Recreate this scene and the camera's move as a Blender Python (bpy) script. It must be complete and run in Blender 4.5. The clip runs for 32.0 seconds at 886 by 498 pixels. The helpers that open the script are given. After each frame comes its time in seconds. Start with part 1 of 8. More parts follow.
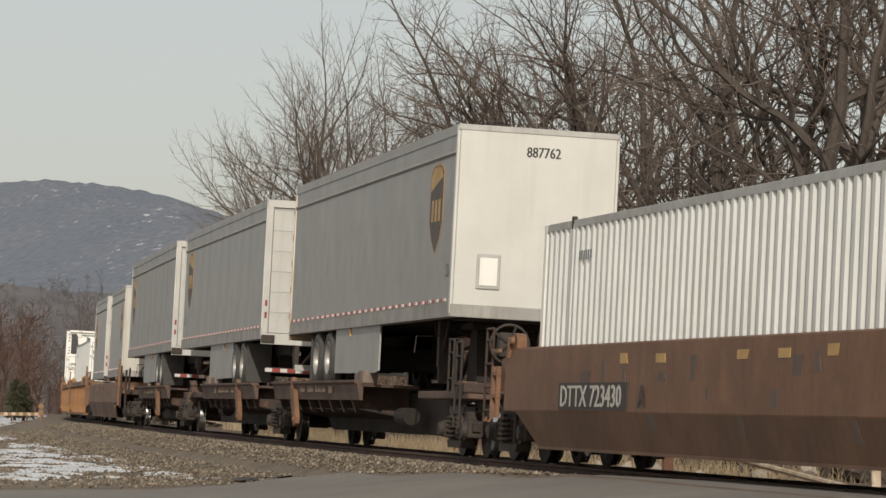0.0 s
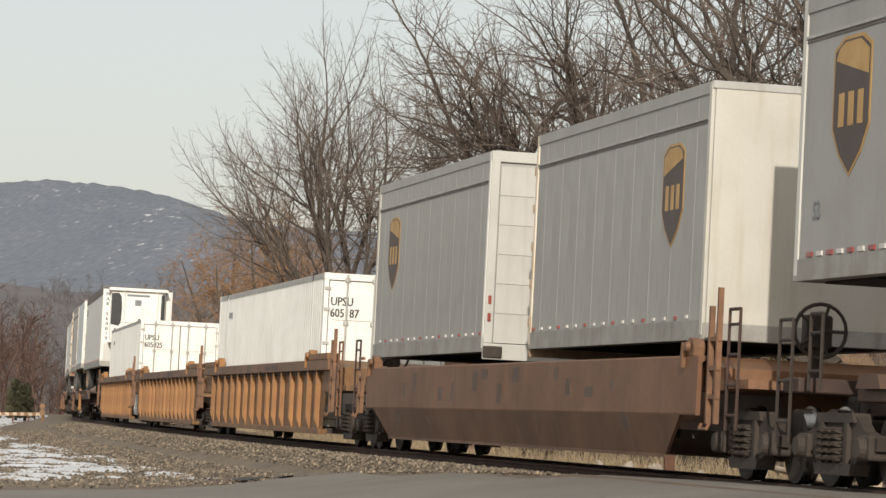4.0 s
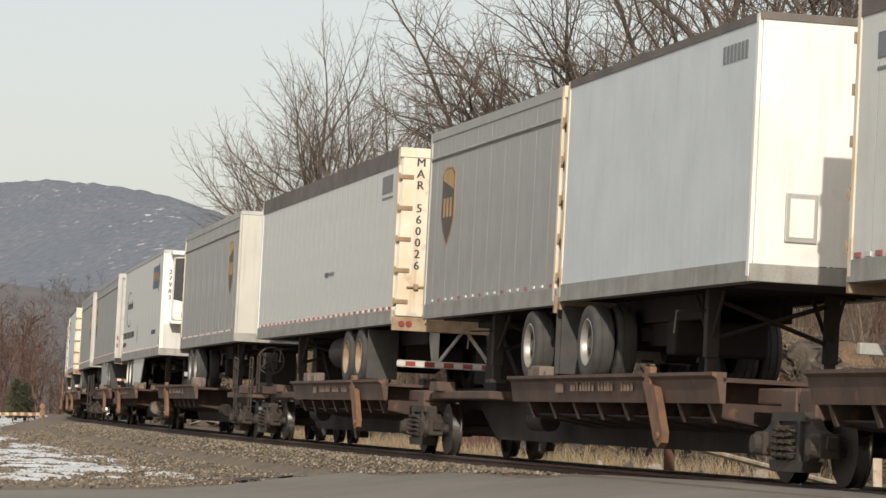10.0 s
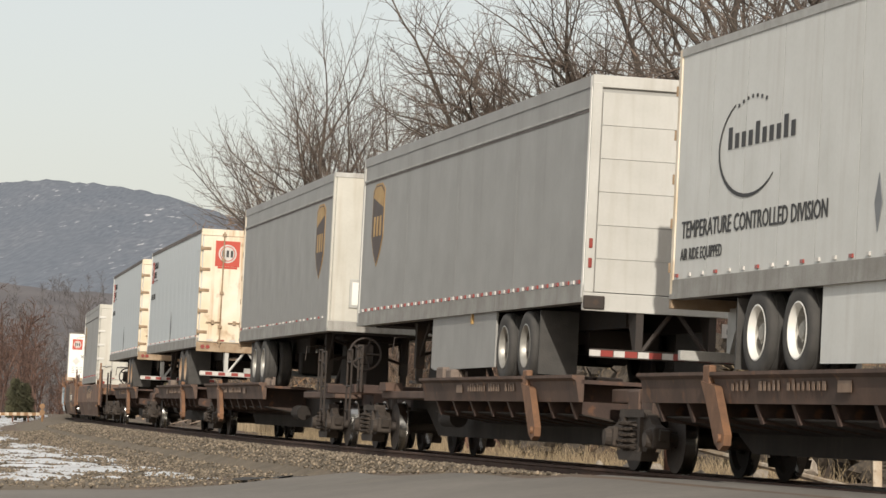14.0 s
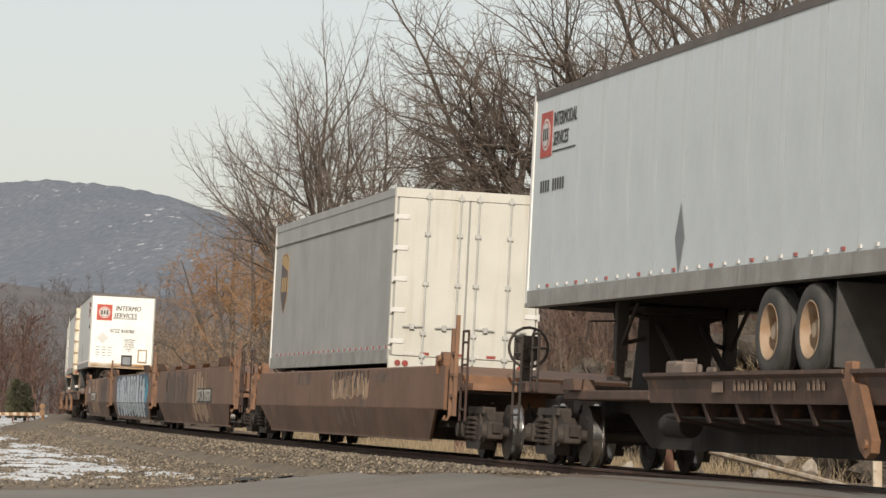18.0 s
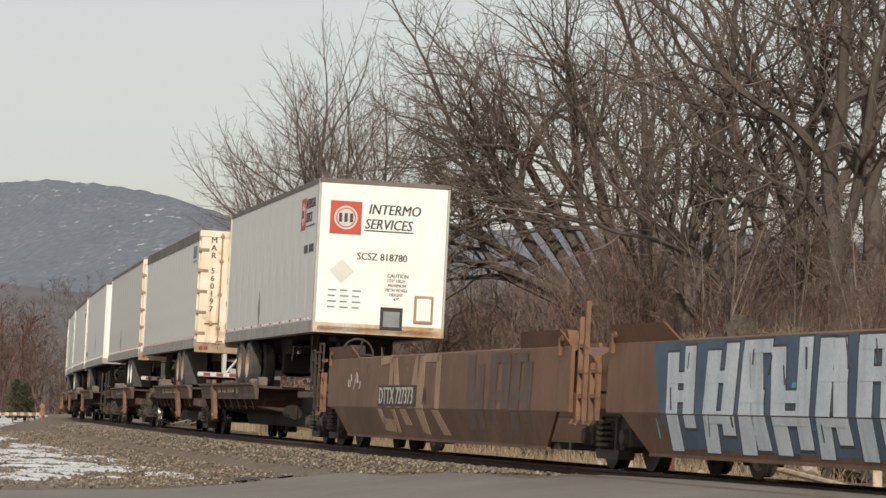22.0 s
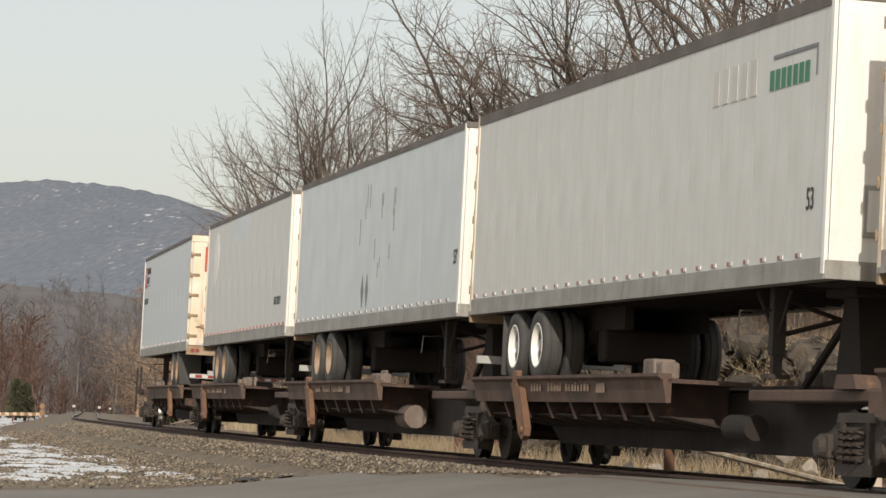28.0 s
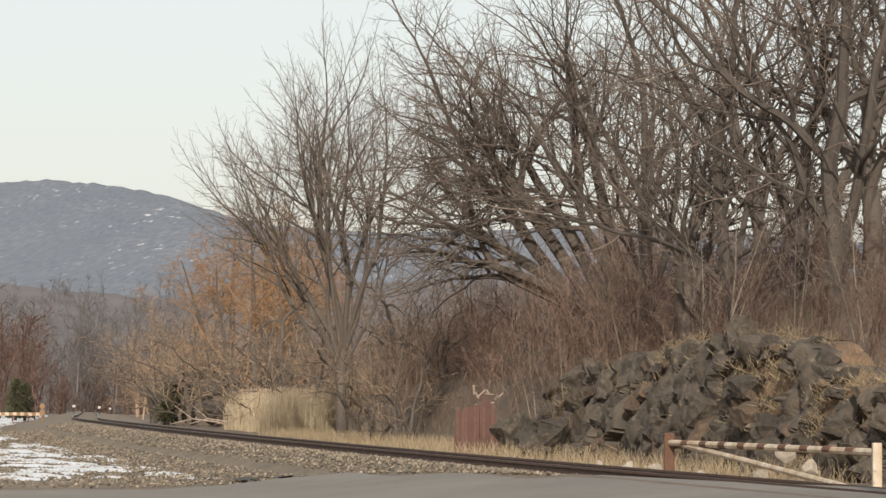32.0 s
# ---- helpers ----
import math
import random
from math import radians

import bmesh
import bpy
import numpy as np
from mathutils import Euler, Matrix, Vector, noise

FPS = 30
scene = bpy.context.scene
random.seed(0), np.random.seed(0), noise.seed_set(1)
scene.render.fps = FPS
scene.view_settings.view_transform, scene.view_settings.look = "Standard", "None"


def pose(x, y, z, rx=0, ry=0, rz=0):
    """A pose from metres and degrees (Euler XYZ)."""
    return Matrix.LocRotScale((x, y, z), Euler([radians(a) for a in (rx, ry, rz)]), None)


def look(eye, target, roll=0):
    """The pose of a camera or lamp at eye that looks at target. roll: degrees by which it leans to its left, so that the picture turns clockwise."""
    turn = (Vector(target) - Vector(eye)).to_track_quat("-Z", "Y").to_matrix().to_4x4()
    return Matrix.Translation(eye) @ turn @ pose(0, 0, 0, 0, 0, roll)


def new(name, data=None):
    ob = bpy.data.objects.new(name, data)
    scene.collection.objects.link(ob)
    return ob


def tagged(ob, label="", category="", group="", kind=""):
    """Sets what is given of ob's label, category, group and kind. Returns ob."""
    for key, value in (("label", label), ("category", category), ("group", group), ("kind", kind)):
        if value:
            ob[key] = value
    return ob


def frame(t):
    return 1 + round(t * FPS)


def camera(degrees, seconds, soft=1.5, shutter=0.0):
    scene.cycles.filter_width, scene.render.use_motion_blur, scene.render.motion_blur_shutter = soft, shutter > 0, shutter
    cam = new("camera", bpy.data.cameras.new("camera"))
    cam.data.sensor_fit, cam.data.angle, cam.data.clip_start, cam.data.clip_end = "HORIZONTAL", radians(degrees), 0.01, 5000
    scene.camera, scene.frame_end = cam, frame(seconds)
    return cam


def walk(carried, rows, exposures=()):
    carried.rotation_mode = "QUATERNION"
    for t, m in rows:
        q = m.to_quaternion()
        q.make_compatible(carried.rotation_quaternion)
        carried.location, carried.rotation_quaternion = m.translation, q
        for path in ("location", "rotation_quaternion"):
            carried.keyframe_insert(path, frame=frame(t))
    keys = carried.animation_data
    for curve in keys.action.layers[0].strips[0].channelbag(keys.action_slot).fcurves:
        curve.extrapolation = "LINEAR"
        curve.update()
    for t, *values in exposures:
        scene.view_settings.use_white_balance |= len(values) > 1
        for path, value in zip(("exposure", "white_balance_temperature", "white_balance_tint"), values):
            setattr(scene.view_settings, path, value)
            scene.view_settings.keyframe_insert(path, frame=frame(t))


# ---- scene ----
import collections
import itertools

# ---------------------------------------------------------------- camera
EYE = Vector((0.0, 0.0, 0.918))
TILT = radians(2.6056)
cam = camera(15.163, 32.0, soft=1.5, shutter=0.0)


def aim(pan):
    """The camera's pose, turned to its left by pan thousandths of a radian."""
    a = pan / 1000
    way = Vector((-math.sin(a) * math.cos(TILT), math.cos(a) * math.cos(TILT), math.sin(TILT)))
    return look(EYE, EYE + way, 0.243)


walk(cam, [(t, aim(p)) for t, p in (
    (0.0, -0.34), (0.25, 0.2), (0.5, 1.02), (1.0, 2.97), (1.5, 4.35), (2.0, 5.95), (2.25, 6.05), (2.5, 5.5), (3.0, 2.5),
    (3.25, 1.0), (3.5, 0.2), (4.5, 0.0), (6.0, 0.0), (16.0, 0.0), (32.0, 0.0))],
     exposures=((0.0, -0.25), (0.5, 0.0), (1.0, 0.18), (3.0, 0.15), (6.0, -0.25), (7.0, -0.32), (8.0, -0.36), (9.0, -0.06), (12.0, 0.15), (14.0, 0.1), (17.0, 0.05), (19.0, 0.12), (20.0, 0.22), (21.0, 0.18), (22.0, -0.06), (23.0, -0.27), (24.0, -0.05), (26.0, 0.08), (28.0, 0.06), (29.0, 0.1), (30.0, 0.0), (31.0, 0.12), (32.0, 0.28)))

# ---------------------------------------------------------------- light
SUN_UP, SUN_TURN = 25.0, 0.0        # the sun stands behind the camera
world = bpy.data.worlds.new("sky")
scene.world = world
world.use_nodes = True
wn, wl = world.node_tree.nodes, world.node_tree.links
sky = wn.new("ShaderNodeTexSky")
sky.sky_type, sky.sun_disc = "NISHITA", False
sky.sun_elevation, sky.sun_rotation = radians(SUN_UP), radians(180 + SUN_TURN)
sky.air_density, sky.dust_density, sky.ozone_density = 1.0, 2.2, 1.2
haze = wn.new("ShaderNodeMix")                          # thin high cloud whitens the sky
haze.data_type, haze.inputs[0].default_value, haze.inputs[7].default_value = "RGBA", 0.62, (6.6, 6.35, 5.85, 1)
wl.new(sky.outputs[0], haze.inputs[6])
wl.new(haze.outputs[2], wn["Background"].inputs[0])
wn["Background"].inputs[1].default_value = 0.12
sun = new("sun", bpy.data.lights.new("sun", "SUN"))
sun.data.energy, sun.data.angle, sun.data.color = 3.6, radians(0.6), (1.0, 0.93, 0.82)
sun.matrix_world = look((0, -60, 40), (0, -60 + 60 * math.cos(radians(SUN_UP)), 40 - 60 * math.sin(radians(SUN_UP))))
scene.view_settings.exposure = 0.0

# ---------------------------------------------------------------- track line
# Distance s runs along the track away from the crossing; curvature at every 20 m.
BEND = (-2.057e-03, -1.278e-03, -8.54e-04, -9.07e-04, -8.53e-04, -5.73e-04, -1.81e-04, -7.11e-04, -7.97e-04, -5.14e-04, -9.3e-05,
        2.34e-04, 0.0)
BANK = 0.0474
LS = np.arange(-720.0, 1100.0, 1.0)
_kap = np.interp(LS, np.arange(13) * 20.0, BEND)
_kap[LS < 0] = BEND[0] * np.clip(1 + LS[LS < 0] / 60.0, 0, 1)
_i0 = int(np.argmin(abs(LS)))
LTH = np.cumsum(_kap)
LTH = LTH - LTH[_i0] + 0.255
LX, LY = np.cumsum(-np.sin(LTH)), np.cumsum(np.cos(LTH))
LX, LY = LX - LX[_i0] + 8.649, LY - LY[_i0] + 20.0


def rail_z(s):
    u = (s - 30) / 100
    return 0.1294 * max(u, -1.5) - 0.3583 * 0.2 * math.log1p(math.exp(min((u - 0.6) / 0.2, 60)))


def track(s, lat=0.0, z=0.0):
    """A point at s along the track, lat metres towards the camera's side, z above the railhead."""
    th = float(np.interp(s, LS, LTH))
    l, h = lat * math.cos(BANK) - z * math.sin(BANK), z * math.cos(BANK) + lat * math.sin(BANK)
    return Vector((float(np.interp(s, LS, LX)) - math.cos(th) * l, float(np.interp(s, LS, LY)) - math.sin(th) * l, rail_z(s) + h))


def gone(t):
    return 18.0228 * (t - 16) - 0.003875 * (t - 16) ** 2


def riding(qa, qb, t):
    """The pose at t of a railcar whose front and rear pivots are qa and qb metres back in the train: x forward, y to the far side."""
    a, b = track(qa - gone(t)), track(qb - gone(t))
    x = (a - b).normalized()
    side = Vector((x.y, -x.x, 0)).normalized()          # towards the camera's side, level
    up = (side.cross(x)).normalized()
    if up.z < 0:
        up = -up
    up = (up * math.cos(BANK) - side * math.sin(BANK)).normalized()
    y = up.cross(x).normalized()
    mid = (a + b) / 2
    return Matrix(((x.x, y.x, up.x, mid.x), (x.y, y.y, up.y, mid.y), (x.z, y.z, up.z, mid.z), (0, 0, 0, 1)))


RIDERS = []                                             # (thing, front pivot, rear pivot, its pose on the railcar)


def motions():
    times = [i * 0.5 for i in range(65)]
    for ob, qa, qb, m in RIDERS:
        walk(ob, [(t, riding(qa, qb, t) @ m) for t in times])
    for ob, q in SPINNING:                               # the wheels roll while they pass the camera
        dx = ob.matrix_basis.translation.x
        on = [k for k in range(961) if -6 < q - gone(k / FPS) < 80]
        if on:
            turn = {k: -(q - gone(k / FPS)) / 0.418 for k in on}
            ks = sorted({0, *on, 960})
            walk(ob, [(k / FPS, pose(dx, 0, 0.418, 0, math.degrees(turn.get(k, turn[on[0]] if k < on[0] else turn[on[-1]])), 0)) for k in ks])


# ---------------------------------------------------------------- materials
def surf(name, col, col2=None, scale=3.0, rough=0.6, bump=0.0, bump_scale=60.0, metal=0.0, streak=0.0, streak_col=(0.1, 0.07, 0.05),
         island=0.0, stretch=(1, 1, 1), coat=0.0, spots=0.0, spot_col=(0.2, 0.08, 0.03), spot_scale=6.0, detail=6.0, grain=0.35):
    """A painted or natural surface: two colours mixed by noise, fine grain, runs of dirt, spots of rust and relief."""
    m = bpy.data.materials.new(name)
    m.use_nodes = True
    n, l = m.node_tree.nodes, m.node_tree.links
    b = n["Principled BSDF"]
    b.inputs["Roughness"].default_value, b.inputs["Metallic"].default_value = rough, metal
    b.inputs["Coat Weight"].default_value = coat
    tc = n.new("ShaderNodeTexCoord")
    mp = n.new("ShaderNodeMapping")
    mp.inputs["Scale"].default_value = stretch
    l.new(tc.outputs["Object"], mp.inputs["Vector"])

    def noise_at(sc, det=6.0, vec=mp):
        t = n.new("ShaderNodeTexNoise")
        t.inputs["Scale"].default_value, t.inputs["Detail"].default_value = sc, det
        l.new(vec.outputs[0], t.inputs["Vector"])
        return t

    def mix(fac, a, bcol):
        x = n.new("ShaderNodeMix")
        x.data_type = "RGBA"
        for sock, v in ((x.inputs[0], fac), (x.inputs[6], a), (x.inputs[7], bcol)):
            if hasattr(v, "is_output"):
                l.new(v, sock)
            elif isinstance(v, tuple):
                sock.default_value = (*v, 1)
            else:
                sock.default_value = v
        return x.outputs[2]

    def ramp(src, lo, hi):
        r = n.new("ShaderNodeMapRange")
        r.inputs[1].default_value, r.inputs[2].default_value = lo, hi
        l.new(src, r.inputs[0])
        return r.outputs[0]

    def times(a, k):
        x = n.new("ShaderNodeMath")
        x.operation = "MULTIPLY"
        l.new(a, x.inputs[0])
        x.inputs[1].default_value = k
        return x.outputs[0]

    col2 = col2 or tuple(c * 0.8 for c in col)
    big = noise_at(scale, detail)
    out = mix(ramp(big.outputs[0], 0.3, 0.7), col, col2)
    fine = noise_at(scale * 17, 4.0)
    out = mix(times(ramp(fine.outputs[0], 0.4, 0.8), grain), out, tuple(c * 0.6 for c in col2))
    if streak:
        m2 = n.new("ShaderNodeMapping")
        m2.inputs["Scale"].default_value = (3.0, 3.0, 0.22)
        l.new(tc.outputs["Object"], m2.inputs["Vector"])
        s = noise_at(2.2, 5.0, m2)
        out = mix(times(ramp(s.outputs[0], 0.52, 0.8), streak), out, streak_col)
    if spots:
        sp = noise_at(spot_scale, 8.0)
        out = mix(times(ramp(sp.outputs[0], 0.6, 0.7), spots), out, spot_col)
    if island:
        oi = n.new("ShaderNodeObjectInfo")
        gi = n.new("ShaderNodeNewGeometry")
        add = n.new("ShaderNodeMath")
        add.operation = "ADD"
        l.new(oi.outputs["Random"], add.inputs[0])
        l.new(gi.outputs["Random Per Island"], add.inputs[1])
        fr = n.new("ShaderNodeMath")
        fr.operation = "FRACT"
        l.new(add.outputs[0], fr.inputs[0])
        hs = n.new("ShaderNodeHueSaturation")
        l.new(out, hs.inputs["Color"])
        mr = n.new("ShaderNodeMapRange")
        mr.inputs[3].default_value, mr.inputs[4].default_value = 1 - island, 1 + island
        l.new(fr.outputs[0], mr.inputs[0])
        l.new(mr.outputs[0], hs.inputs["Value"])
        out = hs.outputs[0]
    l.new(out, b.inputs["Base Color"])
    if bump:
        bp = n.new("ShaderNodeBump")
        bp.inputs["Strength"].default_value, bp.inputs["Distance"].default_value = bump, 0.02
        bn = noise_at(bump_scale, 5.0)
        l.new(bn.outputs[0], bp.inputs["Height"])
        l.new(bp.outputs[0], b.inputs["Normal"])
    rr = n.new("ShaderNodeMapRange")
    rr.inputs[3].default_value, rr.inputs[4].default_value = max(rough - 0.12, 0.05), min(rough + 0.15, 1)
    l.new(big.outputs[0], rr.inputs[0])
    l.new(rr.outputs[0], b.inputs["Roughness"])
    return m


M_GREY = surf("grey_trailer_paint", (0.325, 0.32, 0.305), (0.29, 0.285, 0.272), 1.3, 0.5, streak=0.25, streak_col=(0.18, 0.17, 0.15), grain=0.10)
M_GREY_RIB = surf("weathered_grey_paint", (0.37, 0.365, 0.345), (0.31, 0.305, 0.29), 1.1, 0.55, streak=0.5, streak_col=(0.42, 0.42, 0.40), grain=0.10)
M_WHITE = surf("white_trailer_paint", (0.66, 0.66, 0.63), (0.58, 0.58, 0.55), 1.2, 0.5, streak=0.3, streak_col=(0.36, 0.32, 0.27), grain=0.10)
M_WHITE2 = surf("cool_white_trailer_paint", (0.62, 0.66, 0.67), (0.55, 0.59, 0.60), 1.0, 0.5, streak=0.25, streak_col=(0.4, 0.38, 0.34), grain=0.10)
M_CREAM = surf("worn_cream_paint", (0.60, 0.585, 0.55), (0.53, 0.515, 0.48), 1.2, 0.55, streak=0.35, streak_col=(0.32, 0.28, 0.22), grain=0.10)
M_NOSE = surf("dull_white_nose_paint", (0.58, 0.57, 0.53), (0.52, 0.51, 0.47), 1.3, 0.5, streak=0.25, streak_col=(0.40, 0.37, 0.31), grain=0.08)
M_DOOR = surf("rust_stained_white_door", (0.74, 0.68, 0.58), (0.64, 0.52, 0.36), 1.4, 0.55, streak=0.75, streak_col=(0.36, 0.19, 0.075),
              spots=0.5, spot_col=(0.24, 0.11, 0.04), spot_scale=2.2, grain=0.10)
M_ROLL = surf("grey_white_roll_door", (0.50, 0.49, 0.46), (0.43, 0.42, 0.39), 1.4, 0.5, streak=0.4, streak_col=(0.30, 0.26, 0.21), grain=0.10)
M_OLDDOOR = surf("yellowed_white_door", (0.53, 0.51, 0.455), (0.46, 0.44, 0.385), 1.4, 0.5, streak=0.4, streak_col=(0.32, 0.25, 0.16), grain=0.10)
M_BRIGHT = surf("weathered_white_paint", (0.80, 0.785, 0.74), (0.73, 0.71, 0.66), 1.3, 0.45, streak=0.3, streak_col=(0.44, 0.37, 0.27), spots=0.15, spot_col=(0.36, 0.27, 0.17), spot_scale=2.0, grain=0.10)
M_ALU = surf("dull_aluminium", (0.46, 0.455, 0.43), (0.36, 0.35, 0.325), 3, 0.5, metal=0.2, streak=0.4, streak_col=(0.2, 0.17, 0.14))
M_BRAIL = surf("grimy_bottom_rail", (0.36, 0.35, 0.325), (0.26, 0.245, 0.22), 2.5, 0.55, metal=0.15, streak=0.6, streak_col=(0.13, 0.105, 0.085))
M_SEAM = surf("grey_joint_sealant", (0.27, 0.26, 0.245), (0.20, 0.19, 0.18), 2, 0.7)
M_TOP = surf("grimy_top_rail", (0.16, 0.14, 0.125), (0.11, 0.095, 0.085), 2, 0.7, streak=0.3)
M_STEEL = surf("dirty_dark_steel", (0.028, 0.022, 0.019), (0.046, 0.034, 0.027), 3, 0.75, bump=0.25, bump_scale=25, spots=0.4, spot_col=(0.09, 0.05, 0.03))
M_TRUCK = surf("dusty_brown_truck_casting", (0.060, 0.045, 0.035), (0.032, 0.025, 0.020), 3, 0.8, bump=0.25, bump_scale=25, spots=0.4, spot_col=(0.11, 0.075, 0.052))
M_SILL = surf("dusty_dark_sill", (0.034, 0.026, 0.021), (0.019, 0.0145, 0.012), 1.2, 0.85, streak=0.5, streak_col=(0.055, 0.04, 0.03))
M_RUSTY = surf("white_paint_eaten_by_rust", (0.62, 0.56, 0.47), (0.40, 0.23, 0.10), 2.2, 0.6, streak=0.7, streak_col=(0.25, 0.10, 0.035), spots=0.85, spot_col=(0.20, 0.075, 0.028), spot_scale=3.0)
M_FRAME = surf("greasy_underframe", (0.013, 0.010, 0.008), (0.026, 0.018, 0.013), 2, 0.85, spots=0.3, spot_col=(0.05, 0.03, 0.02))
M_SPINE = surf("faded_brown_railcar_paint", (0.075, 0.040, 0.029), (0.042, 0.026, 0.021), 2.2, 0.7, bump=0.15, bump_scale=20, streak=0.5,
               streak_col=(0.03, 0.022, 0.019), spots=0.5, spot_col=(0.18, 0.078, 0.034))
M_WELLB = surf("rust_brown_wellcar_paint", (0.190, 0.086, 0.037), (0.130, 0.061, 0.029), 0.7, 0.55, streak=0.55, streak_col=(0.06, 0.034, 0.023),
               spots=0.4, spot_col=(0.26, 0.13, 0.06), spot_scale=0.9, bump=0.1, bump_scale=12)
# a darker copy of the brown above, for the sheet below the crease
M_WELLD = surf("darker_brown_lower_paint", (0.145, 0.069, 0.033), (0.092, 0.046, 0.025), 0.8, 0.6, streak=0.6, streak_col=(0.04, 0.026, 0.020),
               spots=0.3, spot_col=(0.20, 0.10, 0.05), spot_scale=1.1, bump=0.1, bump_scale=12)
M_WELLO = surf("grimy_orange_wellcar_paint", (0.235, 0.115, 0.036), (0.135, 0.068, 0.028), 0.7, 0.6, streak=0.75, streak_col=(0.04, 0.026, 0.017),
               spots=0.5, spot_col=(0.045, 0.030, 0.020), spot_scale=1.1, bump=0.12, bump_scale=14)
M_CHORD = surf("stained_brown_orange_paint", (0.20, 0.100, 0.050), (0.115, 0.062, 0.036), 0.6, 0.6, streak=0.4, streak_col=(0.05, 0.032, 0.022), spots=0.5, spot_col=(0.06, 0.036, 0.024),
               spot_scale=1.2)
M_RIB = surf("ochre_rib_paint", (0.36, 0.175, 0.060), (0.25, 0.118, 0.044), 2.0, 0.6, streak=0.55, streak_col=(0.09, 0.05, 0.028), spots=0.5, spot_col=(0.11, 0.06, 0.03), island=0.18)
M_ORANGE = surf("rusty_orange_bracket_paint", (0.24, 0.118, 0.058), (0.125, 0.066, 0.038), 3, 0.65, streak=0.5, streak_col=(0.05, 0.03, 0.022))
M_RUBBER = surf("dusty_tyre_rubber", (0.045, 0.043, 0.04), (0.075, 0.07, 0.065), 5, 0.85, bump=0.2, bump_scale=40)
M_RIM = surf("steel_wheel_rim", (0.42, 0.41, 0.38), (0.27, 0.25, 0.22), 4, 0.45, metal=0.5)
M_DISC = surf("grimy_wheel_disc", (0.16, 0.145, 0.125), (0.09, 0.08, 0.07), 5, 0.6, metal=0.2)
M_RIMR = surf("rusty_wheel_rim", (0.27, 0.15, 0.075), (0.38, 0.31, 0.23), 5, 0.6)
M_TREAD = surf("polished_wheel_tread", (0.5, 0.49, 0.47), (0.42, 0.41, 0.4), 6, 0.22, metal=1.0)
M_RED = surf("red_reflector", (0.30, 0.055, 0.045), (0.23, 0.045, 0.038), 6, 0.3)
M_WTAPE = surf("white_reflector", (0.60, 0.57, 0.54), (0.46, 0.44, 0.41), 6, 0.3)
M_BLACK = surf("black_lettering", (0.03, 0.03, 0.032), (0.05, 0.05, 0.05), 6, 0.6)
M_GREYTXT = surf("grey_lettering", (0.16, 0.17, 0.18), (0.22, 0.23, 0.24), 6, 0.6)
M_PALE = surf("pale_stencil_paint", (0.55, 0.52, 0.47), (0.45, 0.42, 0.37), 6, 0.6)
M_GREEN = surf("green_lettering", (0.03, 0.16, 0.09), (0.04, 0.2, 0.11), 6, 0.5)
M_BLUE = surf("blue_decal", (0.05, 0.125, 0.215), (0.04, 0.095, 0.165), 3, 0.5)
M_CYAN = surf("turquoise_spray_paint", (0.06, 0.25, 0.36), (0.10, 0.33, 0.42), 3, 0.6)
M_SPRAY = surf("pale_spray_paint", (0.60, 0.65, 0.68), (0.42, 0.48, 0.54), 1.5, 0.6, streak=0.5, streak_col=(0.2, 0.2, 0.22))
M_REDSIGN = surf("red_emblem", (0.48, 0.06, 0.03), (0.42, 0.05, 0.03), 3, 0.5)
M_GOLD = surf("gold_emblem", (0.50, 0.31, 0.10), (0.40, 0.24, 0.08), 3, 0.5)
M_BROWN = surf("brown_emblem", (0.055, 0.033, 0.026), (0.07, 0.045, 0.035), 3, 0.5)
M_FADED = surf("faded_tan_spray_paint", (0.40, 0.27, 0.175), (0.30, 0.195, 0.12), 1.5, 0.65, streak=0.4, streak_col=(0.10, 0.06, 0.04))
M_GHOST = surf("weathered_grey_spray_paint", (0.125, 0.088, 0.066), (0.088, 0.062, 0.048), 1.5, 0.65, streak=0.5, streak_col=(0.07, 0.045, 0.032))
M_GHOSTP = surf("worn_stencil_paint", (0.27, 0.19, 0.135), (0.17, 0.11, 0.075), 3, 0.65, streak=0.4, streak_col=(0.08, 0.05, 0.035))
M_HAZE = surf("slate_blue_spray_haze", (0.060, 0.105, 0.165), (0.045, 0.075, 0.12), 1.5, 0.6, streak=0.5, streak_col=(0.12, 0.11, 0.11))
M_NUMBER = surf("dark_brown_number_panel", (0.034, 0.027, 0.024), (0.05, 0.038, 0.032), 4, 0.65)
M_SOOT = surf("sooty_smear", (0.022, 0.017, 0.014), (0.04, 0.028, 0.02), 2, 0.7)
M_EDGE = surf("scuffed_rust_brown_beam", (0.125, 0.072, 0.049), (0.066, 0.042, 0.032), 1.3, 0.7, streak=0.6, streak_col=(0.04, 0.028, 0.022), spots=0.5, spot_col=(0.25, 0.12, 0.055), spot_scale=4)
M_HARD = surf("grimy_door_hardware", (0.36, 0.27, 0.18), (0.24, 0.155, 0.085), 6, 0.6, streak=0.4)
M_GRILLE_SHADE = surf("black_grille_and_edge_shade", (0.012, 0.013, 0.015), (0.03, 0.03, 0.035), 8, 0.5)
M_LUMP = surf("dirty_ice_and_timber", (0.22, 0.17, 0.14), (0.13, 0.10, 0.08), 4, 0.8, bump=0.5, bump_scale=12)


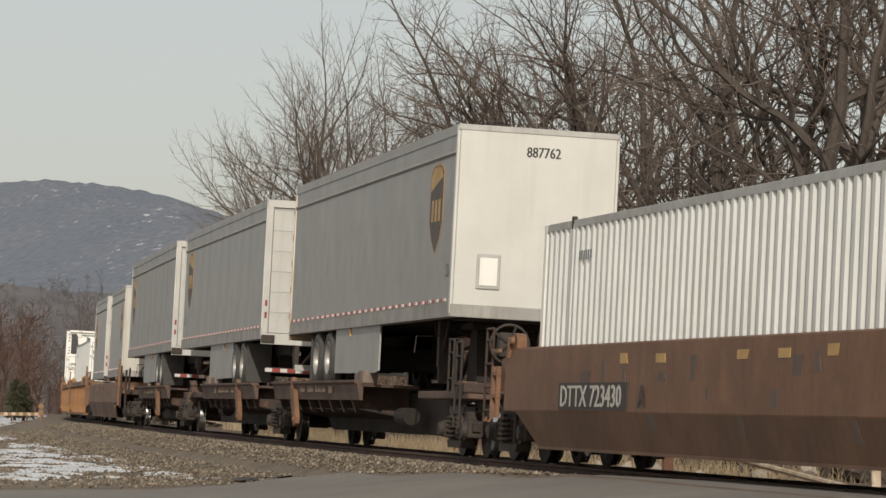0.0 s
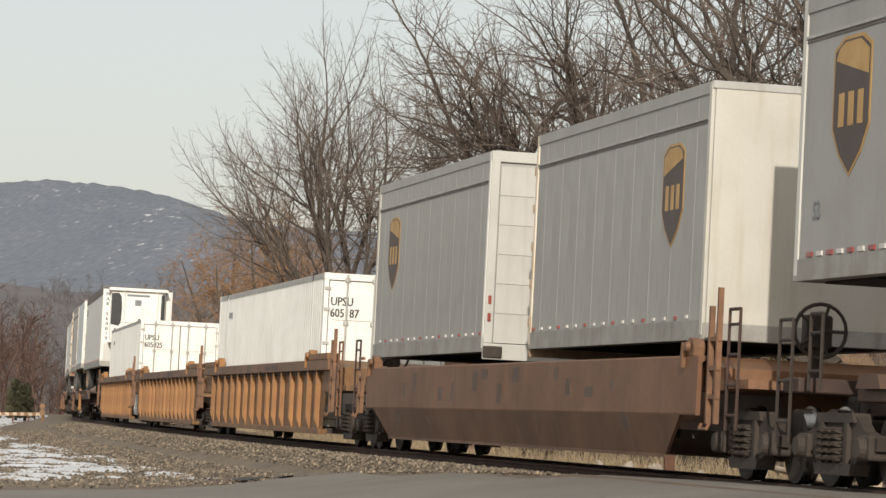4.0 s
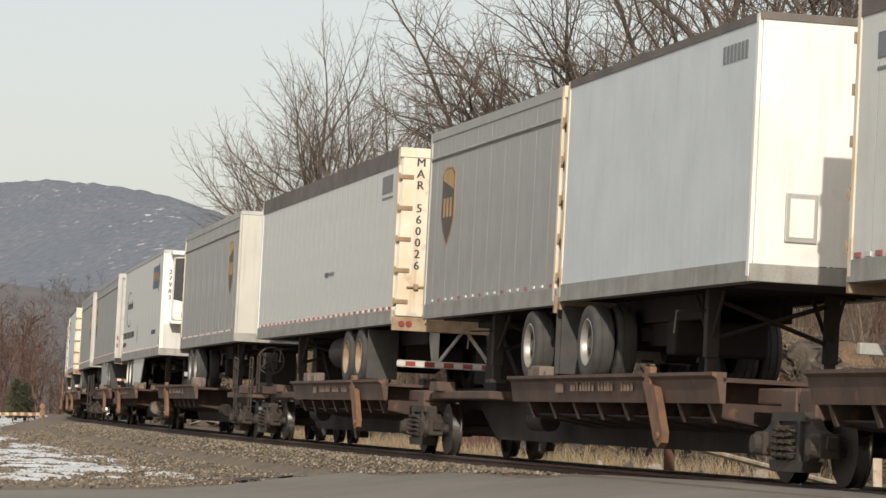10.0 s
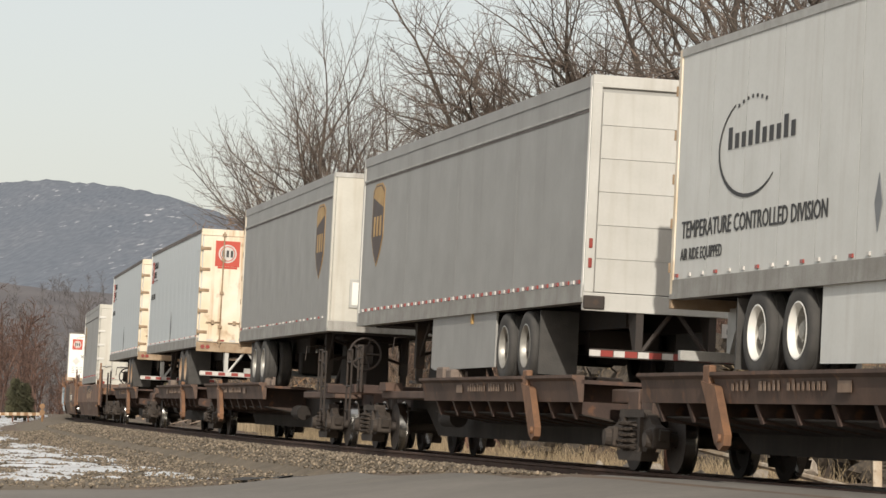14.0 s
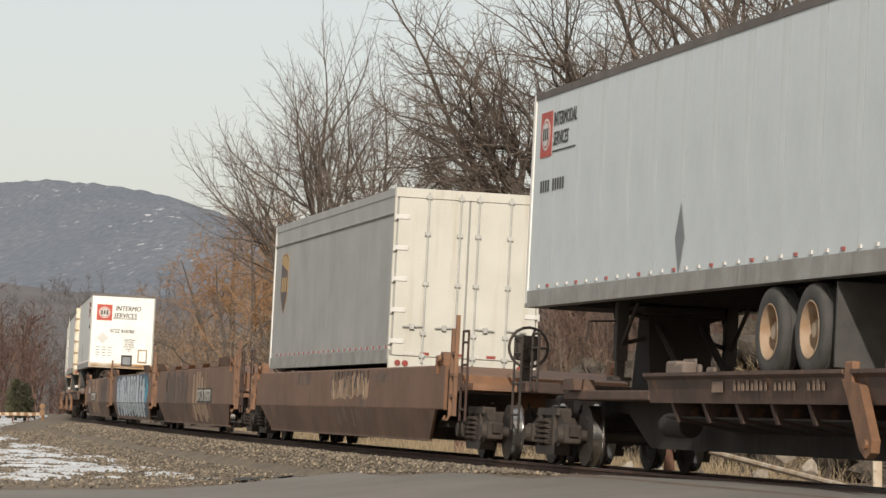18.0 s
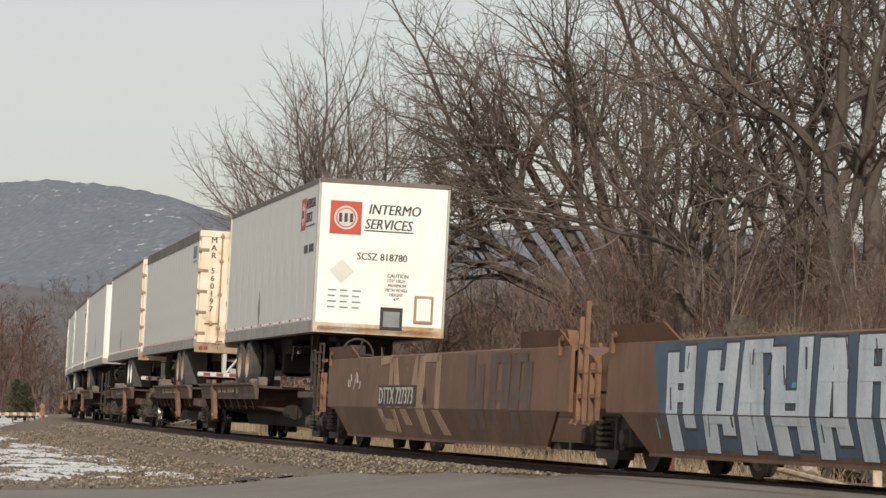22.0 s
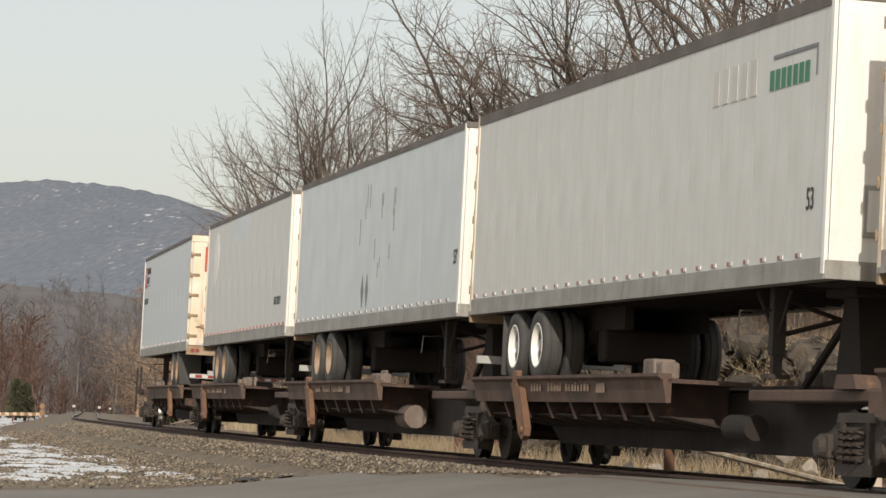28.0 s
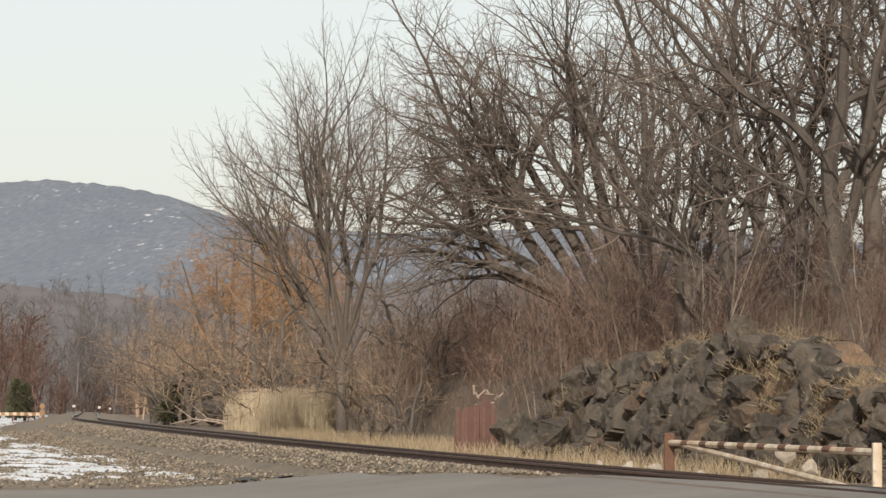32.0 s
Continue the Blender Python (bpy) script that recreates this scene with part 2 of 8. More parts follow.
# ---------------------------------------------------------------- mesh tools
class Shape:
    """Collects boxes, prisms, tubes into one mesh."""

    def __init__(self):
        self.v, self.f, self.m = [], [], []

    def add(self, verts, faces, mi=0):
        k = len(self.v)
        self.v.extend(verts)
        self.f.extend(tuple(i + k for i in f) for f in faces)
        self.m.extend([mi] * len(faces))
        return self

    def box(self, x0, x1, y0, y1, z0, z1, mi=0, c=0.0):
        x0, x1, y0, y1, z0, z1 = min(x0, x1), max(x0, x1), min(y0, y1), max(y0, y1), min(z0, z1), max(z0, z1)
        if c:
            bm = bmesh.new()
            bmesh.ops.create_cube(bm, size=1)
            for v in bm.verts:
                v.co = ((x0 + x1) / 2 + v.co.x * (x1 - x0), (y0 + y1) / 2 + v.co.y * (y1 - y0), (z0 + z1) / 2 + v.co.z * (z1 - z0))
            bmesh.ops.bevel(bm, geom=bm.edges[:] + bm.verts[:], offset=c, segments=2, affect="EDGES", profile=0.5)
            bm.verts.index_update()
            self.add([tuple(v.co) for v in bm.verts], [tuple(v.index for v in f.verts) for f in bm.faces], mi)
            bm.free()
            return self
        return self.add([(x0, y0, z0), (x1, y0, z0), (x1, y1, z0), (x0, y1, z0), (x0, y0, z1), (x1, y0, z1), (x1, y1, z1), (x0, y1, z1)],
                        [(3, 2, 1, 0), (4, 5, 6, 7), (0, 1, 5, 4), (1, 2, 6, 5), (2, 3, 7, 6), (3, 0, 4, 7)], mi)

    def prism(self, poly, axis, a, b, mi=0):
        """poly: points in the plane across the axis ('x': (y, z), 'y': (x, z), 'z': (x, y))."""
        n = len(poly)

        def at(p, h):
            return (h, *p) if axis == "x" else (p[0], h, p[1]) if axis == "y" else (*p, h)
        self.add([at(p, a) for p in poly] + [at(p, b) for p in poly],
                 [tuple(range(n - 1, -1, -1)), tuple(range(n, 2 * n))] + [(i, (i + 1) % n, n + (i + 1) % n, n + i) for i in range(n)], mi)
        return self

    def tube(self, path, radii, n=6, mi=0, caps=True):
        path = [Vector(p) for p in path]
        if not hasattr(radii, "__len__"):
            radii = [radii] * len(path)
        k = len(self.v)
        for i, p in enumerate(path):
            d = (path[min(i + 1, len(path) - 1)] - path[max(i - 1, 0)]).normalized()
            a = d.orthogonal().normalized() if i == 0 else (a - d * a.dot(d)).normalized()
            b = d.cross(a)
            for j in range(n):
                w = 2 * math.pi * j / n
                self.v.append(tuple(p + (a * math.cos(w) + b * math.sin(w)) * radii[i]))
        fs = [(k + i * n + j, k + i * n + (j + 1) % n, k + (i + 1) * n + (j + 1) % n, k + (i + 1) * n + j)
              for i in range(len(path) - 1) for j in range(n)]
        if caps:
            fs += [tuple(k + j for j in range(n - 1, -1, -1)), tuple(k + (len(path) - 1) * n + j for j in range(n))]
        self.f.extend(fs)
        self.m.extend([mi] * len(fs))
        return self

    def lathe(self, prof, cx, cy, cz, n=24, mi=0, axis="y"):
        """prof: (offset along the axis, radius)."""
        k = len(self.v)
        for o, r in prof:
            for j in range(n):
                w = 2 * math.pi * j / n
                c, s = r * math.cos(w), r * math.sin(w)
                self.v.append((cx + c, cy + o, cz + s) if axis == "y" else (cx + o, cy + c, cz + s) if axis == "x" else (cx + c, cy + s, cz + o))
        fs = [(k + i * n + j, k + i * n + (j + 1) % n, k + (i + 1) * n + (j + 1) % n, k + (i + 1) * n + j)
              for i in range(len(prof) - 1) for j in range(n)]
        self.f.extend(fs)
        self.m.extend([mi] * len(fs))
        return self

    def mesh(self, name, mats, smooth=False, tidy=True):
        me = bpy.data.meshes.new(name)
        me.from_pydata(self.v, [], self.f)
        for m in (mats if isinstance(mats, (list, tuple)) else [mats]):
            me.materials.append(m)
        me.polygons.foreach_set("material_index", self.m)
        if tidy:
            bm = bmesh.new()
            bm.from_mesh(me)
            bmesh.ops.recalc_face_normals(bm, faces=bm.faces)
            bm.to_mesh(me)
            bm.free()
        if smooth:
            me.polygons.foreach_set("use_smooth", [True] * len(me.polygons))
            me.set_sharp_from_angle(angle=radians(40))
        me.update()
        return me


def part(name, shape, material, parent, label="", smooth=False, at=None, kind=""):
    """Links a Shape or a mesh as one mesh object under a thing or a part."""
    me = shape if isinstance(shape, bpy.types.Mesh) else shape.mesh(name, material, smooth)
    ob = new(name, me)
    ob.parent = parent
    if at is not None:
        ob.matrix_basis = at
    return tagged(ob, label, kind=kind)


def thing(name, label, category, group="", kind=""):
    return tagged(new(name), label, category, group, kind)


_letters = {}


def lettering(txt, size, material, squeeze=1.0):
    """A flat mesh of a word in the built-in font, its left foot at the origin."""
    key = (txt, size, material.name, squeeze)
    if key not in _letters:
        cu = bpy.data.curves.new("lettering", "FONT")
        cu.body, cu.size, cu.space_line, cu.extrude, cu.resolution_u = txt, size, 0.95, 0.002, 2
        cu.shear = 0.2 if txt in ("INTERMO", "SERVICES") else 0.0
        if "\n" in txt and max(len(w) for w in txt.split("\n")) == 1:
            cu.align_x = "CENTER"
        ob = bpy.data.objects.new("lettering", cu)
        scene.collection.objects.link(ob)
        me = bpy.data.meshes.new_from_object(ob.evaluated_get(bpy.context.evaluated_depsgraph_get()))
        bpy.data.objects.remove(ob)
        bpy.data.curves.remove(cu)
        me.materials.clear()
        me.materials.append(material)
        bm = bmesh.new()                                 # a second impression beside the first gives bold strokes
        bm.from_mesh(me)
        dup = bmesh.ops.duplicate(bm, geom=bm.verts[:] + bm.edges[:] + bm.faces[:])["geom"]
        bmesh.ops.translate(bm, vec=(size * 0.05, 0, 0.0012), verts=[v for v in dup if isinstance(v, bmesh.types.BMVert)])
        bm.to_mesh(me)
        bm.free()
        if squeeze != 1.0:
            me.transform(Matrix.Diagonal((squeeze, 1, 1, 1)))
        _letters[key] = me
    return _letters[key]


# ---------------------------------------------------------------- natural surfaces
def hill_surface():
    """Bare woods on a hillside, distance haze painted in as grey-blue, with snow lying in the open spots."""
    m = bpy.data.materials.new("haze_tinted_hillside_with_snow")
    m.use_nodes = True
    n, l = m.node_tree.nodes, m.node_tree.links
    tc, out = n.new("ShaderNodeTexCoord"), None

    def field(scale, detail, lo, hi, stretch):
        mp, t, r = n.new("ShaderNodeMapping"), n.new("ShaderNodeTexNoise"), n.new("ShaderNodeMapRange")
        mp.inputs["Scale"].default_value = stretch
        t.inputs["Scale"].default_value, t.inputs["Detail"].default_value = scale, detail
        r.inputs[1].default_value, r.inputs[2].default_value = lo, hi
        l.new(tc.outputs["Object"], mp.inputs[0]), l.new(mp.outputs[0], t.inputs[0]), l.new(t.outputs[0], r.inputs[0])
        return r.outputs[0]

    def mixed(f, a, b):
        x = n.new("ShaderNodeMix")
        x.data_type = "RGBA"
        l.new(f, x.inputs[0])
        for k, v in ((6, a), (7, b)):
            if isinstance(v, tuple):
                x.inputs[k].default_value = (*v, 1)
            else:
                l.new(v, x.inputs[k])
        return x.outputs[2]

    def both(a, b):
        x = n.new("ShaderNodeMath")
        x.operation = "MULTIPLY"
        l.new(a, x.inputs[0]), l.new(b, x.inputs[1])
        return x.outputs[0]
    # these blue-greys carry the haze of distance in the base colour
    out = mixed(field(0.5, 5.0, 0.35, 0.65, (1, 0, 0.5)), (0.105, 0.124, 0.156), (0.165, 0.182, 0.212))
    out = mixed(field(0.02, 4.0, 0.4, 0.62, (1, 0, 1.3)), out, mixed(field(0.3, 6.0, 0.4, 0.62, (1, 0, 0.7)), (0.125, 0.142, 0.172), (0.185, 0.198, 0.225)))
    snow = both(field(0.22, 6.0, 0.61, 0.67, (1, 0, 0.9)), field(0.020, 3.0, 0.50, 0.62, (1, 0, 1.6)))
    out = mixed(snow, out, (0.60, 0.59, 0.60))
    l.new(out, n["Principled BSDF"].inputs["Base Color"])
    n["Principled BSDF"].inputs["Roughness"].default_value = 1.0
    return m


M_SOIL = surf("leaf_littered_ground", (0.15, 0.105, 0.072), (0.10, 0.074, 0.054), 0.9, 0.95, bump=0.6, bump_scale=5, spots=0.6, spot_col=(0.25, 0.18, 0.10), spot_scale=1.6)
M_GRAVEL = surf("track_ballast_gravel", (0.190, 0.150, 0.104), (0.118, 0.096, 0.069), 1.2, 0.95, bump=1.0, bump_scale=14, spots=0.45, spot_col=(0.30, 0.24, 0.18), spot_scale=9)
M_STONE = surf("ballast_stone", (0.245, 0.196, 0.142), (0.145, 0.119, 0.088), 3, 0.9, island=0.65)
M_ASPHALT = surf("worn_asphalt", (0.20, 0.18, 0.155), (0.15, 0.135, 0.118), 0.35, 0.9, bump=0.4, bump_scale=30, spots=0.5, spot_col=(0.21, 0.185, 0.15), spot_scale=0.7)
M_PATCH = surf("dark_tar_and_painted_shadow", (0.035, 0.033, 0.031), (0.055, 0.05, 0.046), 2, 0.9, bump=0.4, bump_scale=20)
M_SNOW = surf("thin_trodden_snow", (0.72, 0.74, 0.77), (0.50, 0.50, 0.50), 0.9, 0.7, bump=0.3, bump_scale=8, spots=0.7, spot_col=(0.28, 0.25, 0.215), spot_scale=1.9, stretch=(1.0, 0.35, 1))
M_RAIL = surf("rusty_rail_side", (0.085, 0.042, 0.028), (0.055, 0.032, 0.024), 4, 0.8)
M_TIE = surf("creosoted_timber", (0.045, 0.034, 0.027), (0.08, 0.062, 0.048), 3, 0.9, island=0.3)
M_ROCK = surf("dark_weathered_rock", (0.026, 0.021, 0.0165), (0.092, 0.072, 0.053), 2.4, 0.8, bump=1.0, bump_scale=11, spots=0.55, spot_col=(0.21, 0.155, 0.10), spot_scale=4.0, detail=12.0,
              island=0.3)
M_LITTER = surf("rust_brown_litter", (0.21, 0.128, 0.072), (0.12, 0.078, 0.048), 1.6, 0.95, bump=0.8, bump_scale=12, spots=0.6, spot_col=(0.32, 0.23, 0.14), spot_scale=4.5)
M_ROCKB = surf("iron_stained_rock", (0.13, 0.083, 0.050), (0.055, 0.042, 0.033), 2.2, 0.9, bump=1.0, bump_scale=9, spots=0.5, spot_col=(0.22, 0.15, 0.09), spot_scale=2.6, detail=12.0, island=0.4)
M_ROCKL = surf("pale_boulder", (0.36, 0.31, 0.25), (0.26, 0.22, 0.18), 2, 0.9, bump=0.6, bump_scale=8, island=0.2)
M_BARK = surf("grey_brown_bark", (0.118, 0.094, 0.076), (0.074, 0.059, 0.048), 2.5, 0.95, bump=0.8, bump_scale=10, stretch=(1, 1, 0.3), spots=0.35, spot_col=(0.19, 0.165, 0.13), spot_scale=2.0)
M_BARKD = surf("dark_bark", (0.082, 0.065, 0.053), (0.052, 0.042, 0.035), 2.5, 0.95, bump=0.8, bump_scale=10, stretch=(1, 1, 0.3), spots=0.3, spot_col=(0.14, 0.12, 0.095), spot_scale=2.0)
M_TWIG = surf("bare_twigs", (0.175, 0.133, 0.106), (0.115, 0.089, 0.072), 0.8, 0.95, island=0.45)
M_TWIGR = surf("reddish_brush_twigs", (0.132, 0.076, 0.056), (0.085, 0.050, 0.039), 0.6, 0.95, island=0.5)
M_TWIGM = surf("dull_brush_twigs", (0.28, 0.185, 0.14), (0.19, 0.125, 0.097), 0.6, 0.95, island=0.5)
M_TWIGB = surf("brown_thicket_twigs", (0.285, 0.200, 0.135), (0.19, 0.134, 0.092), 0.5, 0.95, island=0.5)
M_WILLOW = surf("orange_willow_twigs", (0.33, 0.188, 0.092), (0.25, 0.142, 0.074), 0.6, 0.95, island=0.35)
# Haze is mixed into both far-tree colours, more of it in M_FARH.
M_FARH = surf("haze_tinted_far_trees", (0.150, 0.136, 0.136), (0.110, 0.101, 0.104), 0.05, 0.95, island=0.25)
M_FARW = surf("haze_greyed_bare_trees", (0.140, 0.118, 0.110), (0.095, 0.082, 0.079), 0.06, 0.95, island=0.35)
M_WEED = surf("dry_weed_stalks", (0.20, 0.142, 0.095), (0.13, 0.092, 0.064), 0.8, 0.9, island=0.5)
M_SAPLING = surf("pale_sapling_bark", (0.24, 0.20, 0.155), (0.16, 0.13, 0.10), 2.0, 0.9)
M_GRASS = surf("dry_straw_grass", (0.38, 0.295, 0.185), (0.29, 0.22, 0.135), 0.8, 0.9, island=0.35)
M_REED = surf("pale_dry_reeds", (0.52, 0.42, 0.29), (0.43, 0.34, 0.225), 0.8, 0.9, island=0.3)
M_PINE = surf("olive_evergreen_needles", (0.082, 0.078, 0.040), (0.050, 0.050, 0.028), 1, 0.9, island=0.4)
M_RUSTBOX = surf("rusty_brown_sheet_metal", (0.105, 0.05, 0.04), (0.075, 0.038, 0.032), 1.3, 0.8, streak=0.6, streak_col=(0.16, 0.09, 0.06), bump=0.2, bump_scale=9)
M_PALEWOOD = surf("bleached_wood", (0.36, 0.28, 0.225), (0.26, 0.195, 0.15), 4, 0.85)
M_GATE = surf("chipped_white_gate_paint", (0.62, 0.55, 0.45), (0.36, 0.24, 0.14), 3, 0.7, spots=0.6, spot_col=(0.16, 0.09, 0.05), spot_scale=9)
M_RUST = surf("rusted_steel_post", (0.16, 0.075, 0.045), (0.11, 0.055, 0.035), 4, 0.85)
M_HYD = surf("weathered_orange_paint", (0.26, 0.135, 0.055), (0.20, 0.115, 0.055), 5, 0.6)
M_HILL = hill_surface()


# ---------------------------------------------------------------- ground
def smooth(x, a, b):
    t = np.clip((np.asarray(x, float) - a) / (b - a), 0, 1)
    return t * t * (3 - 2 * t)


def wobble(x, y, f, seed=0.0):
    return np.array([noise.noise((float(a) * f, float(b) * f, seed)) for a, b in zip(np.ravel(x), np.ravel(y))]).reshape(np.shape(x))


def road_end(lat):
    """How far along the track the crossing's asphalt reaches."""
    return 21.5 + 10.5 * smooth(lat, 1.0, 3.6)


def height(s, lat, rough=True):
    """The ground at s along the track and lat metres to the camera's side, above the world's zero."""
    s, lat = np.asarray(s, float), np.asarray(lat, float)
    rz = np.array([rail_z(float(a)) for a in np.ravel(s)]).reshape(s.shape)
    a = np.abs(lat)
    bed = rz - 0.16 - 0.26 * smooth(a, 1.75, 3.6) + 0.045 * lat * (a < 3)
    flat = -0.36 + 0.05 * smooth(lat, 6, 20)
    z = bed * (1 - smooth(a, 3.2, 4.6)) + np.minimum(flat, bed) * smooth(a, 3.2, 4.6)
    # the wooded bank beyond the track
    b = -lat
    bank = (1.9 * smooth(b, 7.4, 8.8) + 2.4 * smooth(b, 9, 14) + 1.4 * smooth(b, 14, 26) + 2.5 * smooth(b, 26, 70)) * smooth(s, 128, 92) * smooth(s, -40, 10)
    far = (0.5 * smooth(b, 9, 20) + 2.0 * smooth(b, 30, 90)) * smooth(s, 92, 128)
    cut = 2.6 * smooth(b, 6, 9) * smooth(s, 148, 158) * smooth(s, 190, 172)
    z = z + bank + far + cut
    # the level crossing
    road = rz + 0.035 * lat * (a < 2) - 0.035 - 0.40 * smooth(lat, 1.6, 6.4) - 0.35 * smooth(b, 3.0, 7)
    k = smooth(s - road_end(lat), 1.2, -1.6)
    z = z * (1 - k) + (road + bank * k) * k
    return z


def to_world(s, lat):
    s, lat = np.asarray(s, float), np.asarray(lat, float)
    th = np.interp(s, LS, LTH)
    th = th + (0.18 - th) * smooth(np.abs(lat), 60, 260)
    x0, y0 = np.interp(s, LS, LX), np.interp(s, LS, LY)
    over = np.maximum(s - LS[-1], 0)
    x0, y0 = x0 - over * math.sin(LTH[-1]), y0 + over * math.cos(LTH[-1])
    return x0 - np.cos(th) * lat, y0 - np.sin(th) * lat


def sheet(name, ss, lats, material, lift=0.0, extra=None, kind="structure", label="", category=""):
    S, A = np.meshgrid(np.asarray(ss, float), np.asarray(lats, float), indexing="ij")
    X, Y = to_world(S, A)
    Z = height(S, A) + lift
    if extra is not None:
        Z = Z + extra(X, Y, S, A)
    n, m = S.shape
    verts = np.stack([X, Y, Z], -1).reshape(-1, 3)
    i, j = np.meshgrid(np.arange(n - 1), np.arange(m - 1), indexing="ij")
    k = (i * m + j).ravel()
    faces = np.stack([k, k + m, k + m + 1, k + 1], -1)
    me = bpy.data.meshes.new(name)
    me.from_pydata(verts.tolist(), [], faces.tolist())
    me.materials.append(material)
    me.polygons.foreach_set("use_smooth", [True] * len(me.polygons))
    bm = bmesh.new()
    bm.from_mesh(me)
    bmesh.ops.recalc_face_normals(bm, faces=bm.faces)
    if sum(f.normal.z for f in bm.faces) < 0:
        bmesh.ops.reverse_faces(bm, faces=bm.faces)
    bm.to_mesh(me)
    bm.free()
    return tagged(new(name, me), label, category, kind=kind)


def lumps(X, Y, S, A):
    k = smooth(np.abs(A), 3.6, 6) * smooth(S, 28, 33)
    return k * (0.05 * wobble(X, Y, 0.9) + 0.14 * wobble(X, Y, 0.12, 3.0) * smooth(np.abs(A), 5, 9))


LATS = [-4200, -2000, -900, -400, -220, -130, -90, -70, -55, -44, -36, -30, -25, -21, -18, -15.5, -13.5, -12, -10.8, -9.8, -9, -8.4, -7.8, -7.3, -6.8, -6.2, -5.5,
        -4.8, -4.2, -3.6, -3.1, -2.6, -2.2, -1.8, -1.4, -0.9, 0, 0.9, 1.4, 1.8, 2.2, 2.6, 3.1, 3.6, 4.2, 4.8, 5.5, 6.2, 7, 8, 9, 10, 11.5, 13, 15, 18, 22, 28, 36, 50,
        80, 140, 260, 500, 1000, 2000, 4200]
SROWS = list(np.arange(-720, -60, 30)) + list(np.arange(-60, 10, 4)) + list(np.arange(10, 140, 1.25)) + list(np.arange(140, 260, 4)) + list(np.arange(260, 700, 20)) + \
    list(np.arange(700, 4300, 150))
sheet("ground", SROWS, LATS, M_SOIL, 0, lumps)
sheet("ballast_bed", list(np.arange(17, 36, 0.5)) + list(np.arange(36, 170, 1.0)) + list(np.arange(170, 900, 10)), [-4.3, -3.6, -3.1, -2.6, -2.2, -1.8, -1.3, 0, 1.3, 1.8, 2.2, 2.6, 3.1, 3.6, 4.3], M_GRAVEL, 0.02,
      lambda X, Y, S, A: 0.035 * wobble(X, Y, 1.6) - 0.10 * smooth(np.abs(A), 3.5, 4.3) - 0.3 * smooth(S - road_end(A), 0.3, -0.5), label="grey-brown gravel ballast under the track", category="ballast")
sheet("gravel_track", list(np.arange(29, 150, 1.0)) + list(np.arange(150, 420, 8)), [3.6, 4.2, 5, 5.8, 6.6, 7.4, 8.2, 9, 10, 11, 12], M_GRAVEL, 0.012,
      lambda X, Y, S, A: 0.03 * wobble(X, Y, 0.8) - 0.12 * smooth(np.abs(A - 7.6), 3.0, 4.2) - 0.3 * smooth(S - road_end(A), 0.3, -0.5))
# the road that crosses the track, with gaps for the wheels' flanges
ROAD_S = list(np.arange(-46, 22, 5)) + list(np.arange(22, 36, 0.4))


def road_edge(X, Y, S, A):
    e = S - road_end(A) + 0.8 * wobble(X, Y, 0.35) + 0.3 * wobble(X, Y, 1.7)
    return 0.012 * wobble(X, Y, 0.6) - 0.25 * smooth(e, -0.6, 0.6)


for lats in ([0.85, 1.6, 2.4, 3.2, 4, 5, 6, 7, 8, 9.5, 11, 13, 16, 20, 26, 36, 60], [-0.66, -0.3, 0.3, 0.66], [-0.85, -1.4, -2, -2.6, -3.2]):
    sheet("road", ROAD_S, lats, M_ASPHALT, 0.02, road_edge)


def flat_patch(name, s0, a0, ds, da, material, seed, lift=0.03, label="", category="patch"):
    rnd = random.Random(seed)
    bm = bmesh.new()
    vs = []
    for k in range(28):
        w = 2 * math.pi * k / 28
        r = 1 + 0.25 * rnd.uniform(-1, 1)
        s_, a_ = s0 + ds * r * math.cos(w), a0 + da * r * math.sin(w)
        x, y = to_world(s_, a_)
        vs.append(bm.verts.new((float(x), float(y), float(height(s_, a_)) + lift)))
    c = bm.verts.new(np.mean([v.co for v in vs], axis=0) + np.array((0, 0, 0.012)))
    for k in range(28):
        bm.faces.new((vs[k], vs[(k + 1) % 28], c))
    bmesh.ops.recalc_face_normals(bm, faces=bm.faces)
    if sum(f.normal.z for f in bm.faces) < 0:
        bmesh.ops.reverse_faces(bm, faces=bm.faces)
    me = bpy.data.meshes.new(name)
    bm.to_mesh(me)
    bm.free()
    me.materials.append(material)
    return tagged(new(name, me), label, category)


flat_patch("asphalt_patch", 33.4, 3.9, 1.5, 0.5, M_PATCH, 1, 0.10, "dark tarry patch at the road's edge")
flat_patch("asphalt_patch", 15.8, 4.1, 0.8, 0.3, M_PATCH, 2, 0.035, "dark tarry patch on the crossing")

# Broad dark shape stands in for a shadow thrown from behind the camera.
flat_patch("asphalt_patch", 22.5, 8.6, 2.4, 2.6, M_PATCH, 3, 0.04, "wide dark shape painted as a shadow on the worn asphalt")

